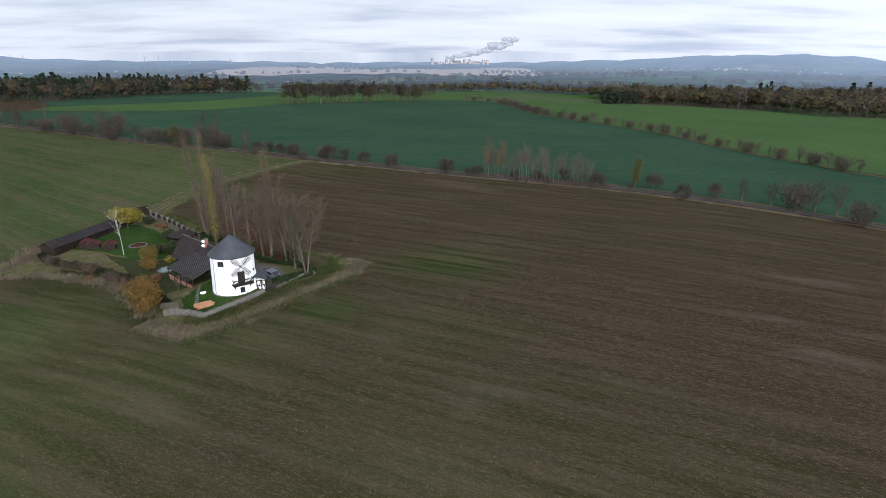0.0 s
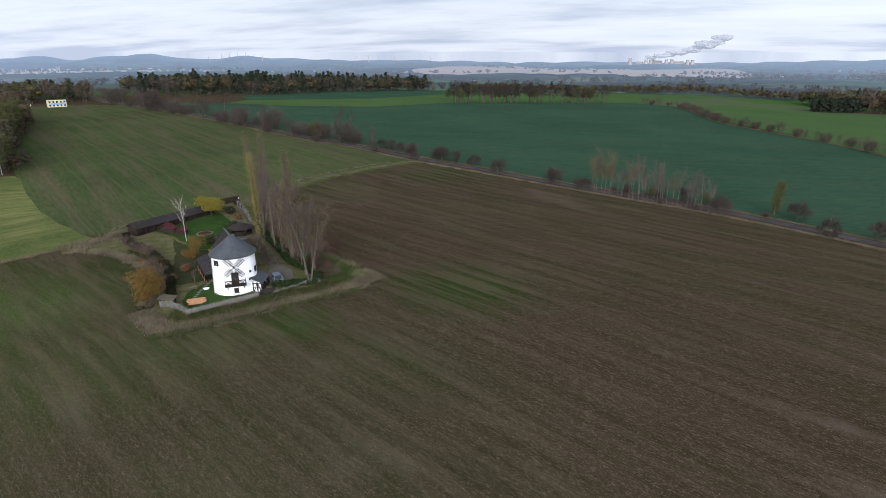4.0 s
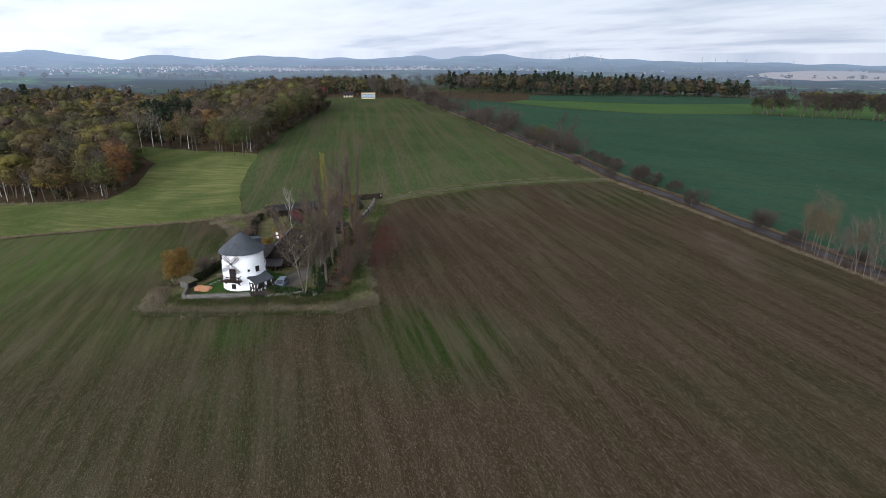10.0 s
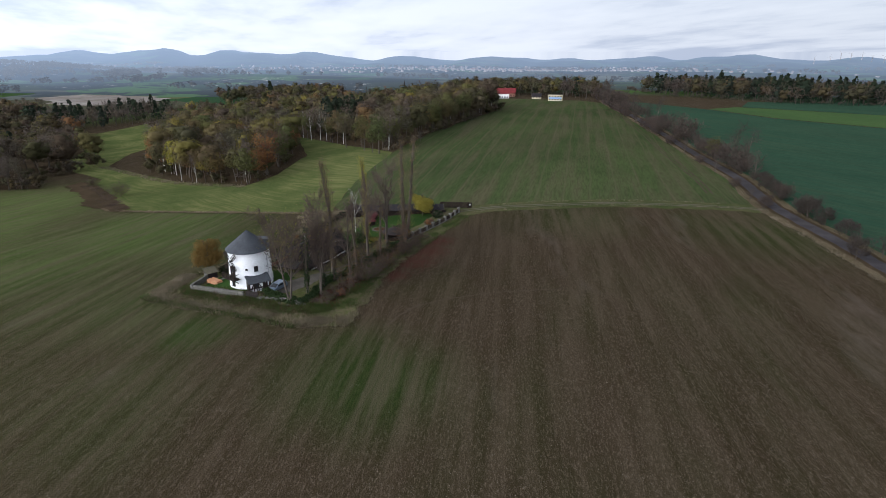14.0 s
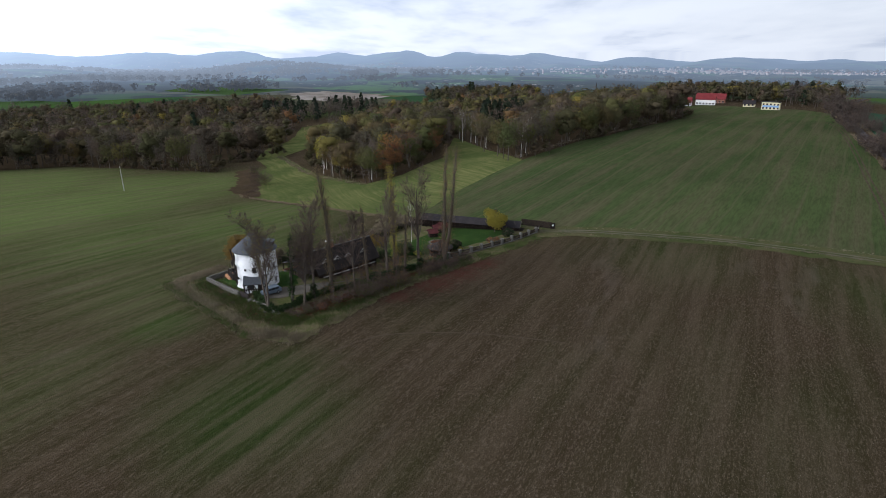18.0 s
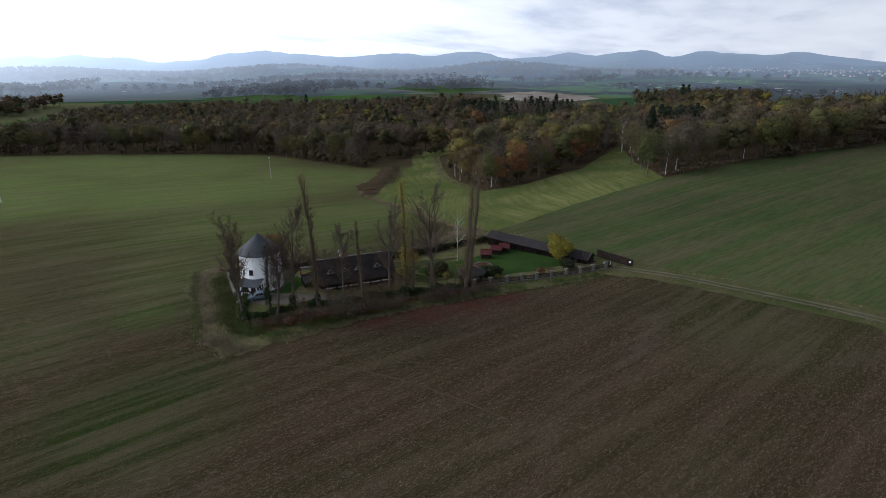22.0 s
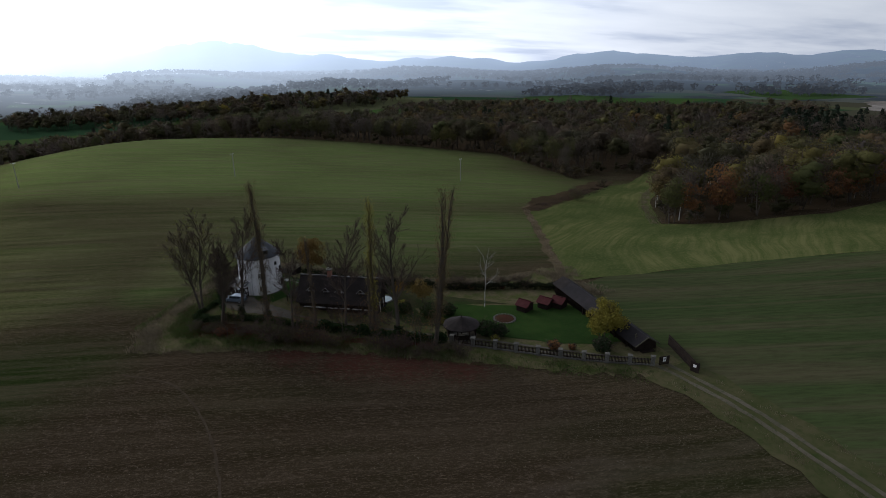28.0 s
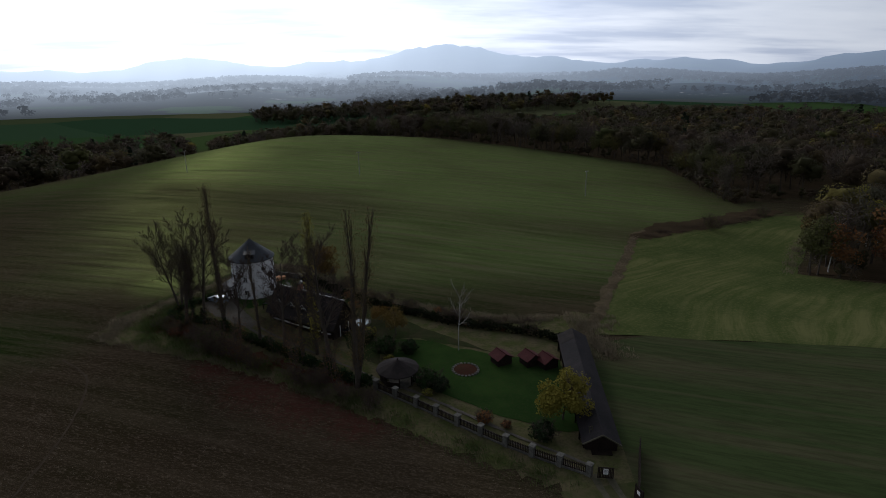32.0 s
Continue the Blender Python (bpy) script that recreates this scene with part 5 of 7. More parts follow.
def boulders():
    rng = np.random.default_rng(9)
    for x, y, s in ((-27.6, 113.4, 0.9), (-27.0, 114.2, 0.6), (-29.6, 109.7, 0.5), (-33.0, 106.3, 0.8), (-33.4, 105.7, 0.5), (-28.0, 111.2, 0.5)):
        bm = bmesh.new()
        bmesh.ops.create_icosphere(bm, subdivisions=2, radius=s * 0.7)
        for v in bm.verts:
            v.co *= 1 + 0.35 * noise.noise(v.co * 1.6 + Vector((x, y, 0)))
            v.co.z *= 0.75
        me = bpy.data.meshes.new("boulder")
        bm.to_mesh(me)
        bm.free()
        me.materials.append(M_STONE)
        ob = new("boulder", me)
        ob.matrix_basis = Matrix.Translation((x, y, ground_at(x, y) + 0.2 * s))
        tagged(ob, "pale grey boulder at the field edge", "boulder", "boulders by the low wall")


boulders()


def yard_things():
    # dark timber gate panel between wall and hedge
    p = thing("yard_gate", (-34.2, 104.7, ground_at(-34.2, 104.7) - 0.1), "dark weathered board gate in the yard wall", "gate", math.atan2(1.9, 1.2))
    for i in range(9):
        Form().box((-1.2 + i * 0.3, 0, 0.75), (0.27, 0.06, 1.5 + 0.05 * (i % 3))).make("board", M_SHINGLE, p)
    for z in (0.35, 1.2):
        Form().box((0, 0.06, z), (2.7, 0.07, 0.1)).make("rail", M_SHINGLE, p)
    # sawn boards on bearers
    rng = np.random.default_rng(3)
    pile = thing("board_pile", (-44.6, 97.2, ground_at(-44.6, 97.2) + 0.1), "stack of fresh orange sawn boards on the lawn", "timber stack", radians(40))
    for k in range(4):
        for j in range(5):
            Form().box((rng.uniform(-0.25, 0.25), -0.7 + j * 0.34, 0.2 + k * 0.16), (2.9 + rng.uniform(-0.4, 0.5), 0.3, 0.12), rng.uniform(-0.05, 0.05)).make("plank", M_LOG, pile)
    for xx in (-1, 1):
        Form().box((xx, 0, 0.06), (0.2, 1.8, 0.16)).make("bearer", M_DARKWOOD, pile)
    # tumbledown hutch by the orange tree
    h = thing("hutch", (-50.4, 96.0, ground_at(-50.4, 96.0)), "grey tumbledown board hutch beside the wall", "hutch", radians(25))
    Form().prism([(-1.2, -1, 0), (1.2, -1, 0), (1.2, -1, 1.4), (-1.2, -1, 1.75)], (0, 0, 0), (0, 2, 0)).make("wall", M_SHINGLE, h)
    Form().slab([(-1.5, -1.3, 1.85), (1.5, -1.3, 1.42), (1.5, 1.3, 1.42), (-1.5, 1.3, 1.85)], 0.08).make("roof", M_TRACK, h, "weathered grey board roof")
    for i in range(8):
        Form().box((-1.05 + i * 0.3, -1.03, 0.7), (0.26, 0.04, 1.35)).make("board", M_STONE, h)
    # garden bench, white tub and stepping path
    b = thing("garden_bench", (-50.2, 102.6, ground_at(-50.2, 102.6)), "pale wooden garden bench on the lawn", "bench", radians(60))
    Form().box((0, 0, 0.44), (1.6, 0.45, 0.06)).make("seat", M_TRACK, b)
    Form().box((0, 0.22, 0.75), (1.6, 0.06, 0.4)).make("backrest", M_TRACK, b)
    for xx in (-0.7, 0.7):
        for yy in (-0.18, 0.18):
            Form().box((xx, yy, 0.22), (0.08, 0.08, 0.44)).make("leg", M_TRACK, b)
    t = thing("white_tub", (-46.9, 102.6, ground_at(-46.9, 102.6) + 0.1), "white plastic tub lying on the lawn", "tub", 0.5)
    f = Form().lathe([(0.34, 0.0), (0.46, 0.3), (0.5, 0.32), (0.44, 0.28), (0.3, 0.06)], 18)
    f.v = [(px * 1.3, py * 0.8, pz) for px, py, pz in f.v]
    f.make("shell", M_PAINT, t)
    path, _ = course([(-46.6, 98.6), (-47.6, 101.4), (-48.6, 104.4), (-49.4, 107.4)], 0.85)
    steps = thing("stepping_path", (0, 0, 0), "pale stepping-stone path across the lawn", "path")
    for x, y in path:
        Form().box((x, y, ground_at(x, y) + 0.13), (0.55, 0.7, 0.1), rng.uniform(0, 3)).make("slab", M_STONE, steps)
    pond = thing("garden_pond", (-62.0, 119.4, ground_at(-62, 119.4) + 0.1), "small oval garden pond with a pale stone rim", "pond")
    f = Form().lathe([(1.5, 0.05), (1.75, 0.2), (1.95, 0.05)], 22, close=False)
    f.make("rim", M_STONE, pond)
    Form().lathe([(1.55, 0.0), (1.55, 0.1)], 22).make("water", M_WATER, pond)
    bed = thing("flower_bed", (-78.1, 138.4, ground_at(-78, 138) + 0.1), "round bare earth flower bed in the lawn", "flower bed")
    Form().lathe([(2.0, 0.0), (1.7, 0.14), (0.2, 0.2)], 20).make("soil_mound", M_LITTER, bed)
    for i in range(22):
        a = i * math.tau / 22
        Form().box((2.0 * math.cos(a), 2.0 * math.sin(a), 0.05), (0.4, 0.3, 0.25), a).make("edge_stone", M_STONE, bed)


yard_things()


def car(x, y, turn):
    c = thing("car", (x, y, ground_at(x, y) + 0.14), "silver-blue estate car parked on the gravel drive", "car", turn)
    L, W = 4.35, 1.72
    side = [(-2.15, 0.35), (2.12, 0.35), (2.17, 0.62), (2.05, 0.78), (1.15, 0.93), (0.35, 1.40), (-0.2, 1.46), (-1.75, 1.42), (-2.12, 0.95), (-2.17, 0.6)]
    f = Form()
    rings = []
    for yy, k in ((-W / 2, 0.0), (-W / 2 + 0.06, 1.0), (W / 2 - 0.06, 1.0), (W / 2, 0.0)):
        rings.append([(px * (1 if k else 0.985), yy * (0.87 if pz > 1.0 else 1.0), pz - (0 if k else 0.03)) for px, pz in side])
    n = len(side)
    f.add([p for r in rings for p in r], [tuple(range(n)), tuple(range(4 * n - 1, 3 * n - 1, -1))] + [(k * n + i, (k + 1) * n + i, (k + 1) * n + (i + 1) % n, k * n + (i + 1) % n) for k in range(3) for i in range(n)])
    f.make("body", M_CARBODY, c, "silver-blue metallic paint")
    Form().slab([(1.18, -0.7, 0.95), (1.18, 0.7, 0.95), (0.37, 0.62, 1.43), (0.37, -0.62, 1.43)], -0.03).make("windscreen", M_GLASS, c)
    Form().slab([(-1.8, -0.62, 1.42), (-1.8, 0.62, 1.42), (-2.13, 0.68, 1.0), (-2.13, -0.68, 1.0)], -0.03).make("rear_window", M_GLASS, c)
    for s in (-1, 1):
        for x0, x1, x2, x3 in ((-1.75, -0.95, -0.95, -1.6), (-0.85, 0.05, 0.05, -0.85), (0.15, 0.95, 0.4, 0.15)):
            Form().prism([(x0, s * 0.80, 0.98), (x1, s * 0.80, 0.98), (x2, s * 0.745, 1.36), (x3, s * 0.745, 1.36)], (0, 0, 0), (0, s * 0.035, 0)).make("side_window", M_GLASS, c)
        for wx in (-1.35, 1.32):
            wheel = Form().tube((wx, s * 0.70, 0.31), (wx, s * 0.885, 0.31), 0.31, 0.31, 18).make("wheel", M_RUBBER, c)
            Form().tube((wx, s * 0.86, 0.31), (wx, s * 0.90, 0.31), 0.2, 0.17, 12).make("rim", M_STEEL, wheel)
        Form().box((2.1, s * 0.6, 0.68), (0.12, 0.38, 0.15)).make("headlight", M_PAINT, c)
        Form().box((-2.14, s * 0.68, 0.85), (0.08, 0.2, 0.35)).make("tail_light", M_REDROOF, c)
        Form().box((0.75, s * 0.93, 0.98), (0.12, 0.2, 0.13)).make("mirror", M_CARBODY, c)
        Form().beam((-1.6, s * 0.62, 1.5), (0.2, s * 0.62, 1.5), 0.05).make("roof_rail", M_STEEL, c)
    Form().box((2.16, 0, 0.5), (0.06, 1.5, 0.16)).make("bumper", M_RUBBER, c)
    Form().box((2.19, 0, 0.48), (0.02, 0.5, 0.11)).make("number_plate", M_PAINT, c)


car(-35.0, 109.6, math.atan2(-0.66, 0.75))

# ---- trees ----
def tubes(segs, sides):
    """Tapered limbs as one mesh. segs: rows of start, end, both radii."""
    s = np.array(segs, float)
    a, b, ra, rb = s[:, :3], s[:, 3:6], s[:, 6], s[:, 7]
    d = b - a
    d /= np.linalg.norm(d, axis=1)[:, None] + 1e-9
    ref = np.where(np.abs(d[:, 2:3]) > 0.9, np.array([[1.0, 0, 0]]), np.array([[0, 0, 1.0]]))
    e1 = np.cross(d, ref)
    e1 /= np.linalg.norm(e1, axis=1)[:, None]
    e2 = np.cross(d, e1)
    k = np.arange(sides) * math.tau / sides
    ring = np.cos(k)[None, :, None] * e1[:, None, :] + np.sin(k)[None, :, None] * e2[:, None, :]
    v = np.concatenate([a[:, None] + ring * ra[:, None, None], b[:, None] + ring * rb[:, None, None]], 1).reshape(-1, 3)
    i = np.arange(sides)
    quad = np.stack([i, (i + 1) % sides, sides + (i + 1) % sides, sides + i], 1)
    f = (quad[None] + (np.arange(len(s)) * 2 * sides)[:, None, None]).reshape(-1, 4)
    return v, f


def ribbons(segs, rng):
    """Thin twigs: one narrow plate for each."""
    s = np.array(segs, float)
    a, b, ra, rb = s[:, :3], s[:, 3:6], s[:, 6:7], s[:, 7:8]
    e = np.cross(b - a, rng.standard_normal(a.shape))
    e /= np.linalg.norm(e, axis=1)[:, None] + 1e-9
    v = np.stack([a - e * ra, a + e * ra, b + e * rb, b - e * rb], 1).reshape(-1, 3)
    return v, np.arange(4 * len(s)).reshape(-1, 4)


def shell(points, outward, rng, size, jitter=0.55):
    """Leaf clumps that lie roughly along the surface of a crown."""
    n = len(points)
    d = outward / (np.linalg.norm(outward, axis=1)[:, None] + 1e-9) + rng.normal(0, jitter, (n, 3))
    d /= np.linalg.norm(d, axis=1)[:, None]
    e = np.cross(d, rng.standard_normal((n, 3)))
    e /= np.linalg.norm(e, axis=1)[:, None]
    g = np.cross(d, e)
    s = size * rng.uniform(0.6, 1.35, (n, 1))
    p = np.asarray(points, float)
    v = np.stack([p - e * s, p - g * s * 0.8 - d * s * 0.3, p + e * s, p + g * s * 0.8 - d * s * 0.3], 1).reshape(-1, 3)
    return v, np.arange(4 * n).reshape(-1, 4)


def lumpy(rng, n, centre, radii, lumps, lump_r, fill=0.6, core=None):
    """Points, and ways outward, over a crown made of rounded lumps."""
    c = rng.standard_normal((lumps, 3))
    c /= np.linalg.norm(c, axis=1)[:, None]
    c[:, 2] = np.maximum(c[:, 2], -0.8 + 0.3 * rng.random(lumps))
    c = c * np.array(radii) * rng.uniform(0.45, 0.95, (lumps, 1)) + np.array(centre)
    r = lump_r * rng.uniform(0.7, 1.25, lumps)
    i = rng.integers(lumps, size=n)
    q = rng.standard_normal((n, 3))
    q /= np.linalg.norm(q, axis=1)[:, None]
    p = c[i] + q * (r[i] * rng.uniform(fill, 1.08, n))[:, None] * np.array([1, 1, 0.85])
    if core is not None:
        core.extend(zip(c, r))
    return p, q + 0.35 * (p - np.array(centre)) / np.array(radii)


def blades(points, rng, size, flat=0.5, up=0.0, thin=1.0):
    """A small leaf clump (a four-sided plate) at each point."""
    n = len(points)
    d = rng.standard_normal((n, 3))
    d[:, 2] = d[:, 2] * flat + up
    d /= np.linalg.norm(d, axis=1)[:, None]
    e = np.cross(d, rng.standard_normal((n, 3)))
    e /= np.linalg.norm(e, axis=1)[:, None]
    s = size * rng.uniform(0.6, 1.4, (n, 1))
    p = np.asarray(points, float)
    bend = np.cross(d, e) * s * 0.25
    v = np.stack([p - d * s, p + e * s * thin * 0.85 + bend, p + d * s, p - e * s * thin * 0.85 + bend], 1).reshape(-1, 3)
    f = np.arange(4 * n).reshape(-1, 4)
    return v, f


def grow(rng, p, d, length, radius, level, out, tips, spec):
    """Limbs that wander, taper and fork. out: segments per level."""
    steps = spec["steps"][level]
    pts = [p]
    for i in range(steps):
        d = d + Vector(rng.standard_normal(3)) * spec["wander"][level] + Vector((0, 0, spec["up"][level]))
        d.normalize()
        q = pts[-1] + d * (length / steps)
        r0, r1 = radius * (1 - 0.8 * i / steps), radius * (1 - 0.8 * (i + 1) / steps)
        out[min(level, 2)].append((*pts[-1], *q, max(r0 * (0.8 if level else 1), 0.024), max(r1 * (0.8 if level else 1), 0.014)))
        pts.append(q)
        if level + 1 < len(spec["steps"]):
            if (i + 1) / steps > spec["bare"][level]:
                for _ in range(spec["forks"][level]):
                    a = rng.uniform(0, math.tau)
                    side = Vector((math.cos(a), math.sin(a), 0))
                    side = (side - d * side.dot(d)).normalized()
                    nd = (d * math.cos(spec["angle"][level]) + side * math.sin(spec["angle"][level])).normalized()
                    grow(rng, q, nd, length * spec["ratio"][level] * rng.uniform(0.6, 1.1) * (1 - spec["shorten"] * (i + 1) / steps), r1 * 0.6, level + 1, out, tips, spec)
        else:
            tips.append(q)
    if level + 1 == len(spec["steps"]):
        tips.append(pts[-1])


SPECS = {
    "spreading": dict(steps=(6, 4, 3, 2), wander=(0.05, 0.14, 0.2, 0.25), up=(0.05, 0.10, 0.08, 0.04), bare=(0.30, 0.2, 0.2, 0), forks=(3, 2, 2, 0), angle=(0.85, 0.75, 0.8, 0), ratio=(0.60, 0.5, 0.5, 0), shorten=0.45),
    "upright": dict(steps=(8, 5, 4, 3), wander=(0.04, 0.10, 0.15, 0.2), up=(0.06, 0.13, 0.10, 0.05), bare=(0.34, 0.15, 0.1, 0), forks=(3, 3, 3, 0), angle=(0.66, 0.58, 0.62, 0), ratio=(0.52, 0.50, 0.50, 0), shorten=0.45),
    "light": dict(steps=(6, 4, 3), wander=(0.04, 0.12, 0.2), up=(0.06, 0.14, 0.10), bare=(0.35, 0.1, 0), forks=(3, 3, 0), angle=(0.65, 0.65, 0), ratio=(0.48, 0.42, 0), shorten=0.4),
    "column": dict(steps=(18, 4, 3), wander=(0.015, 0.05, 0.10), up=(0.05, 0.40, 0.30), bare=(0.10, 0.1, 0), forks=(4, 2, 0), angle=(0.42, 0.36, 0), ratio=(0.118, 0.42, 0), shorten=0.15),
    "shrub": dict(steps=(3, 3, 2), wander=(0.1, 0.2, 0.25), up=(0.05, 0.12, 0.08), bare=(0.0, 0.0, 0), forks=(4, 3, 0), angle=(0.8, 0.7, 0), ratio=(0.8, 0.55, 0), shorten=0.2),
}


def tree_parts(kind, tall, trunk, seed, leaves=0, leaf_size=0.3, twig_sides=3, lean=0.0, stems=1, spread=0.7):
    rng = np.random.default_rng(seed)
    out, tips = ([], [], []), []
    for s in range(stems):
        a = rng.uniform(0, math.tau)
        d = Vector((math.cos(a) * (lean + 0.22 * (stems > 1)), math.sin(a) * (lean + 0.22 * (stems > 1)), 1)).normalized()
        grow(rng, Vector((0.25 * s, 0.1 * s, -0.2)), d, tall * {"column": 0.93, "upright": 0.92}.get(kind, 0.78) * rng.uniform(0.85, 1.0), trunk, 0, out, tips, SPECS[kind])
    wood = [tubes(o, n) for o, n in ((out[0], 7), (out[1], 4)) if o]
    twig = ribbons(out[2], rng) if out[2] else None
    leaf = None
    if leaves:
        t = np.array([tuple(x) for x in tips])
        pick = t[rng.integers(len(t), size=leaves)] + rng.standard_normal((leaves, 3)) * spread
        pick = pick[pick[:, 2] > tall * 0.12]
        leaf = blades(pick, rng, leaf_size)
    return join(wood), twig, leaf


def join(pieces):
    v, f, k = [], [], 0
    for pv, pf in pieces:
        v.append(pv)
        f.append(pf + k)
        k += len(pv)
    return np.concatenate(v), np.concatenate(f)


def quick_mesh(name, v, f, mat, tint=None, normals=None):
    """A mesh of four-sided faces from arrays."""
    me = bpy.data.meshes.new(name)
    me.vertices.add(len(v))
    me.vertices.foreach_set("co", np.asarray(v, np.float32).ravel())
    me.loops.add(f.size)
    me.loops.foreach_set("vertex_index", np.asarray(f, np.int32).ravel())
    me.polygons.add(len(f))
    me.polygons.foreach_set("loop_start", np.arange(0, f.size, 4, dtype=np.int32))
    me.update(calc_edges=True)
    me.materials.append(mat)
    if tint is not None:
        me.attributes.new("tint", "FLOAT", "POINT").data.foreach_set("value", np.asarray(tint, np.float32))
    if normals is not None:
        me.normals_split_custom_set_from_vertices(normals)
    return me


def make_tree(name, label, parts, bark, twig_mat, leaf_mat, at, category="tree", group="", turn=0.0, size=1.0):
    ob = thing(name, (at[0], at[1], ground_at(*at)), label, category, turn, group)
    ob.scale = (size, size, size)
    wood, twig, leaf = parts
    c = new("trunk", quick_mesh("trunk", *wood, bark))
    c.parent = ob
    if twig:
        c = new("branch_crown", quick_mesh("branch_crown", *twig, twig_mat))
        c.parent = ob
    if leaf:
        c = new("crown", quick_mesh("crown", *leaf, leaf_mat))
        c.parent = ob
    return ob


def again(ob, x, y, turn, size, label=""):
    """The same kind of tree once more, turned and scaled."""
    c = copy_thing(ob, Matrix.Translation((x, y, ground_at(x, y))) @ Matrix.Rotation(turn, 4, "Z"))
    c.scale = (size, size, size * (0.92 + 0.16 * ((x * 7.3 + y * 3.1) % 1)))
    if label:
        c["label"] = label
    return c


def dome_tree(name, label, tall, wide, seed, n, size, mat, at, bark=None, low=0.25, group="", lumps=16, scale=1.0):
    """A full-leaved tree: trunk, limbs and a rounded lumpy crown with gaps."""
    rng = np.random.default_rng(seed)
    wood_, twig, _ = tree_parts("light", tall * 1.05, tall * 0.022, seed)
    mid = tall * (low + (1 - low) * 0.45)
    p, out_ = lumpy(rng, n, (0, 0, mid), (wide / 2 * 0.8, wide / 2 * 0.8, tall * (1 - low) * 0.42), lumps, wide * 0.19)
    return make_tree(name, label, (wood_, twig, shell(p, out_, rng, size)), bark or M_BARK, M_TWIG, mat, at, group=group, size=scale)


# row of tall trees along the drive
DRIVE = "tall trees along the drive"
TALL = "tall columnar poplar, half bare with brown leaves"
make_tree("poplar", TALL, tree_parts("column", 27.5, 0.42, 11, 3600, 0.085, spread=0.5), M_BARK, M_TWIG, M_POPLAR, (-38.6, 121.0), group=DRIVE)
make_tree("poplar", "very tall twin-stemmed columnar poplar with brown leaves", tree_parts("column", 27.5, 0.40, 12, 5000, 0.085, stems=2, spread=0.6), M_BARK, M_TWIG, M_POPLAR, (-61.4, 141.6), group=DRIVE)
make_tree("poplar", "slim columnar poplar with withered golden leaves", tree_parts("column", 23.5, 0.32, 13, 2800, 0.085, spread=0.42), M_BARK, M_TWIG, M_YELLOW, (-54.9, 131.0), group=DRIVE)
make_tree("poplar", "thin topped poplar with a leaning bare crown", tree_parts("column", 18.5, 0.30, 14, 700, 0.085, lean=0.04, spread=0.3), M_BARK, M_TWIG, M_POPLAR, (-45.4, 127.0), group=DRIVE)
make_tree("poplar", "short lopped poplar trunk with few twigs", tree_parts("column", 14.5, 0.30, 15, 400, 0.085, spread=0.3), M_BARK, M_TWIG, M_POPLAR, (-52.9, 133.8), group=DRIVE)
make_tree("poplar", "lopped ivy-clad poplar trunk beside the mill", tree_parts("column", 14.5, 0.30, 16, 900, 0.10, spread=0.3), M_BARK, M_TWIG, M_HEDGE, (-31.9, 115.2), group=DRIVE)
make_tree("bare_tree", "bare many-stemmed broadleaf tree with few yellow leaves", tree_parts("upright", 17.0, 0.24, 21, 800, 0.085, stems=2), M_BARK, M_TWIG, M_YELLOW, (-28.9, 111.6), group=DRIVE)
make_tree("bare_tree", "bare broadleaf tree with an upswept crown by the drive", tree_parts("upright", 20.5, 0.32, 22, 350, 0.075), M_BARK, M_TWIG, M_POPLAR, (-34.6, 118.6), group=DRIVE)
make_tree("bare_tree", "thin bare tree with a crooked crown", tree_parts("upright", 15.5, 0.22, 23), M_BARK, M_TWIG, M_GOLD, (-41.8, 125.0), group=DRIVE)
make_tree("bare_tree", "bare broadleaf tree with rising limbs", tree_parts("upright", 19.0, 0.30, 24), M_BARK, M_TWIG, M_GOLD, (-49.7, 130.2), group=DRIVE)
make_tree("bare_tree", "large bare broadleaf tree with a fan-shaped crown", tree_parts("upright", 24.0, 0.42, 25), M_BARK, M_TWIG, M_GOLD, (-57.0, 136.4), group=DRIVE)
make_tree("bare_tree", "slender bare tree by the corner wall", tree_parts("upright", 15.0, 0.22, 26, 200, 0.07, stems=2), M_BARK, M_TWIG, M_GOLD, (-31.3, 117.6), group=DRIVE)

# garden trees
make_tree("birch", "bare white-stemmed birch on the lawn", tree_parts("light", 14.0, 0.09, 36), M_BIRCH, M_PALEBARK, None, (-78.2, 131.6))
dome_tree("yellow_tree", "round yellow-leaved tree on the garden lawn", 7.4, 8.4, 32, 5000, 0.17, M_YELLOW, (-88.6, 153.6), low=0.16, lumps=22)
dome_tree("orange_tree", "bushy orange-leaved tree beside the stone wall", 8.4, 8.0, 33, 5200, 0.15, M_ORANGE, (-54.6, 95.4), low=0.05, lumps=26)
dome_tree("fruit_tree", "small spreading fruit tree with thin orange leaves", 4.6, 6.4, 34, 1700, 0.13, M_ORANGE, (-68.2, 124.2), low=0.2, lumps=12)
again(bpy.data.objects["fruit_tree"], -65.4, 118.6, 2.0, 0.7)
bare_apple = make_tree("apple_tree", "small bare apple tree on the lawn", tree_parts("spreading", 4.6, 0.16, 35), M_BARK, M_TWIG, None, (-56.6, 101.2))
again(bare_apple, -53.8, 107.0, 1.3, 0.75)


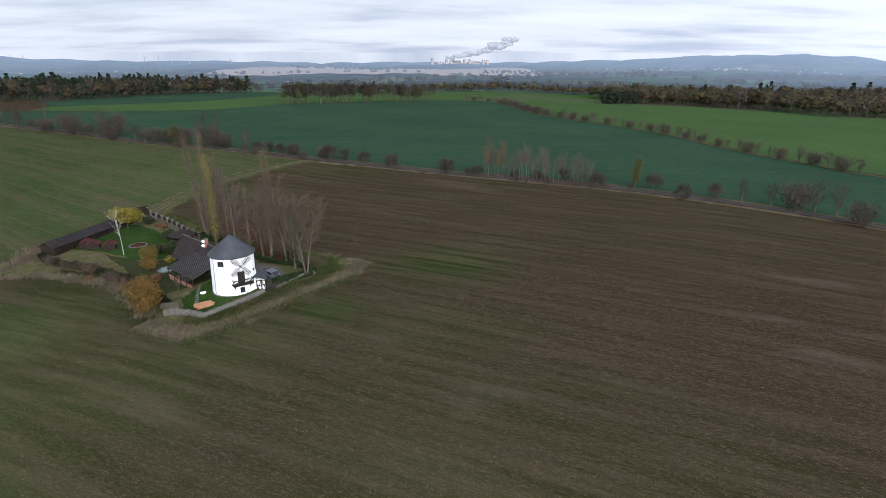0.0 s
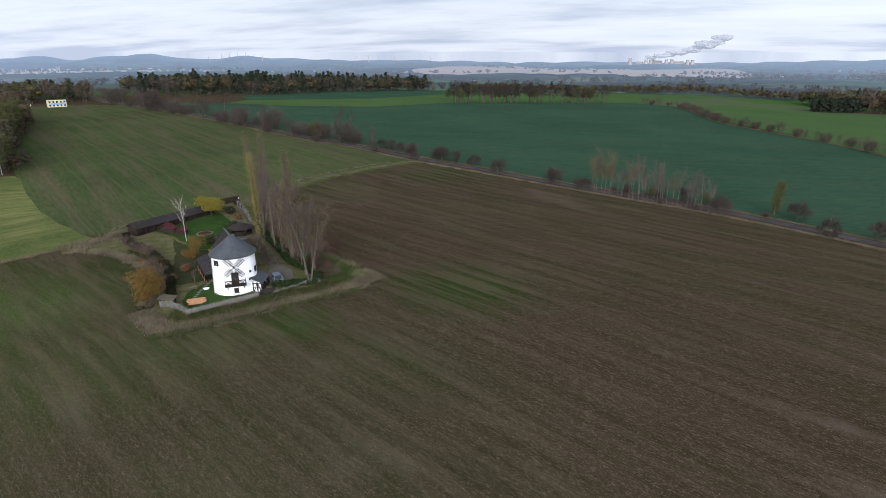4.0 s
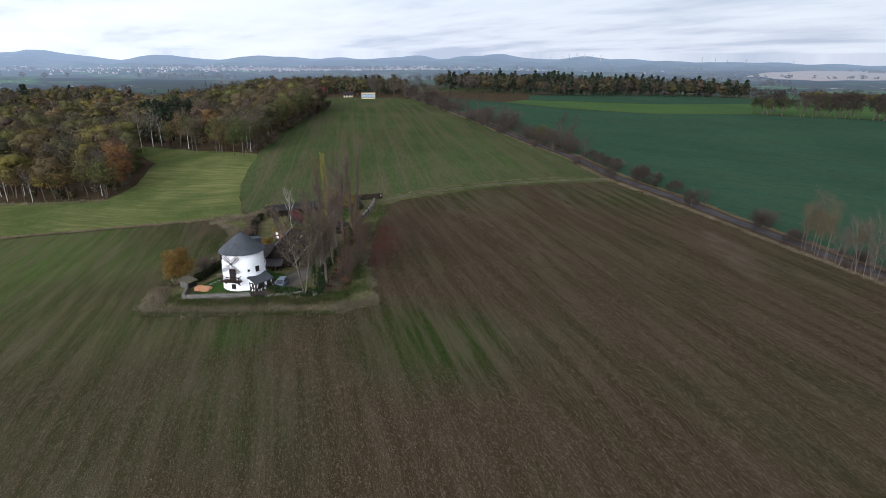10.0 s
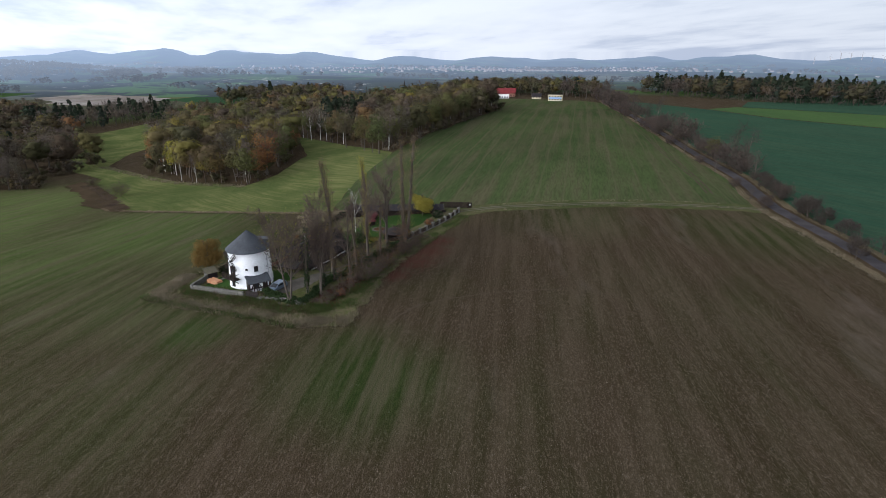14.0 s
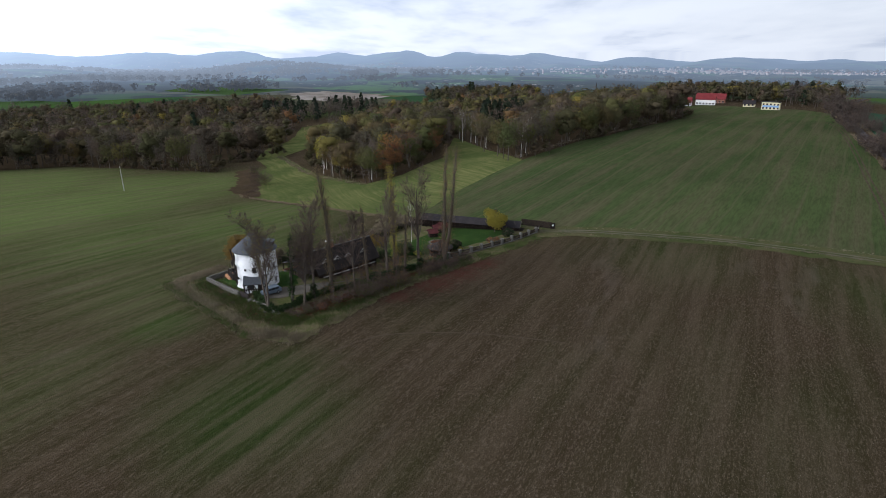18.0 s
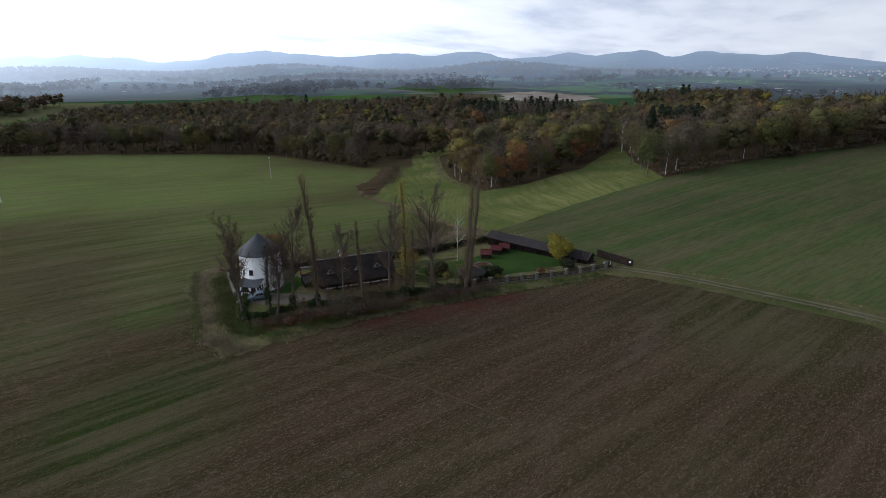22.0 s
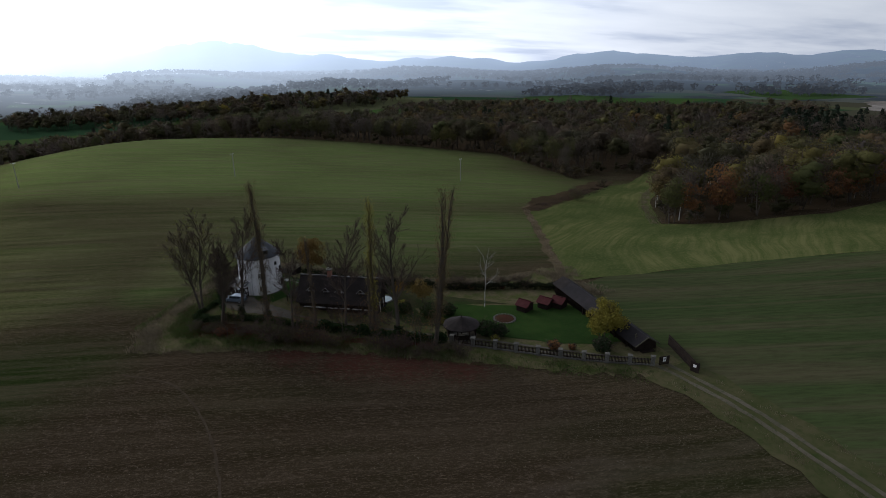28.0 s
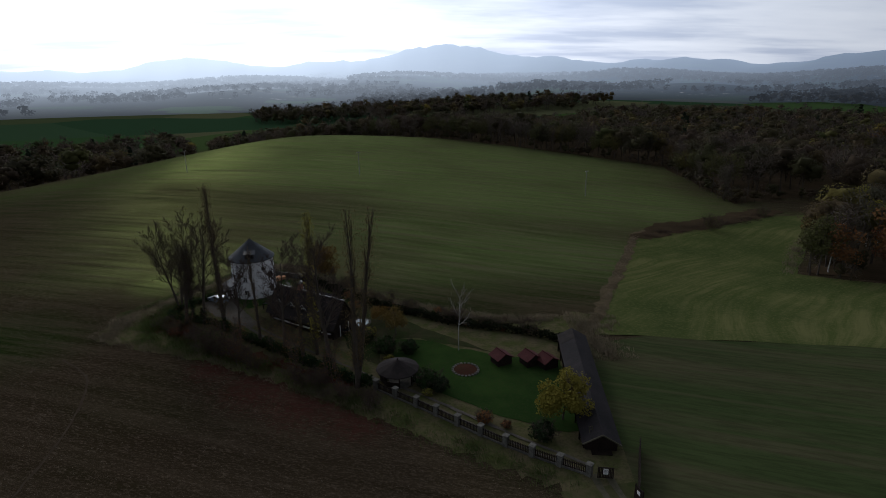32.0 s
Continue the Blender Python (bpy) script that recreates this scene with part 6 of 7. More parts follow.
def shrub(name, label, seed, tall, mat, n, size, at, flat=1.0, group="", wood=M_TWIG):
    """A dense low bush: short stems and a full crown of leaves."""
    rng = np.random.default_rng(seed)
    out, tips = ([], [], []), []
    for s in range(5):
        a = s * 1.26
        grow(rng, Vector((0, 0, -0.1)), Vector((math.cos(a) * 0.8, math.sin(a) * 0.8, 1)).normalized(), tall * 0.75, 0.04, 0, out, tips, SPECS["shrub"])
    stems = tubes(out[0] + out[1], 3)
    twig = ribbons(out[2], rng)
    leaf = None
    if n:
        q = rng.standard_normal((n, 3))
        q /= np.linalg.norm(q, axis=1)[:, None]
        q *= (0.55 + 0.45 * rng.random((n, 1)))
        lump = 1 + 0.25 * np.sin(q[:, 0:1] * 5 + seed) * np.cos(q[:, 1:2] * 4 + q[:, 2:3] * 3)
        q *= lump * np.array([tall * 0.62 * flat, tall * 0.62 * flat, tall * 0.5])
        q[:, 2] += tall * 0.5
        leaf = shell(q[q[:, 2] > 0], (q * np.array([1, 1, 1.3]) - np.array([0, 0, tall * 0.4]))[q[:, 2] > 0], rng, size)
    return make_tree(name, label, (stems, twig, leaf), wood, M_TWIG, mat, at, "shrub", group)


s_green = shrub("evergreen_shrub", "dark green rounded evergreen shrub in the garden", 41, 2.4, M_HEDGE, 900, 0.17, (-84.6, 157.2), 1.1)
again(s_green, -71.5, 142.4, 1.0, 1.15)
again(s_green, -73.2, 143.8, 2.4, 0.9)
again(s_green, -66.0, 131.5, 0.3, 1.2)
again(s_green, -62.8, 126.8, 2.2, 0.85)
again(s_green, -69.8, 131.6, 2.9, 0.95)
s_gold = shrub("golden_shrub", "low golden-leaved shrub on the lawn", 42, 1.6, M_GOLD, 500, 0.13, (-63.6, 124.6), 1.3)
again(s_gold, -66.4, 134.6, 1.4, 0.8)
again(s_gold, -71.3, 145.0, 2.0, 0.7)
s_rust = shrub("rust_shrub", "low rust-brown shrub by the fence", 43, 1.7, M_RUST, 450, 0.13, (-78.0, 152.6), 1.1)
again(s_rust, -80.6, 154.2, 1.5, 0.6)
again(s_rust, -61.0, 112.5, 2.5, 1.0)
again(s_rust, -59.6, 107.2, 0.5, 0.9)
again(s_rust, -30.2, 121.4, 0.5, 0.9)

# dark hedges
M_DARKHEDGE = foliage("dark_hedge_leaves", [(0.020, 0.022, 0.014), (0.030, 0.022, 0.018), (0.022, 0.028, 0.014)])
def hedge(name, line, high, wide, label, mat=M_HEDGE, per=26, size=0.17, seed=1):
    rng = np.random.default_rng(seed)
    pts, d = course(line, 0.5)
    n = len(pts) * per
    i = rng.integers(len(pts), size=n)
    off = rng.uniform(-1, 1, n)
    z = rng.random(n) ** 0.6
    wob = 0.85 + 0.25 * np.sin(i * 0.7) * np.cos(i * 0.23)
    x = pts[i, 0] - d[i, 1] * off * wide / 2 + rng.uniform(-0.3, 0.3, n)
    y = pts[i, 1] + d[i, 0] * off * wide / 2 + rng.uniform(-0.3, 0.3, n)
    p = np.stack([x, y, height(x, y) + z * high * wob], 1)
    return tagged(new(name, quick_mesh(name, *blades(p, rng, size), mat)), label, "hedge")


hedge("hedge", [(-34.3, 107.2), (-32.4, 108.4), (-28.0, 112.6), (-28.0, 114.2), (-31, 116.4), (-38.6, 120.6), (-45.6, 127)], 1.15, 1.1, "clipped dark green hedge along the drive", size=0.17, per=100, seed=3)
hedge("hedge", [(-46, 127.4), (-52, 132.8), (-58, 138.2), (-63, 142.0)], 1.9, 1.2, "dark overgrown hedge under the poplars", per=110, seed=4)
hedge("hedge", [(-51.8, 98.2), (-58.0, 104.8), (-66.2, 112.4), (-73.2, 117.0), (-81.0, 121.8), (-92, 126.4), (-98.0, 131.0)], 1.6, 1.5, "dark overgrown hedge along the western garden edge", M_DARKHEDGE, per=75, seed=5)
hedge("ivy", [(-31.9, 115.2), (-31.8, 115.3)], 5.0, 0.9, "dark ivy climbing a lopped trunk", per=160, seed=6)
hedge("ivy", [(-34.6, 118.6), (-34.5, 118.7)], 3.2, 1.0, "dark ivy round a tree foot", per=120, seed=7)
hedge("ivy", [(-38.6, 121.0), (-38.5, 121.1)], 2.6, 1.0, "dark ivy round a poplar foot", per=120, seed=8)
hedge("ivy", [(-57.0, 136.4), (-56.9, 136.5)], 2.4, 1.1, "dark ivy round a tree foot", per=120, seed=9)

# undergrowth between the drive and the field
UNDER = "bare undergrowth along the field edge"
bush_a = shrub("bare_bush", "tangled bare brown bush under the poplars", 51, 3.2, M_RUST, 40, 0.08, (-36.5, 126.0), group=UNDER)
bush_b = shrub("bare_bush", "bare grey bush with few withered leaves", 52, 3.4, M_GOLD, 90, 0.08, (-42.0, 130.6), group=UNDER)
bush_c = shrub("leafy_bush", "straggling green-yellow bush at the field edge", 53, 4.2, M_OLIVE, 520, 0.11, (-37.2, 128.0), group=UNDER)
rng_u = np.random.default_rng(77)
for i in range(24):
    k = rng_u.random()
    x, y = -31 - 32 * k + rng_u.normal(0, 1.0), 122.5 + 23 * k + rng_u.normal(0, 1.2)
    again((bush_a, bush_b)[i % 2], x, y, rng_u.uniform(0, 6.28), rng_u.uniform(0.35, 0.8))
for x, y, size in ((-43.5, 131.5, 0.55), (-48.6, 133.6, 0.5), (-33.0, 123.6, 0.35), (-55.5, 140.2, 0.5), (-26.5, 117.6, 0.45), (-62.8, 144.6, 0.4), (-45.8, 134.0, 0.4), (-51.0, 137.4, 0.45), (-39.6, 129.4, 0.6), (-58.6, 142.2, 0.4), (-30.4, 120.6, 0.4)):
    again(bush_c, x, y, rng_u.uniform(0, 6.28), size)
for i in range(22):
    k = i / 21
    x, y = -57 - 34 * k + rng_u.normal(0, 1.2), 102.2 + 24 * k + 2.5 * math.sin(3.1 * k) + rng_u.normal(0, 0.8)
    again((bush_b, bush_a, bush_b, s_rust)[i % 4], x - 1.0, y - 0.2, rng_u.uniform(0, 6.28), rng_u.uniform(0.5, 0.85))
for i in range(16):
    k = rng_u.random()
    x, y = (-40 + 15 * k + rng_u.normal(0, 0.8), 95.5 + 18 * k + rng_u.normal(0, 0.8)) if i % 2 else (-24 - 8 * k + rng_u.normal(0, 1.2), 115 + 5 * k + rng_u.normal(0, 1.2))
    again((bush_c, s_rust, bush_c, bush_b)[i % 4], x, y, rng_u.uniform(0, 6.28), rng_u.uniform(0.2, 0.36), "low bramble bush among the weeds below the wall")
for x, y, size in ((-46.6, 121.6, 0.6), (-49.2, 124.4, 0.8), (-52.0, 126.8, 0.6), (-54.4, 129.4, 0.9), (-57.6, 131.0, 0.7), (-44.4, 119.6, 0.5)):
    again(bush_b, x, y, rng_u.uniform(0, 6.28), size, "bare bush in front of the timber house")
sap = make_tree("sapling", "thin bare sapling in the undergrowth", tree_parts("light", 8.0, 0.06, 54, 160, 0.07), M_BARK, M_TWIG, M_RUST, (-37.5, 124.6), group=UNDER)
for i in range(22):
    k = (i + rng_u.random()) / 22
    again(sap, -31 - 31 * k + rng_u.normal(0, 1.4), 121.5 + 22.5 * k + rng_u.normal(0, 1.4), rng_u.uniform(0, 6.28), rng_u.uniform(0.55, 1.1))


# ---- grasses ----
def tufts(name, label, spots, rng, mat, size, per=5, spread=0.25, category="grass"):
    """Withered tufts: fans of narrow blades, too many to count."""
    spots = np.asarray(spots, float)
    spots = spots[rng.random(len(spots)) < 0.25 + 0.75 * smooth(-0.5, 0.6, np.sin(spots[:, 0] * 0.9) + np.cos(spots[:, 1] * 0.7 + spots[:, 0] * 0.23))]
    p = np.repeat(spots, per, 0)
    n = len(p)
    p[:, :2] += rng.normal(0, spread, (n, 2))
    base = np.stack([p[:, 0], p[:, 1], height(p[:, 0], p[:, 1]) + 0.02], 1)
    s = size * rng.uniform(0.55, 1.3, n) * np.repeat(rng.uniform(0.7, 1.2, n // per), per)
    a = rng.uniform(0, math.tau, n)
    lean = rng.uniform(0.1, 0.6, n) * s
    tip = base + np.stack([np.cos(a) * lean + 0.2 * s, np.sin(a) * lean, s], 1)
    side = np.stack([-np.sin(a), np.cos(a), 0 * a], 1) * (0.012 + 0.022 * s[:, None])
    mid = (base + tip) / 2 + np.stack([0 * a, 0 * a, 0.12 * s], 1)
    v = np.stack([base - side, base + side, mid + side * 0.7, tip], 1).reshape(-1, 3)
    ob = new(name, quick_mesh(name, v, np.arange(4 * n).reshape(-1, 4), mat))
    return tagged(ob, label, category, kind="stuff")


def along(line, n, wide, rng):
    pts, d = course(line, 0.5)
    i = rng.integers(len(pts), size=n)
    off = wide * 1.25 * (rng.random(n) + rng.random(n) - 1)
    return np.stack([pts[i, 0] - d[i, 1] * off, pts[i, 1] + d[i, 0] * off], 1)


rg = np.random.default_rng(123)
tufts("dry_grass", "tall pale dry grass along the mill's field edge", np.concatenate([
    along([(-42.5, 86), (-36, 92.6), (-29, 102), (-20.5, 113), (-18.5, 121)], 3600, 2.5, rg), along([(-43, 87), (-47.5, 89.5), (-53, 92.0)], 1500, 2.3, rg), along([(-18.2, 120.6), (-26, 124.8), (-38, 131), (-52, 140), (-66, 150)], 700, 1.3, rg)]), rg, M_STRAW, 0.50, 8, 0.34)
tufts("dry_grass", "dry brown grass beside the western hedge", np.concatenate([
    along([(-54, 94), (-60, 101.5), (-69, 109.8), (-79, 115.2), (-90, 119.5), (-103, 119)], 2200, 1.7, rg), along([(-108, 119), (-103, 128), (-103, 138)], 1600, 3.8, rg)]), rg, M_STRAW, 0.7, 6)
tufts("green_weeds", "green nettles and weeds round the yard", np.concatenate([
    along([(-45.5, 91.5), (-40, 94.2), (-34.5, 101), (-30, 106.8), (-25.5, 113.5), (-24, 119)], 5200, 2.6, rg), along([(-42, 84.2), (-35.5, 90.6), (-28, 100), (-18.2, 112.2)], 900, 0.6, rg), along([(-24, 121), (-30, 124.5), (-44, 133), (-60, 145), (-85, 167)], 3000, 2.3, rg), along([(-57, 98), (-72, 112), (-90, 121)], 350, 1.2, rg)]), rg, M_GRASS, 0.56, 6, 0.34)
tufts("dry_grass", "dry grass fringe along the farm track", along([(-86, 170), (-83.5, 195), (-76, 225), (-64, 257)], 500, 0.8, rg) , rg, M_STRAW, 0.4, 5)
tufts("dry_grass", "dry grass fringe along the farm track", along([(-92, 172), (-89.5, 195), (-82, 225), (-70, 254)], 350, 0.7, rg), rg, M_STRAW, 0.4, 5)
tufts("green_weeds", "green grass bank along the farm track", along([(-86.5, 171), (-84, 195), (-76.5, 225), (-65, 257)], 1500, 1.8, rg), rg, M_GRASS, 0.35, 5, 0.4)
tufts("dry_grass", "pale withered grass along the meadow edge", along([(-103, 124), (-110, 117), (-131, 82.5), (-148, 56)], 1100, 1.0, rg), rg, M_STRAW, 0.45, 5)
tufts("dry_grass", "pale withered grass at the road verge", along([(-272, 351), (-186, 317), (-112, 286), (-66, 258.5), (-21, 244), (48, 215.5), (85, 196.5), (122, 173.5)], 1500, 1.0, rg), rg, M_STRAW, 0.5, 5, 0.5)
tufts("dry_grass", "pale withered grass at the road verge", along([(-272, 362), (-186, 328), (-112, 297), (-64, 270), (-21, 255), (48, 226.5), (85, 208), (122, 185)], 700, 1.0, rg), rg, M_STRAW, 0.45, 5, 0.5)
tufts("dry_grass", "brown bracken and withered grass at the wood edge", np.concatenate([along([(-300, 251), (-237, 195), (-192, 163)], 900, 2.0, rg), along([(-270, 24), (-222, 51), (-195, 69), (-166, 99)], 900, 1.5, rg)]), rg, M_STRAW, 1.0, 5, 0.6)
tufts("bramble", "dark brown bramble thicket in a field corner", along([(-150, 57), (-168, 50), (-190, 43), (-210, 32)], 1500, 3.6, rg), rg, M_TWIG, 0.6, 6, 0.6, "bramble")
tufts("bramble", "brown withered weeds below the yard wall", along([(-46, 92), (-40.4, 93.6), (-34.5, 101), (-29, 107.5), (-24, 115)], 1700, 2.2, rg), rg, M_LITTER, 0.5, 6, 0.4, "weeds")
tufts("dry_grass", "scattered pale stalks among the weeds below the wall", along([(-46, 91.5), (-40, 94), (-34, 101.4), (-28.5, 108), (-23, 116)], 1300, 2.4, rg), rg, M_STRAW, 0.42, 6, 0.4)
tufts("bramble", "dark green bramble on the rough corner", along([(-25, 117), (-30, 122), (-36, 127)], 500, 2.0, rg), rg, M_GRASS, 0.6, 6, 0.4, "bramble")
tufts("bracken", "rust-red withered bracken at the rough corner", along([(-26, 117.5), (-29, 121), (-34, 124.5), (-41, 130), (-48, 135.5)], 700, 1.3, rg), rg, M_BRACKEN, 0.45, 6, 0.4, "bracken")
again(bush_c, -176, 52, 1.0, 1.3, "rounded olive-yellow bush in the bramble corner")
again(bush_c, -208, 34, 2.0, 0.9, "rounded olive-yellow bush in the bramble corner")
patch("bramble_ground", [(-214, 22), (-181, 37.5), (-163, 42), (-151, 52), (-145, 57), (-150, 61), (-163, 54), (-182, 48), (-205, 37), (-222, 28)], M_FLOOR, 0.2, 2.0, "brown bramble-covered corner between field and meadow", "ground", ragged=1.2)

tufts("bramble", "dark brown scrub and brambles under the roadside birches", np.concatenate([along([(14, 233.0), (30, 225.6), (48, 218), (60, 211.5)], 900, 1.3, rg), along([(10, 242), (30, 233.8), (48, 226), (66, 217)], 900, 1.4, rg)]), rg, M_TWIG, 0.8, 6, 0.6, "bramble")
tufts("green_weeds", "green grass along the road verge", along([(-112, 298), (-64, 271), (-21, 256), (48, 227.5), (85, 209), (122, 186)], 1500, 1.2, rg), rg, M_GRASS, 0.35, 5, 0.5)
tufts("dry_grass", "tall pale dry grass at the field side of the road", along([(-66, 257.5), (-21, 243), (10, 231), (48, 214.5), (85, 195.5), (122, 172.5)], 1600, 0.7, rg), rg, M_STRAW, 0.6, 6, 0.5)

# ---- trees along the road ----
ROADSIDE = "trees along the country road"
fruit_a = make_tree("roadside_tree", "small round bare fruit tree beside the road", tree_parts("spreading", 6.2, 0.2, 61, 420, 0.09, spread=0.9), M_BARK, M_DARKBUSH, M_DARKBUSH, (-21.5, 254.2), group=ROADSIDE)
fruit_b = make_tree("roadside_tree", "small bare crooked roadside tree", tree_parts("spreading", 6.6, 0.2, 62, 420, 0.09, spread=0.9), M_BARK, M_DARKBUSH, M_DARKBUSH, (-54.5, 270.5), group=ROADSIDE)
tall_c = make_tree("roadside_tree", "tall bare roadside tree with rising limbs", tree_parts("light", 18.0, 0.3, 63, 800, 0.14, spread=0.9), M_BARK, M_DARKBUSH, M_DARKBUSH, (-121, 306), group=ROADSIDE)
thick_d = shrub("roadside_bush", "dense dark brown roadside bush", 64, 5.0, M_DARKBUSH, 620, 0.19, (0.5, 248.5), 1.0, ROADSIDE)
gold_e = make_tree("roadside_tree", "yellowish roadside bush with thin leaves", tree_parts("spreading", 7.0, 0.18, 65, 900, 0.22), M_BARK, M_TWIG, M_OLIVE, (-153, 318), group=ROADSIDE)
slim_f = make_tree("roadside_birch", "slim bare birch with a pale stem beside the road", tree_parts("light", 16.0, 0.075, 66, 700, 0.10, spread=0.6), M_GREYSTEM, M_TWIG, M_BROWNWOOD, (33.8, 228.6), group=ROADSIDE)
slim_g = make_tree("roadside_birch", "slim bare birch with a pale forked stem beside the road", tree_parts("light", 15.5, 0.065, 67, 900, 0.10, stems=2, spread=0.6), M_GREYSTEM, M_TWIG, M_BROWNWOOD, (41.2, 226.4), group=ROADSIDE)
tan_h = make_tree("roadside_birch", "slim birch with thin tan leaves beside the road", tree_parts("light", 17.0, 0.075, 68, 1300, 0.11, spread=0.8), M_GREYSTEM, M_TWIG, M_TANLEAF, (18.6, 233.2), group=ROADSIDE)
round_k = dome_tree("roadside_tree", "dark round bare fruit tree beside the road", 6.4, 8.2, 69, 2100, 0.15, M_DARKBUSH, (80.5, 214.5), low=0.04, group=ROADSIDE, lumps=14)
round_l = dome_tree("roadside_tree", "dark spreading bare fruit tree beside the road", 6.8, 8.0, 70, 2000, 0.15, M_DARKBUSH, (1.8, 240.0), low=0.03, group=ROADSIDE, lumps=10)
make_tree("roadside_tree", "narrow yellow-green birch still in leaf beside the road", tree_parts("column", 11.0, 0.09, 71, 2300, 0.17, spread=0.75), M_PALEBARK, M_TWIG, M_OLIVE, (75.2, 219.6), group=ROADSIDE)
rr = np.random.default_rng(19)
road_pts, road_dir = course(ROAD, 1.0)


def beside(x, off):
    i = int(np.argmin(np.abs(road_pts[:, 0] - x)))
    return road_pts[i, 0] - road_dir[i, 1] * off, road_pts[i, 1] + road_dir[i, 0] * off


for x, kind, size, off in ((-103, fruit_b, 1.1, 5),
                           (-116, thick_d, 1.3, 5), (-125, thick_d, 1.5, 5), (-131, tall_c, 0.75, 6), (-141, thick_d, 1.1, 5), (-146, gold_e, 1.0, 5), (-160, thick_d, 1.0, 5), (-170, fruit_a, 1.0, 5),
                           (-188, thick_d, 1.7, 5), (-197, fruit_b, 1.4, 5), (-207, thick_d, 1.3, -5), (-222, thick_d, 1.4, 5), (-240, tall_c, 0.7, 5), (-252, fruit_b, 1.3, -5), (-266, fruit_a, 1.4, 5),
                           (-290, thick_d, 1.5, -5), (-305, fruit_b, 1.5, 5), (-325, thick_d, 1.8, -5), (-345, tall_c, 0.8, -5), (-360, thick_d, 1.9, 5), (-380, fruit_a, 1.6, -5), (-400, thick_d, 2.0, -5),
                           (103, fruit_b, 1.0, 5), (110, fruit_a, 1.1, 5), (116, thick_d, 1.2, 5), (121, fruit_b, 1.1, 5),
                           (126, fruit_a, 1.2, 5), (131, thick_d, 1.1, -5), (140, tall_c, 0.5, 5), (148, thick_d, 1.3, 5)):
    again(kind, *beside(x, off), rr.uniform(0, 6.28), size * rr.uniform(1.3, 1.65))
for x, kind, size, off in ((-63, round_k, 0.75, -3.8), (-75, round_l, 0.85, 5.5), (-82, round_k, 0.9, 5.5), (-89, round_l, 0.9, 5.5), (-97, round_k, 0.9, 6), (-54.5, round_k, 1.12, 5), (-46.5, round_l, 0.9, 5.5), (-38, round_k, 0.9, 5.5), (-21.5, round_l, 1.0, -3.5), (14.5, round_k, 0.8, -2.5), (46.5, round_l, 0.85, 4.5), (60, round_k, 1.1, -4),
                           (38, round_l, 0.6, 4), (87, round_l, 0.95, -5), (95, round_k, 0.9, 5), (28, thick_d, 0.7, 4.5), (53, gold_e, 0.7, 4.5), (37, gold_e, 0.6, 4), (9, thick_d, 0.5, 5), (70, thick_d, 0.45, 5)):
    again(kind, *beside(x, off), rr.uniform(0, 6.28), size)
for i in range(24):
    x = 18.5 + 38 * i / 23 + rr.uniform(-0.5, 0.5)
    kind = tan_h if i < 6 or i in (8, 17) else (slim_f, slim_g)[i % 2]
    again(kind, *beside(x, -4.6 + rr.uniform(-0.9, 1.2) - 0.03 * (x - 18)), rr.uniform(0, 6.28), rr.uniform(0.66, 1.0))
for i in range(11):
    again(thick_d, *beside(20 + i * 3.7 + rr.uniform(-1, 1), 4.6 if i % 3 else -4.4), rr.uniform(0, 6.28), rr.uniform(0.25, 0.55))
for i in range(44):
    again((thick_d, fruit_a, thick_d, fruit_b)[i % 4], *beside(-60 - 7.6 * i + rr.uniform(-3, 3), (5.5, -5.5, 6.5)[i % 3]), rr.uniform(0, 6.28), rr.uniform(0.6, 1.25) * (1 + 0.012 * i))
ROW2 = "trees along the far field boundary"
ROW_LINE = [(28, 829), (73, 795), (88, 690), (96, 597), (120, 530), (147, 476), (169, 413), (177, 354), (199, 300), (215, 273), (330, 155)]
ribbon("row_verge", ROW_LINE, 5.0, M_MARGIN, 0.22, "withered brown grass strip between two crop fields", "grass", 6.0, 0.9)
row_pts, _ = course(ROW_LINE, 1.0)
for i, s in enumerate(np.cumsum(rr.uniform(4, 11, 90))):
    if s < len(row_pts):
        p = row_pts[int(s)]
        c = again((fruit_a, fruit_b, thick_d)[i % 3], p[0] + rr.normal(0, 1.5), p[1] + rr.normal(0, 1.5), rr.uniform(0, 6.28), rr.uniform(0.9, 1.5))
        c["group"] = ROW2


# ---- woods ----
def in_poly(poly, x, y):
    ok, n = np.zeros(len(x), bool), len(poly)
    for i in range(n):
        (x0, y0), (x1, y1) = poly[i], poly[(i + 1) % n]
        cut = ((y0 > y) != (y1 > y)) & (x < (x1 - x0) * (y - y0) / (y1 - y0 + 1e-12) + x0)
        ok ^= cut
    return ok


def scatter(poly, gap, rng):
    """Tree spots in a plot, roughly gap metres apart."""
    xs, ys = [p[0] for p in poly], [p[1] for p in poly]
    gx_, gy_ = np.meshgrid(np.arange(min(xs), max(xs), gap), np.arange(min(ys), max(ys), gap))
    x = gx_.ravel() + rng.uniform(-0.42, 0.42, gx_.size) * gap
    y = gy_.ravel() + rng.uniform(-0.42, 0.42, gx_.size) * gap
    k = in_poly(poly, x, y)
    return np.stack([x[k], y[k]], 1)


CUBE = np.array([(-1, -1, -1), (1, -1, -1), (1, 1, -1), (-1, 1, -1), (-1, -1, 1), (1, -1, 1), (1, 1, 1), (-1, 1, 1)], float)
SIDES = np.array([(0, 3, 2, 1), (4, 5, 6, 7), (0, 1, 5, 4), (1, 2, 6, 5), (2, 3, 7, 6), (3, 0, 4, 7)])


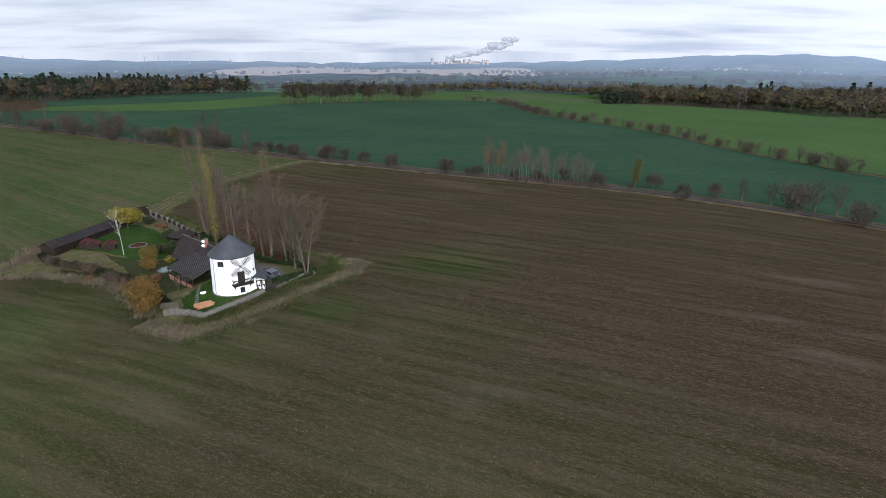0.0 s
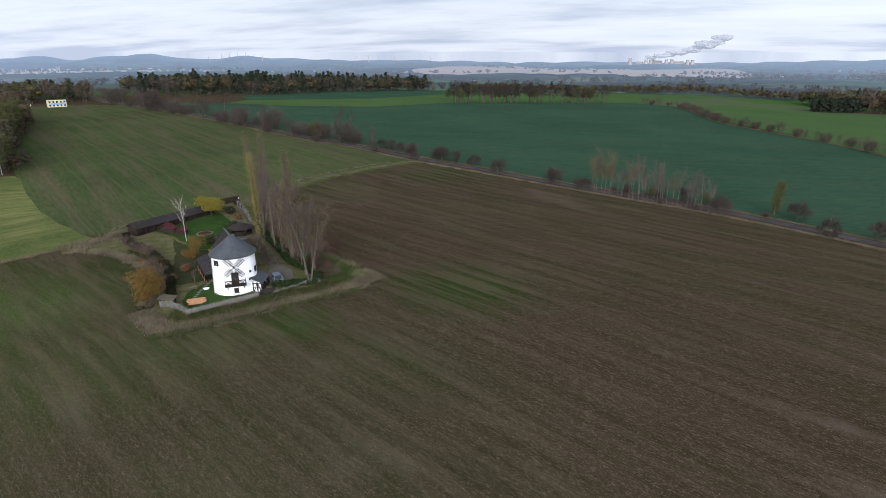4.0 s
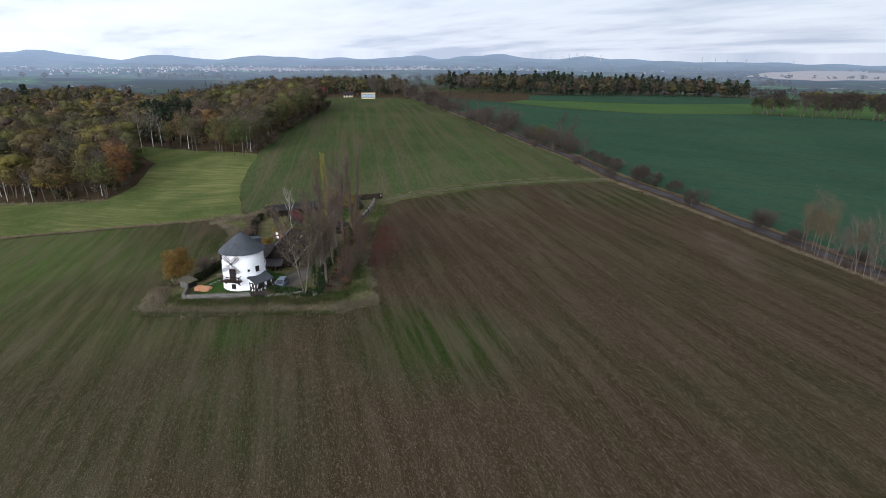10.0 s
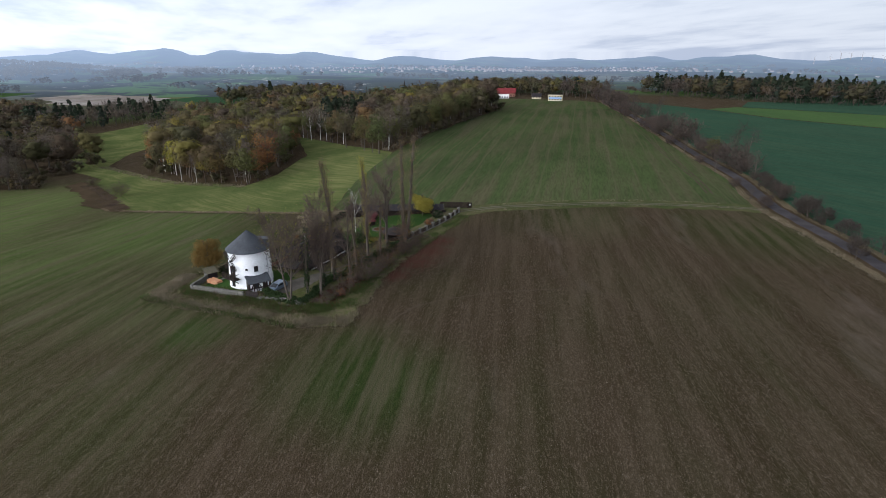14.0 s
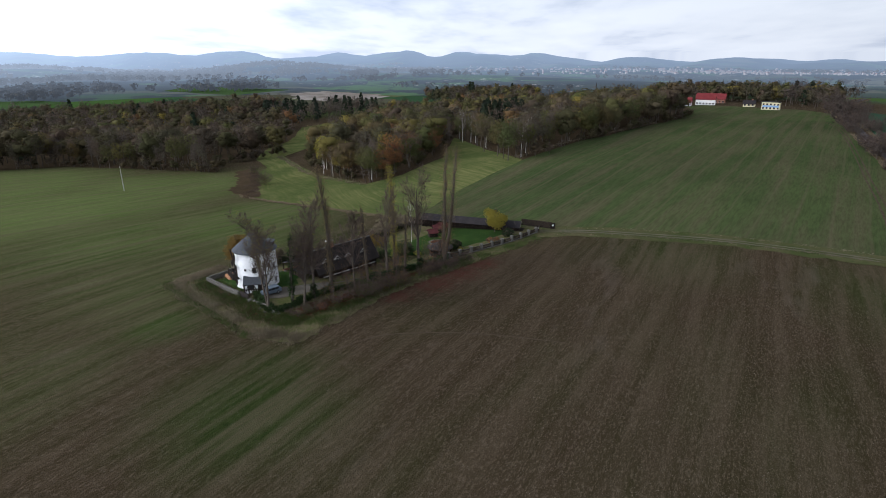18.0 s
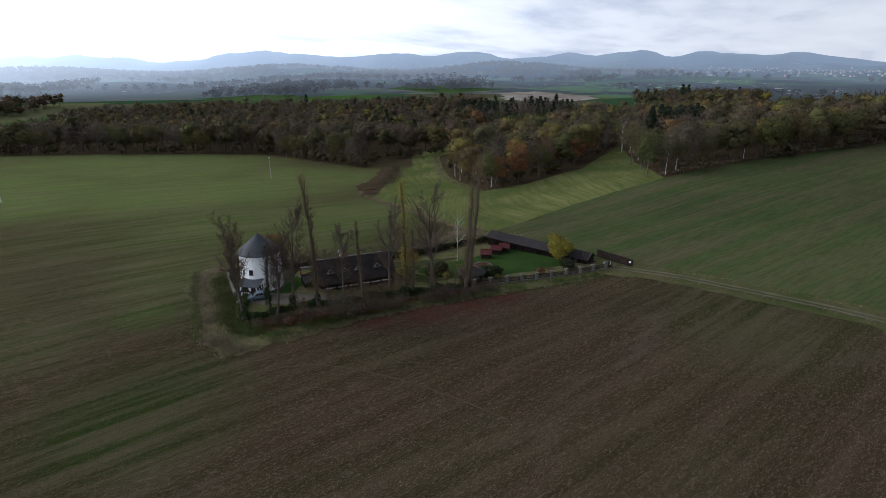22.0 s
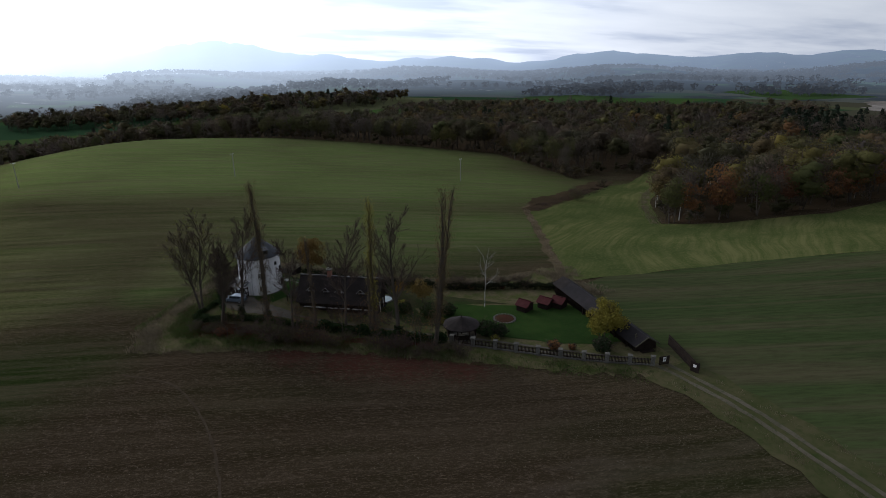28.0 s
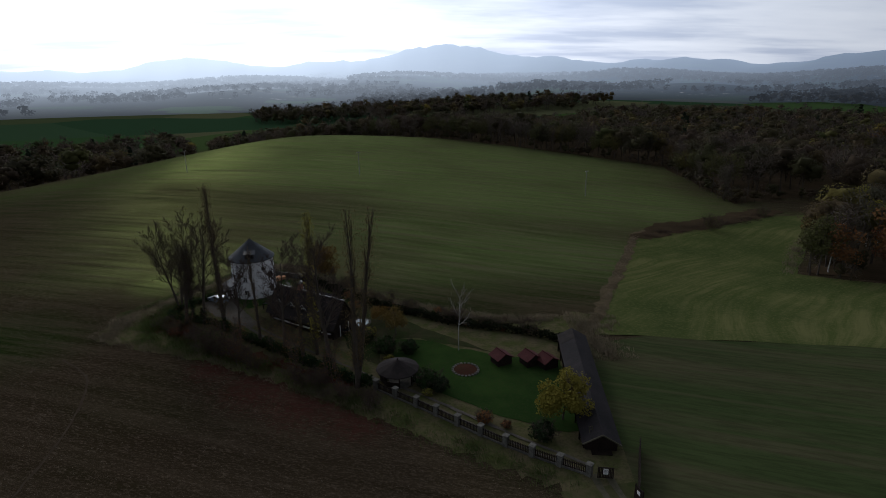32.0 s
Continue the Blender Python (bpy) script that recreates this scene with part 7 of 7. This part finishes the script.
def boughs(core, rng, centre):
    """The shaded inside of a crown: a rough block of twigs and leaves within each lump."""
    v, f, nn = [], [], []
    for k, (c, r) in enumerate(core):
        turn = np.array(Euler(tuple(rng.uniform(0, 6, 3))).to_matrix())
        q = (CUBE * rng.uniform(0.85, 1.15, (8, 1))) @ turn
        v.append(c + q * r * 0.44 * np.array([1, 1, 0.9]))
        f.append(SIDES + 8 * k)
        nn.append(q / np.linalg.norm(q, axis=1)[:, None] + 0.25 * (c - centre) / (np.linalg.norm(c - centre) + 0.1))
    nn = np.concatenate(nn)
    return np.concatenate(v), np.concatenate(f), nn / np.linalg.norm(nn, axis=1)[:, None]


def crown_points(rng, n, centre, radii, lumps, lump_r, core, fill=0.88):
    """Points and ways outward on the outer skin of a crown of overlapping boughs."""
    centre, radii = np.array(centre, float), np.array(radii, float)
    c = rng.standard_normal((lumps, 3))
    c /= np.linalg.norm(c, axis=1)[:, None]
    c[:, 2] = np.maximum(c[:, 2], -0.75)
    c = centre + c * radii * rng.uniform(0.55, 0.9, (lumps, 1))
    r = lump_r * rng.uniform(0.75, 1.3, lumps)
    core.extend(zip(c, r))
    m = 3 * n
    i = rng.integers(lumps, size=m)
    q = rng.standard_normal((m, 3))
    q /= np.linalg.norm(q, axis=1)[:, None]
    p = c[i] + q * (r[i] * rng.uniform(fill, 1.1, m))[:, None]
    deep = np.min(np.linalg.norm(p[:, None] - c[None], axis=2) / r[None] + 9.0 * (np.arange(lumps)[None] == i[:, None]), axis=1)
    keep = np.argsort(-deep)[:n]
    rng.shuffle(keep)
    p, q = p[keep], q[keep]
    return p, 0.75 * q + 0.65 * (p - centre) / radii + np.array([0, 0, 0.15])


def crowd_form(kind, seed, n, size):
    """A simple tree for the depth of a wood: trunk, and a ragged crown of clumps."""
    rng = np.random.default_rng(seed)
    core = []
    near = n > 200
    if kind == "conifer":
        t = rng.random(n) ** 0.8
        a = rng.uniform(0, math.tau, n)
        r = (1 - t) ** 0.75 * 3.4 * rng.uniform(0.6, 1.1, n) + 0.12
        p = np.stack([r * np.cos(a), r * np.sin(a), 1.4 + t * 15.0], 1)
        out_ = np.stack([np.cos(a), np.sin(a), 0.5 + 0 * a], 1)
        leaf = shell(p, out_, rng, size * 1.25, 0.3)
    elif kind == "bare":
        p, out_ = crown_points(rng, n, (0, 0, 8.8), (3.0, 3.0, 5.0), 11, 2.0, core, 0.35)
        d = out_ * 0.5 + np.array([0, 0, 0.75]) + rng.normal(0, 0.22, (n, 3))
        d /= np.linalg.norm(d, axis=1)[:, None]
        e = np.cross(d, rng.standard_normal((n, 3)))
        e /= np.linalg.norm(e, axis=1)[:, None]
        s = size * 2.6 * rng.uniform(0.7, 1.3, (n, 1))
        h = int(n * 0.45)
        v = np.stack([p - d * s, p + e * s * 0.12 - d * s * 0.2, p + d * s, p - e * s * 0.12 - d * s * 0.2], 1)[:h].reshape(-1, 3)
        leaf = join([(v, np.arange(4 * h).reshape(-1, 4)), shell(p[h:], out_[h:], rng, size * 0.9, 0.4)])
    else:
        p, out_ = crown_points(rng, n, (0, 0, 9.0 if near else 8.2), (2.9, 2.9, 4.6 if near else 5.0), 13 if near else 8, 2.05 if near else 2.4, core)
        leaf = shell(p, out_, rng, size, 0.3)
    lean = rng.normal(0, 0.7, 2)
    limbs = [(0, 0, -0.5, *lean, 10.0, 0.2, 0.09)]
    for i in range(3 if near else 0):
        a = rng.uniform(0, math.tau)
        limbs.append((0, 0, 4.5 + i, 2.2 * math.cos(a), 2.2 * math.sin(a), 9 + i, 0.09, 0.03))
    round_ = out_ / np.linalg.norm(out_, axis=1)[:, None] + rng.normal(0, 0.08, out_.shape)
    norm_ = np.repeat(round_ / np.linalg.norm(round_, axis=1)[:, None], 4, 0)
    if core and kind == "leafy" and n > 20:
        v, f, nn = boughs(core, rng, np.array((0, 0, 9.0)))
        leaf, norm_ = join([leaf, (v, f)]), np.concatenate([norm_, nn])
    return tubes(limbs, 3), leaf, norm_


CROWD = {(k, far): [crowd_form(k, 100 + i + 10 * far, n, size) for i in range(6)] for far, k, n, size in (
    (0, "leafy", 720, 0.225), (0, "bare", 540, 0.22), (0, "conifer", 150, 0.6), (1, "leafy", 100, 0.52), (1, "bare", 96, 0.55), (1, "conifer", 50, 0.95))}


def crowd(name, label, spots, rng, kind, mat, tall=(0.8, 1.25), far=0, bark=M_BARK, category="trees"):
    """Many trees as one mass: a mesh of trunks and one of crowns."""
    tv, tf, lv, lf, lt, ln = [], [], [], [], [], []
    kt = kl = 0
    hs = (far_height if far == 2 else height)(spots[:, 0], spots[:, 1])
    for (x, y), h in zip(spots, hs):
        (v0, f0), (v1, f1), n1 = CROWD[kind, far][rng.integers(6)]
        s, sz, a = 1.55 * rng.uniform(*tall), 0.72 * rng.uniform(0.88, 1.12), rng.uniform(0, math.tau)
        c, sn = math.cos(a) * s, math.sin(a) * s
        m = np.array([[c, sn, 0], [-sn, c, 0], [0, 0, s * sz]])
        off = np.array([x, y, h])
        tv.append(v0 @ m + off)
        tf.append(f0 + kt)
        kt += len(v0)
        lv.append(v1 @ m + off)
        lf.append(f1 + kl)
        kl += len(v1)
        lt.append(np.full(len(v1), rng.random()))
        ln.append(n1 @ np.array([[c / s, sn / s, 0], [-sn / s, c / s, 0], [0, 0, 1]]))
    mass = tagged(new(name), label, category, kind="stuff")
    t = new("trunks", quick_mesh("trunks", np.concatenate(tv), np.concatenate(tf), bark))
    t.parent = mass
    t = new("crowns", quick_mesh("crowns", np.concatenate(lv), np.concatenate(lf), mat, np.concatenate(lt), np.concatenate(ln)))
    t.parent = mass
    return mass


def wood(name, label, poly, gap, seed, shares, tall=(0.8, 1.25), far=1):
    rng = np.random.default_rng(seed)
    spots = scatter(poly, gap, rng)
    pick = rng.random(len(spots))
    lo = 0.0
    for kind, share, mat in shares:
        part_ = spots[(pick >= lo) & (pick < lo + share)]
        lo += share
        if len(part_):
            crowd(name, label, part_, rng, kind, mat, tall, far)


WOOD_A = [(-171, 101), (-198, 75), (-225, 61), (-243, 55), (-290, 50), (-340, 40), (-385, 48), (-400, 100), (-330, 122), (-230, 124), (-184, 111)]
WOOD_B = [(-191, 167), (-224, 154), (-330, 140), (-420, 150), (-520, 210), (-540, 300), (-450, 318), (-390, 300), (-335, 276), (-304, 257), (-240, 202)]
WOOD_C = [(-385, 48), (-400, 150), (-420, 155), (-520, 215), (-640, 180), (-620, 20), (-470, 20)]
WOOD_W = [(-212, 12), (-224, -41), (-236, -88), (-205, -118), (-145, -160), (-105, -205), (-60, -250), (0, -275), (60, -300), (90, -420), (-60, -520), (-300, -480), (-560, -330), (-640, -140), (-560, -70), (-420, -22), (-330, -10), (-282, -10), (-240, 2)]
WOOD_E = [(110, -190), (160, -130), (240, -60), (330, 0), (460, 60), (560, -200), (420, -480), (150, -520), (80, -330)]
mixed = [("leafy", 0.44, M_AUTUMN), ("leafy", 0.24, M_DULLWOOD), ("bare", 0.316, M_BROWNWOOD), ("conifer", 0.004, M_CONIFER)]
dull = [("leafy", 0.44, M_DULLWOOD), ("leafy", 0.13, M_AUTUMN), ("bare", 0.415, M_BROWNWOOD), ("conifer", 0.015, M_CONIFER)]
wood("wood", "autumn broadleaf wood in gold, brown and bare grey", WOOD_A, 11.6, 201, mixed, (0.95, 1.32), 0)
wood("wood", "autumn broadleaf wood with dark conifers behind", WOOD_B[:3] + [(-345, 200), (-390, 300), (-335, 276)] + WOOD_B[-2:], 11.8, 202, mixed, (1.0, 1.32), 0)
wood("wood", "depth of the autumn broadleaf wood", [(-330, 140), (-420, 150), (-520, 210), (-540, 285), (-455, 297), (-395, 290), (-347, 200)], 13.0, 218, mixed, (1.0, 1.3))
wood("wood", "dark mixed wood beyond the clearing", [(-545, -72), (-640, -140), (-720, -60), (-650, 20), (-580, 8)], 12, 219, [("conifer", 0.35, M_CONIFER), ("bare", 0.65, M_BROWNWOOD)], (0.9, 1.2))
wood("wood", "deep mixed autumn wood", WOOD_C, 13.5, 203, mixed)
wood("wood", "dark brown mixed autumn wood beyond the field", [(-212, 12), (-224, -41), (-236, -88), (-205, -118), (-145, -160), (-105, -205), (-60, -250), (-110, -300), (-200, -200), (-330, -110), (-330, 0), (-290, 18), (-272, 18), (-240, 4)], 14.8, 204, dull, (1.05, 1.4), 0)
wood("wood", "dark brown mixed autumn wood in the valley", [(-330, -12), (-330, -112), (-200, -202), (-108, -302), (-60, -252), (0, -278), (60, -302), (90, -420), (-60, -520), (-300, -480), (-560, -330), (-640, -140), (-560, -70), (-420, -22)], 14.5, 214, dull, (0.95, 1.3))
wood("wood", "dim bare wood in the valley", WOOD_E, 16.0, 205, dull, (0.9, 1.4))
wood("pine_wood", "dark conifer wood on a low rise", [(-560, 560), (-480, 545), (-380, 600), (-330, 760), (-275, 890), (-330, 960), (-520, 900), (-640, 700)], 13.0, 206, [("conifer", 0.28, M_CONIFER), ("leafy", 0.34, M_DULLWOOD), ("bare", 0.38, M_BROWNWOOD)], (1.0, 1.4))
wood("wood", "bare wood round the hamlet", [(-470, 392), (-440, 412), (-560, 520), (-700, 520), (-760, 400), (-640, 330), (-530, 330), (-520, 380)], 12.0, 207, dull, (0.8, 1.2))
wood("wood", "dark bare brown wood along the far field", [(270, 870), (340, 850), (425, 770), (450, 690), (510, 680), (640, 640), (800, 700), (800, 1000), (500, 1100), (250, 1050)], 15.0, 208, [("bare", 0.50, M_BROWNWOOD), ("leafy", 0.47, M_DULLWOOD), ("conifer", 0.03, M_CONIFER)], (1.25, 1.7))
wood("conifer_block", "square dark green conifer plantation", [(228, 838), (278, 850), (288, 880), (236, 872)], 4.5, 209, [("conifer", 1.0, M_CONIFER)], (0.8, 0.95))
wood("far_wood", "far brown wood among fields", [(-640, -330), (-600, -300), (-640, -160), (-760, -140), (-780, -200), (-720, -320)], 13.0, 210, dull, (1.0, 1.4))
wood("far_wood", "far hazy wood beyond the valley", [(-420, -690), (-120, -660), (90, -700), (110, -820), (-300, -860), (-520, -780)], 14.0, 211, dull, (1.0, 1.5))
wood("far_wood", "far wood on a low ridge", [(-760, 60), (-860, 40), (-1000, 90), (-1100, 200), (-820, 220), (-680, 190)], 13.0, 212, dull, (0.9, 1.3))
wood("far_wood", "far wooded edge of the plain", [(-250, 960), (100, 1180), (260, 1080), (300, 1150), (100, 1280), (-300, 1080)], 15.0, 216, dull, (0.7, 1.0))
wood("far_wood", "brown wood along the far side of the valley", [(-600, -300), (-520, -380), (-420, -450), (-330, -520), (-420, -600), (-560, -560), (-680, -440), (-720, -340)], 14.0, 221, dull, (0.95, 1.3))
wood("pine_group", "group of dark pines inside the wood", [(-262, 148), (-300, 142), (-330, 150), (-310, 172), (-268, 166)], 6.5, 217, [("conifer", 1.0, M_CONIFER)], (0.95, 1.2), 0)


def fringe(label, line, n, seed, shares):
    """Low bushes and young trees that close the foot of a wood."""
    rng = np.random.default_rng(seed)
    pts, d = course(line, 1.0)
    i = rng.integers(len(pts), size=n)
    off = rng.uniform(-3.5, 3.5, n)
    spots = np.stack([pts[i, 0] - d[i, 1] * off, pts[i, 1] + d[i, 0] * off], 1)
    pick = rng.random(n)
    lo = 0.0
    for kind, share, mat in shares:
        part_ = spots[(pick >= lo) & (pick < lo + share)]
        lo += share
        crowd("wood_fringe", label, part_, rng, kind, mat, (0.22, 0.48), 1, category="bushes")


low_mix = [("leafy", 0.55, M_DULLWOOD), ("bare", 0.45, M_BROWNWOOD)]
fringe("low autumn bushes at the wood foot", [(-290, 49), (-240, 55), (-224, 60), (-197, 77), (-174, 101), (-186, 109), (-232, 122), (-310, 126)], 60, 401, low_mix)
fringe("low autumn bushes at the wood foot", [(-310, 141), (-226, 155), (-193, 168), (-240, 203), (-305, 259), (-345, 284)], 90, 402, low_mix)
fringe("low dark bushes at the wood foot", [(-330, -2), (-290, 17), (-270, 16), (-240, 2), (-214, 10), (-226, -41), (-238, -88), (-206, -119), (-146, -161), (-106, -206), (-60, -251), (60, -302)], 220, 403, low_mix)
fringe("bare brown bushes at the foot of the conifer wood", [(-640, 600), (-560, 560), (-480, 545), (-380, 600), (-330, 760), (-275, 890)], 170, 404, [("bare", 1.0, M_BROWNWOOD)])
fringe("bare bushes at the far wood foot", [(270, 868), (340, 848), (425, 766), (450, 686), (510, 676), (640, 636)], 110, 405, [("bare", 1.0, M_BROWNWOOD)])
for poly_ in (WOOD_A, WOOD_B, WOOD_C, WOOD_W):
    patch("wood_floor", poly_, M_FLOOR, 0.12, 16.0, "brown leaf-strewn wood floor", "ground", ragged=1.5)

# strips of wood far out on the plain, with painted haze
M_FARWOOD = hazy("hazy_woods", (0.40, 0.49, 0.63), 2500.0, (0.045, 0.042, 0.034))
CROWD["leafy", 2] = [crowd_form("leafy", 150 + i, 20, 1.75) for i in range(6)]
rf = np.random.default_rng(88)
far_spots = []
for i in range(90):
    az, r = rf.uniform(-45, 218), rf.uniform(1150, 3300)
    cx, cy, _ = at_distance(az, r)
    long_, deep, turn = rf.uniform(120, 420), rf.uniform(20, 60), radians(az) + rf.normal(0, 0.35)
    m = int(long_ * deep / 420)
    u_, v_ = rf.uniform(-long_, long_, m) / 2 * 1.6, rf.normal(0, deep / 2, m)
    far_spots.append(np.stack([cx + u_ * math.cos(turn) - v_ * math.sin(turn), cy + u_ * math.sin(turn) + v_ * math.cos(turn)], 1))
far_spots = np.concatenate(far_spots)
# wooded ridges towards the hills in the south
ridge_spots = []
while len(ridge_spots) < 11000:
    az, r = rf.uniform(94, 222), math.sqrt(rf.uniform(1080 ** 2, 3100 ** 2))
    x, y = MILL[0] + r * math.sin(radians(-az)), MILL[1] + r * math.cos(radians(az))
    if noise.fractal(Vector((x / 520, y / 260, 3.0)), 1.0, 2.0, 3) + 0.35 * math.exp(-((r - 2350) / 350) ** 2) > (0.14 if az > 125 else 0.3):
        ridge_spots.append((x, y))
far_spots = np.concatenate([far_spots, np.array(ridge_spots)])
far_spots = far_spots[np.hypot(far_spots[:, 0] - MILL[0], far_spots[:, 1] - MILL[1]) > 1080]
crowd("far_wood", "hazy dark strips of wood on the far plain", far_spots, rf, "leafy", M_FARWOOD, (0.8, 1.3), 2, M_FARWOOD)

# trees that stand out along the wood edges
EDGE = "trees at the wood edge"
def leafy_parts(seed):
    rng = np.random.default_rng(seed)
    wood_, twig, _ = tree_parts("light", 15.5, 0.22, seed)
    p, out_ = lumpy(rng, 1050, (0, 0, 9.4), (4.2, 4.2, 5.4), 15, 2.0, 0.8)
    return wood_, twig, shell(p, out_, rng, 0.27, 0.4)


edge_leaf = [make_tree("edge_tree", lab, leafy_parts(sd), bk, M_TWIG, mt, at, group=EDGE) for lab, sd, bk, mt, at in (
    ("autumn tree with olive and gold leaves at the wood edge", 301, M_BARK, M_AUTUMN, (-196, 168)),
    ("rust-leaved autumn tree at the wood edge", 302, M_BARK, M_RUST, (-184, 109)),
    ("yellow-leaved birch at the wood edge", 303, M_BIRCH, M_GOLD, (-206, 80)),
    ("olive-green tree at the wood edge", 304, M_BARK, M_OLIVE, (-172, 101.5)))]
edge_bare = [make_tree("edge_tree", lab, tree_parts("light", 16, 0.16, sd, 450, 0.22), bk, M_TWIG, M_BROWNWOOD, at, group=EDGE) for lab, sd, bk, at in (
    ("bare white-stemmed birch at the wood edge", 305, M_BIRCH, (-214, 76)), ("bare grey tree at the wood edge", 306, M_BARK, (-205, 172)))]
re_ = np.random.default_rng(55)


def edge_trees(line, n, picks, wide, size):
    pts, d = course(line, 1.0)
    for i in range(n):
        k = int((i + re_.uniform(0, 1)) / n * (len(pts) - 1))
        off = wide * re_.random()
        x, y = pts[k, 0] - d[k, 1] * off, pts[k, 1] + d[k, 0] * off
        again(picks[re_.integers(len(picks))], x, y, re_.uniform(0, 6.28), re_.uniform(*size))


edge_trees([(-290, 48), (-242, 53), (-222, 58), (-195, 74), (-169, 101)], 34, [edge_leaf[0], edge_leaf[2], edge_bare[0], edge_bare[0], edge_leaf[1]], 9, (0.8, 1.2))
edge_trees([(-169, 101), (-182, 111), (-230, 125), (-300, 126)], 20, [edge_leaf[1], edge_leaf[0], edge_bare[1]], 9, (0.85, 1.25))
edge_trees([(-300, 134), (-222, 152), (-189, 166)], 18, [edge_leaf[0], edge_leaf[3], edge_bare[0]], -8, (0.9, 1.25))
edge_trees([(-189, 166), (-238, 200), (-302, 256), (-345, 282)], 34, [edge_leaf[0], edge_leaf[3], edge_bare[1], edge_bare[0], edge_leaf[0]], 10, (0.9, 1.3))
edge_trees([(-209, 10), (-220, -41), (-232, -86), (-204, -115), (-142, -157)], 40, [edge_leaf[3], edge_bare[1], edge_bare[1], edge_leaf[0], edge_bare[1]], -9, (0.9, 1.25))
edge_trees([(-142, -157), (-102, -200), (-58, -243), (0, -268), (58, -292)], 26, [edge_bare[1], edge_leaf[3], edge_bare[1]], -9, (0.8, 1.1))
COPSE = "copse in the crop field"
rc = np.random.default_rng(66)
for i in range(30):
    k = rc.random()
    c = again((tall_c, edge_bare[1], edge_leaf[3])[i % 3], -165 + 140 * k + rc.normal(0, 7), 618 + 185 * k + rc.normal(0, 7), rc.uniform(0, 6.28), rc.uniform(1.1, 1.5))
    c["group"] = COPSE
kk = rc.random(46)
crowd("copse", "dark bare copse standing in the crop field", np.stack([-165 + 140 * kk + rc.normal(0, 8, 46), 618 + 185 * kk + rc.normal(0, 8, 46)], 1), rc, "bare", M_DARKBUSH, (1.1, 1.55), 0)

# ---- power poles ----
def pole(x, y, double=False):
    p = thing("power_pole", (x, y, ground_at(x, y) - 0.2), "slim pale concrete power pole in the field", "power pole", 0.5, "power line poles")
    Form().tube((0, 0, 0), (0, 0, 10.2), 0.17, 0.10, 8).make("post", M_POLE, p)
    arm = Form().beam((-0.9, 0, 9.9), (0.9, 0, 9.9), 0.12).make("cross_arm", M_STEEL, p)
    for s in (-0.8, 0, 0.8):
        Form().lathe([(0.06, 9.96), (0.09, 10.08), (0.05, 10.25)], 8, (s, 0)).make("insulator", M_PAINT, arm)


for x, y in ((-153, 1.5), (-63.3, -39), (15.5, -60)):
    pole(x, y)


# ---- hamlet buildings ----
def block_house(name, at, turn, L, D, wall_h, roof_h, wall_mat, roof_mat, label, cols=5, flat=False):
    h = thing(name, (*at, ground_at(*at) - 0.3), label, "house", turn)
    if flat:
        Form().box((0, 0, wall_h / 2), (L, D, wall_h)).make("wall", wall_mat, h)
        Form().box((0, 0, wall_h + 0.12), (L + 0.5, D + 0.5, 0.24)).make("roof", M_TAR, h)
    else:
        Form().prism([(-L / 2, -D / 2, 0), (-L / 2, D / 2, 0), (-L / 2, D / 2, wall_h), (-L / 2, 0, wall_h + roof_h), (-L / 2, -D / 2, wall_h)], (0, 0, 0), (L, 0, 0)).make("wall", wall_mat, h)
        for s in (-1, 1):
            Form().slab([(-L / 2 - 0.5, s * (D / 2 + 0.5), wall_h - 0.35), (L / 2 + 0.5, s * (D / 2 + 0.5), wall_h - 0.35), (L / 2 + 0.5, 0, wall_h + roof_h + 0.15), (-L / 2 - 0.5, 0, wall_h + roof_h + 0.15)], 0.2).make("roof_slope", roof_mat, h)
        Form().box((L / 4, 0.4, wall_h + roof_h), (0.9, 0.9, 2.0)).make("chimney", M_BRICK, h)
    rows = max(1, int(wall_h / 3))
    for s in (-1, 1):
        for k in range(cols):
            for r in range(rows):
                w_ = Form().box((-L / 2 + (k + 0.5) * L / cols, s * (D / 2 + 0.02), 1.7 + 2.9 * r), (L / cols * 0.5, 0.08, 1.4)).make("window", M_GLASS, h)
                Form().box((-L / 2 + (k + 0.5) * L / cols, s * (D / 2 + 0.08), 0.95 + 2.9 * r), (L / cols * 0.55, 0.16, 0.08)).make("sill", M_PAINT, w_)
    return h


M_YWALL = mottled("cream_render", (0.62, 0.56, 0.36), (0.56, 0.50, 0.32), (0.48, 0.44, 0.30), 0.4, 2.0, 0.9, 0.2)
M_REDTILE = mottled("red_tiles", (0.135, 0.022, 0.026), (0.175, 0.034, 0.034), (0.10, 0.022, 0.024), 0.4, 2.5, 0.8, 0.3)
M_BLUE = mottled("blue_panels", (0.20, 0.34, 0.60), (0.24, 0.38, 0.62), None, 0.5, 2.0, 0.7, 0.1)
b = block_house("flat_roof_house", (-428, 375), radians(60), 13, 8, 6.2, 0, M_YWALL, M_TAR, "long cream flat-roofed house with blue window panels", 5, True)
for s in (-1, 1):
    Form().box((0, s * 4.03, 3.1), (11.6, 0.05, 1.6)).make("blue_panel", M_BLUE, b)
block_house("red_roof_house", (-487, 344), radians(66), 16, 9, 5.4, 4.8, M_PAINT, M_REDTILE, "white house with a bright red tiled roof", 6)
block_house("red_roof_house", (-512, 360), radians(62), 20, 10, 4.2, 4.6, M_BRICK, M_REDTILE, "long brick farm building with a red roof", 7)
block_house("village_house", (-480, 322), radians(66), 14, 9, 3.6, 4.0, M_PAINT, M_REDTILE, "small white house with a dull red roof", 4)
block_house("village_house", (-462, 372), radians(62), 9, 7, 2.8, 2.6, M_YWALL, M_TAR, "small cream outbuilding behind the field", 3)
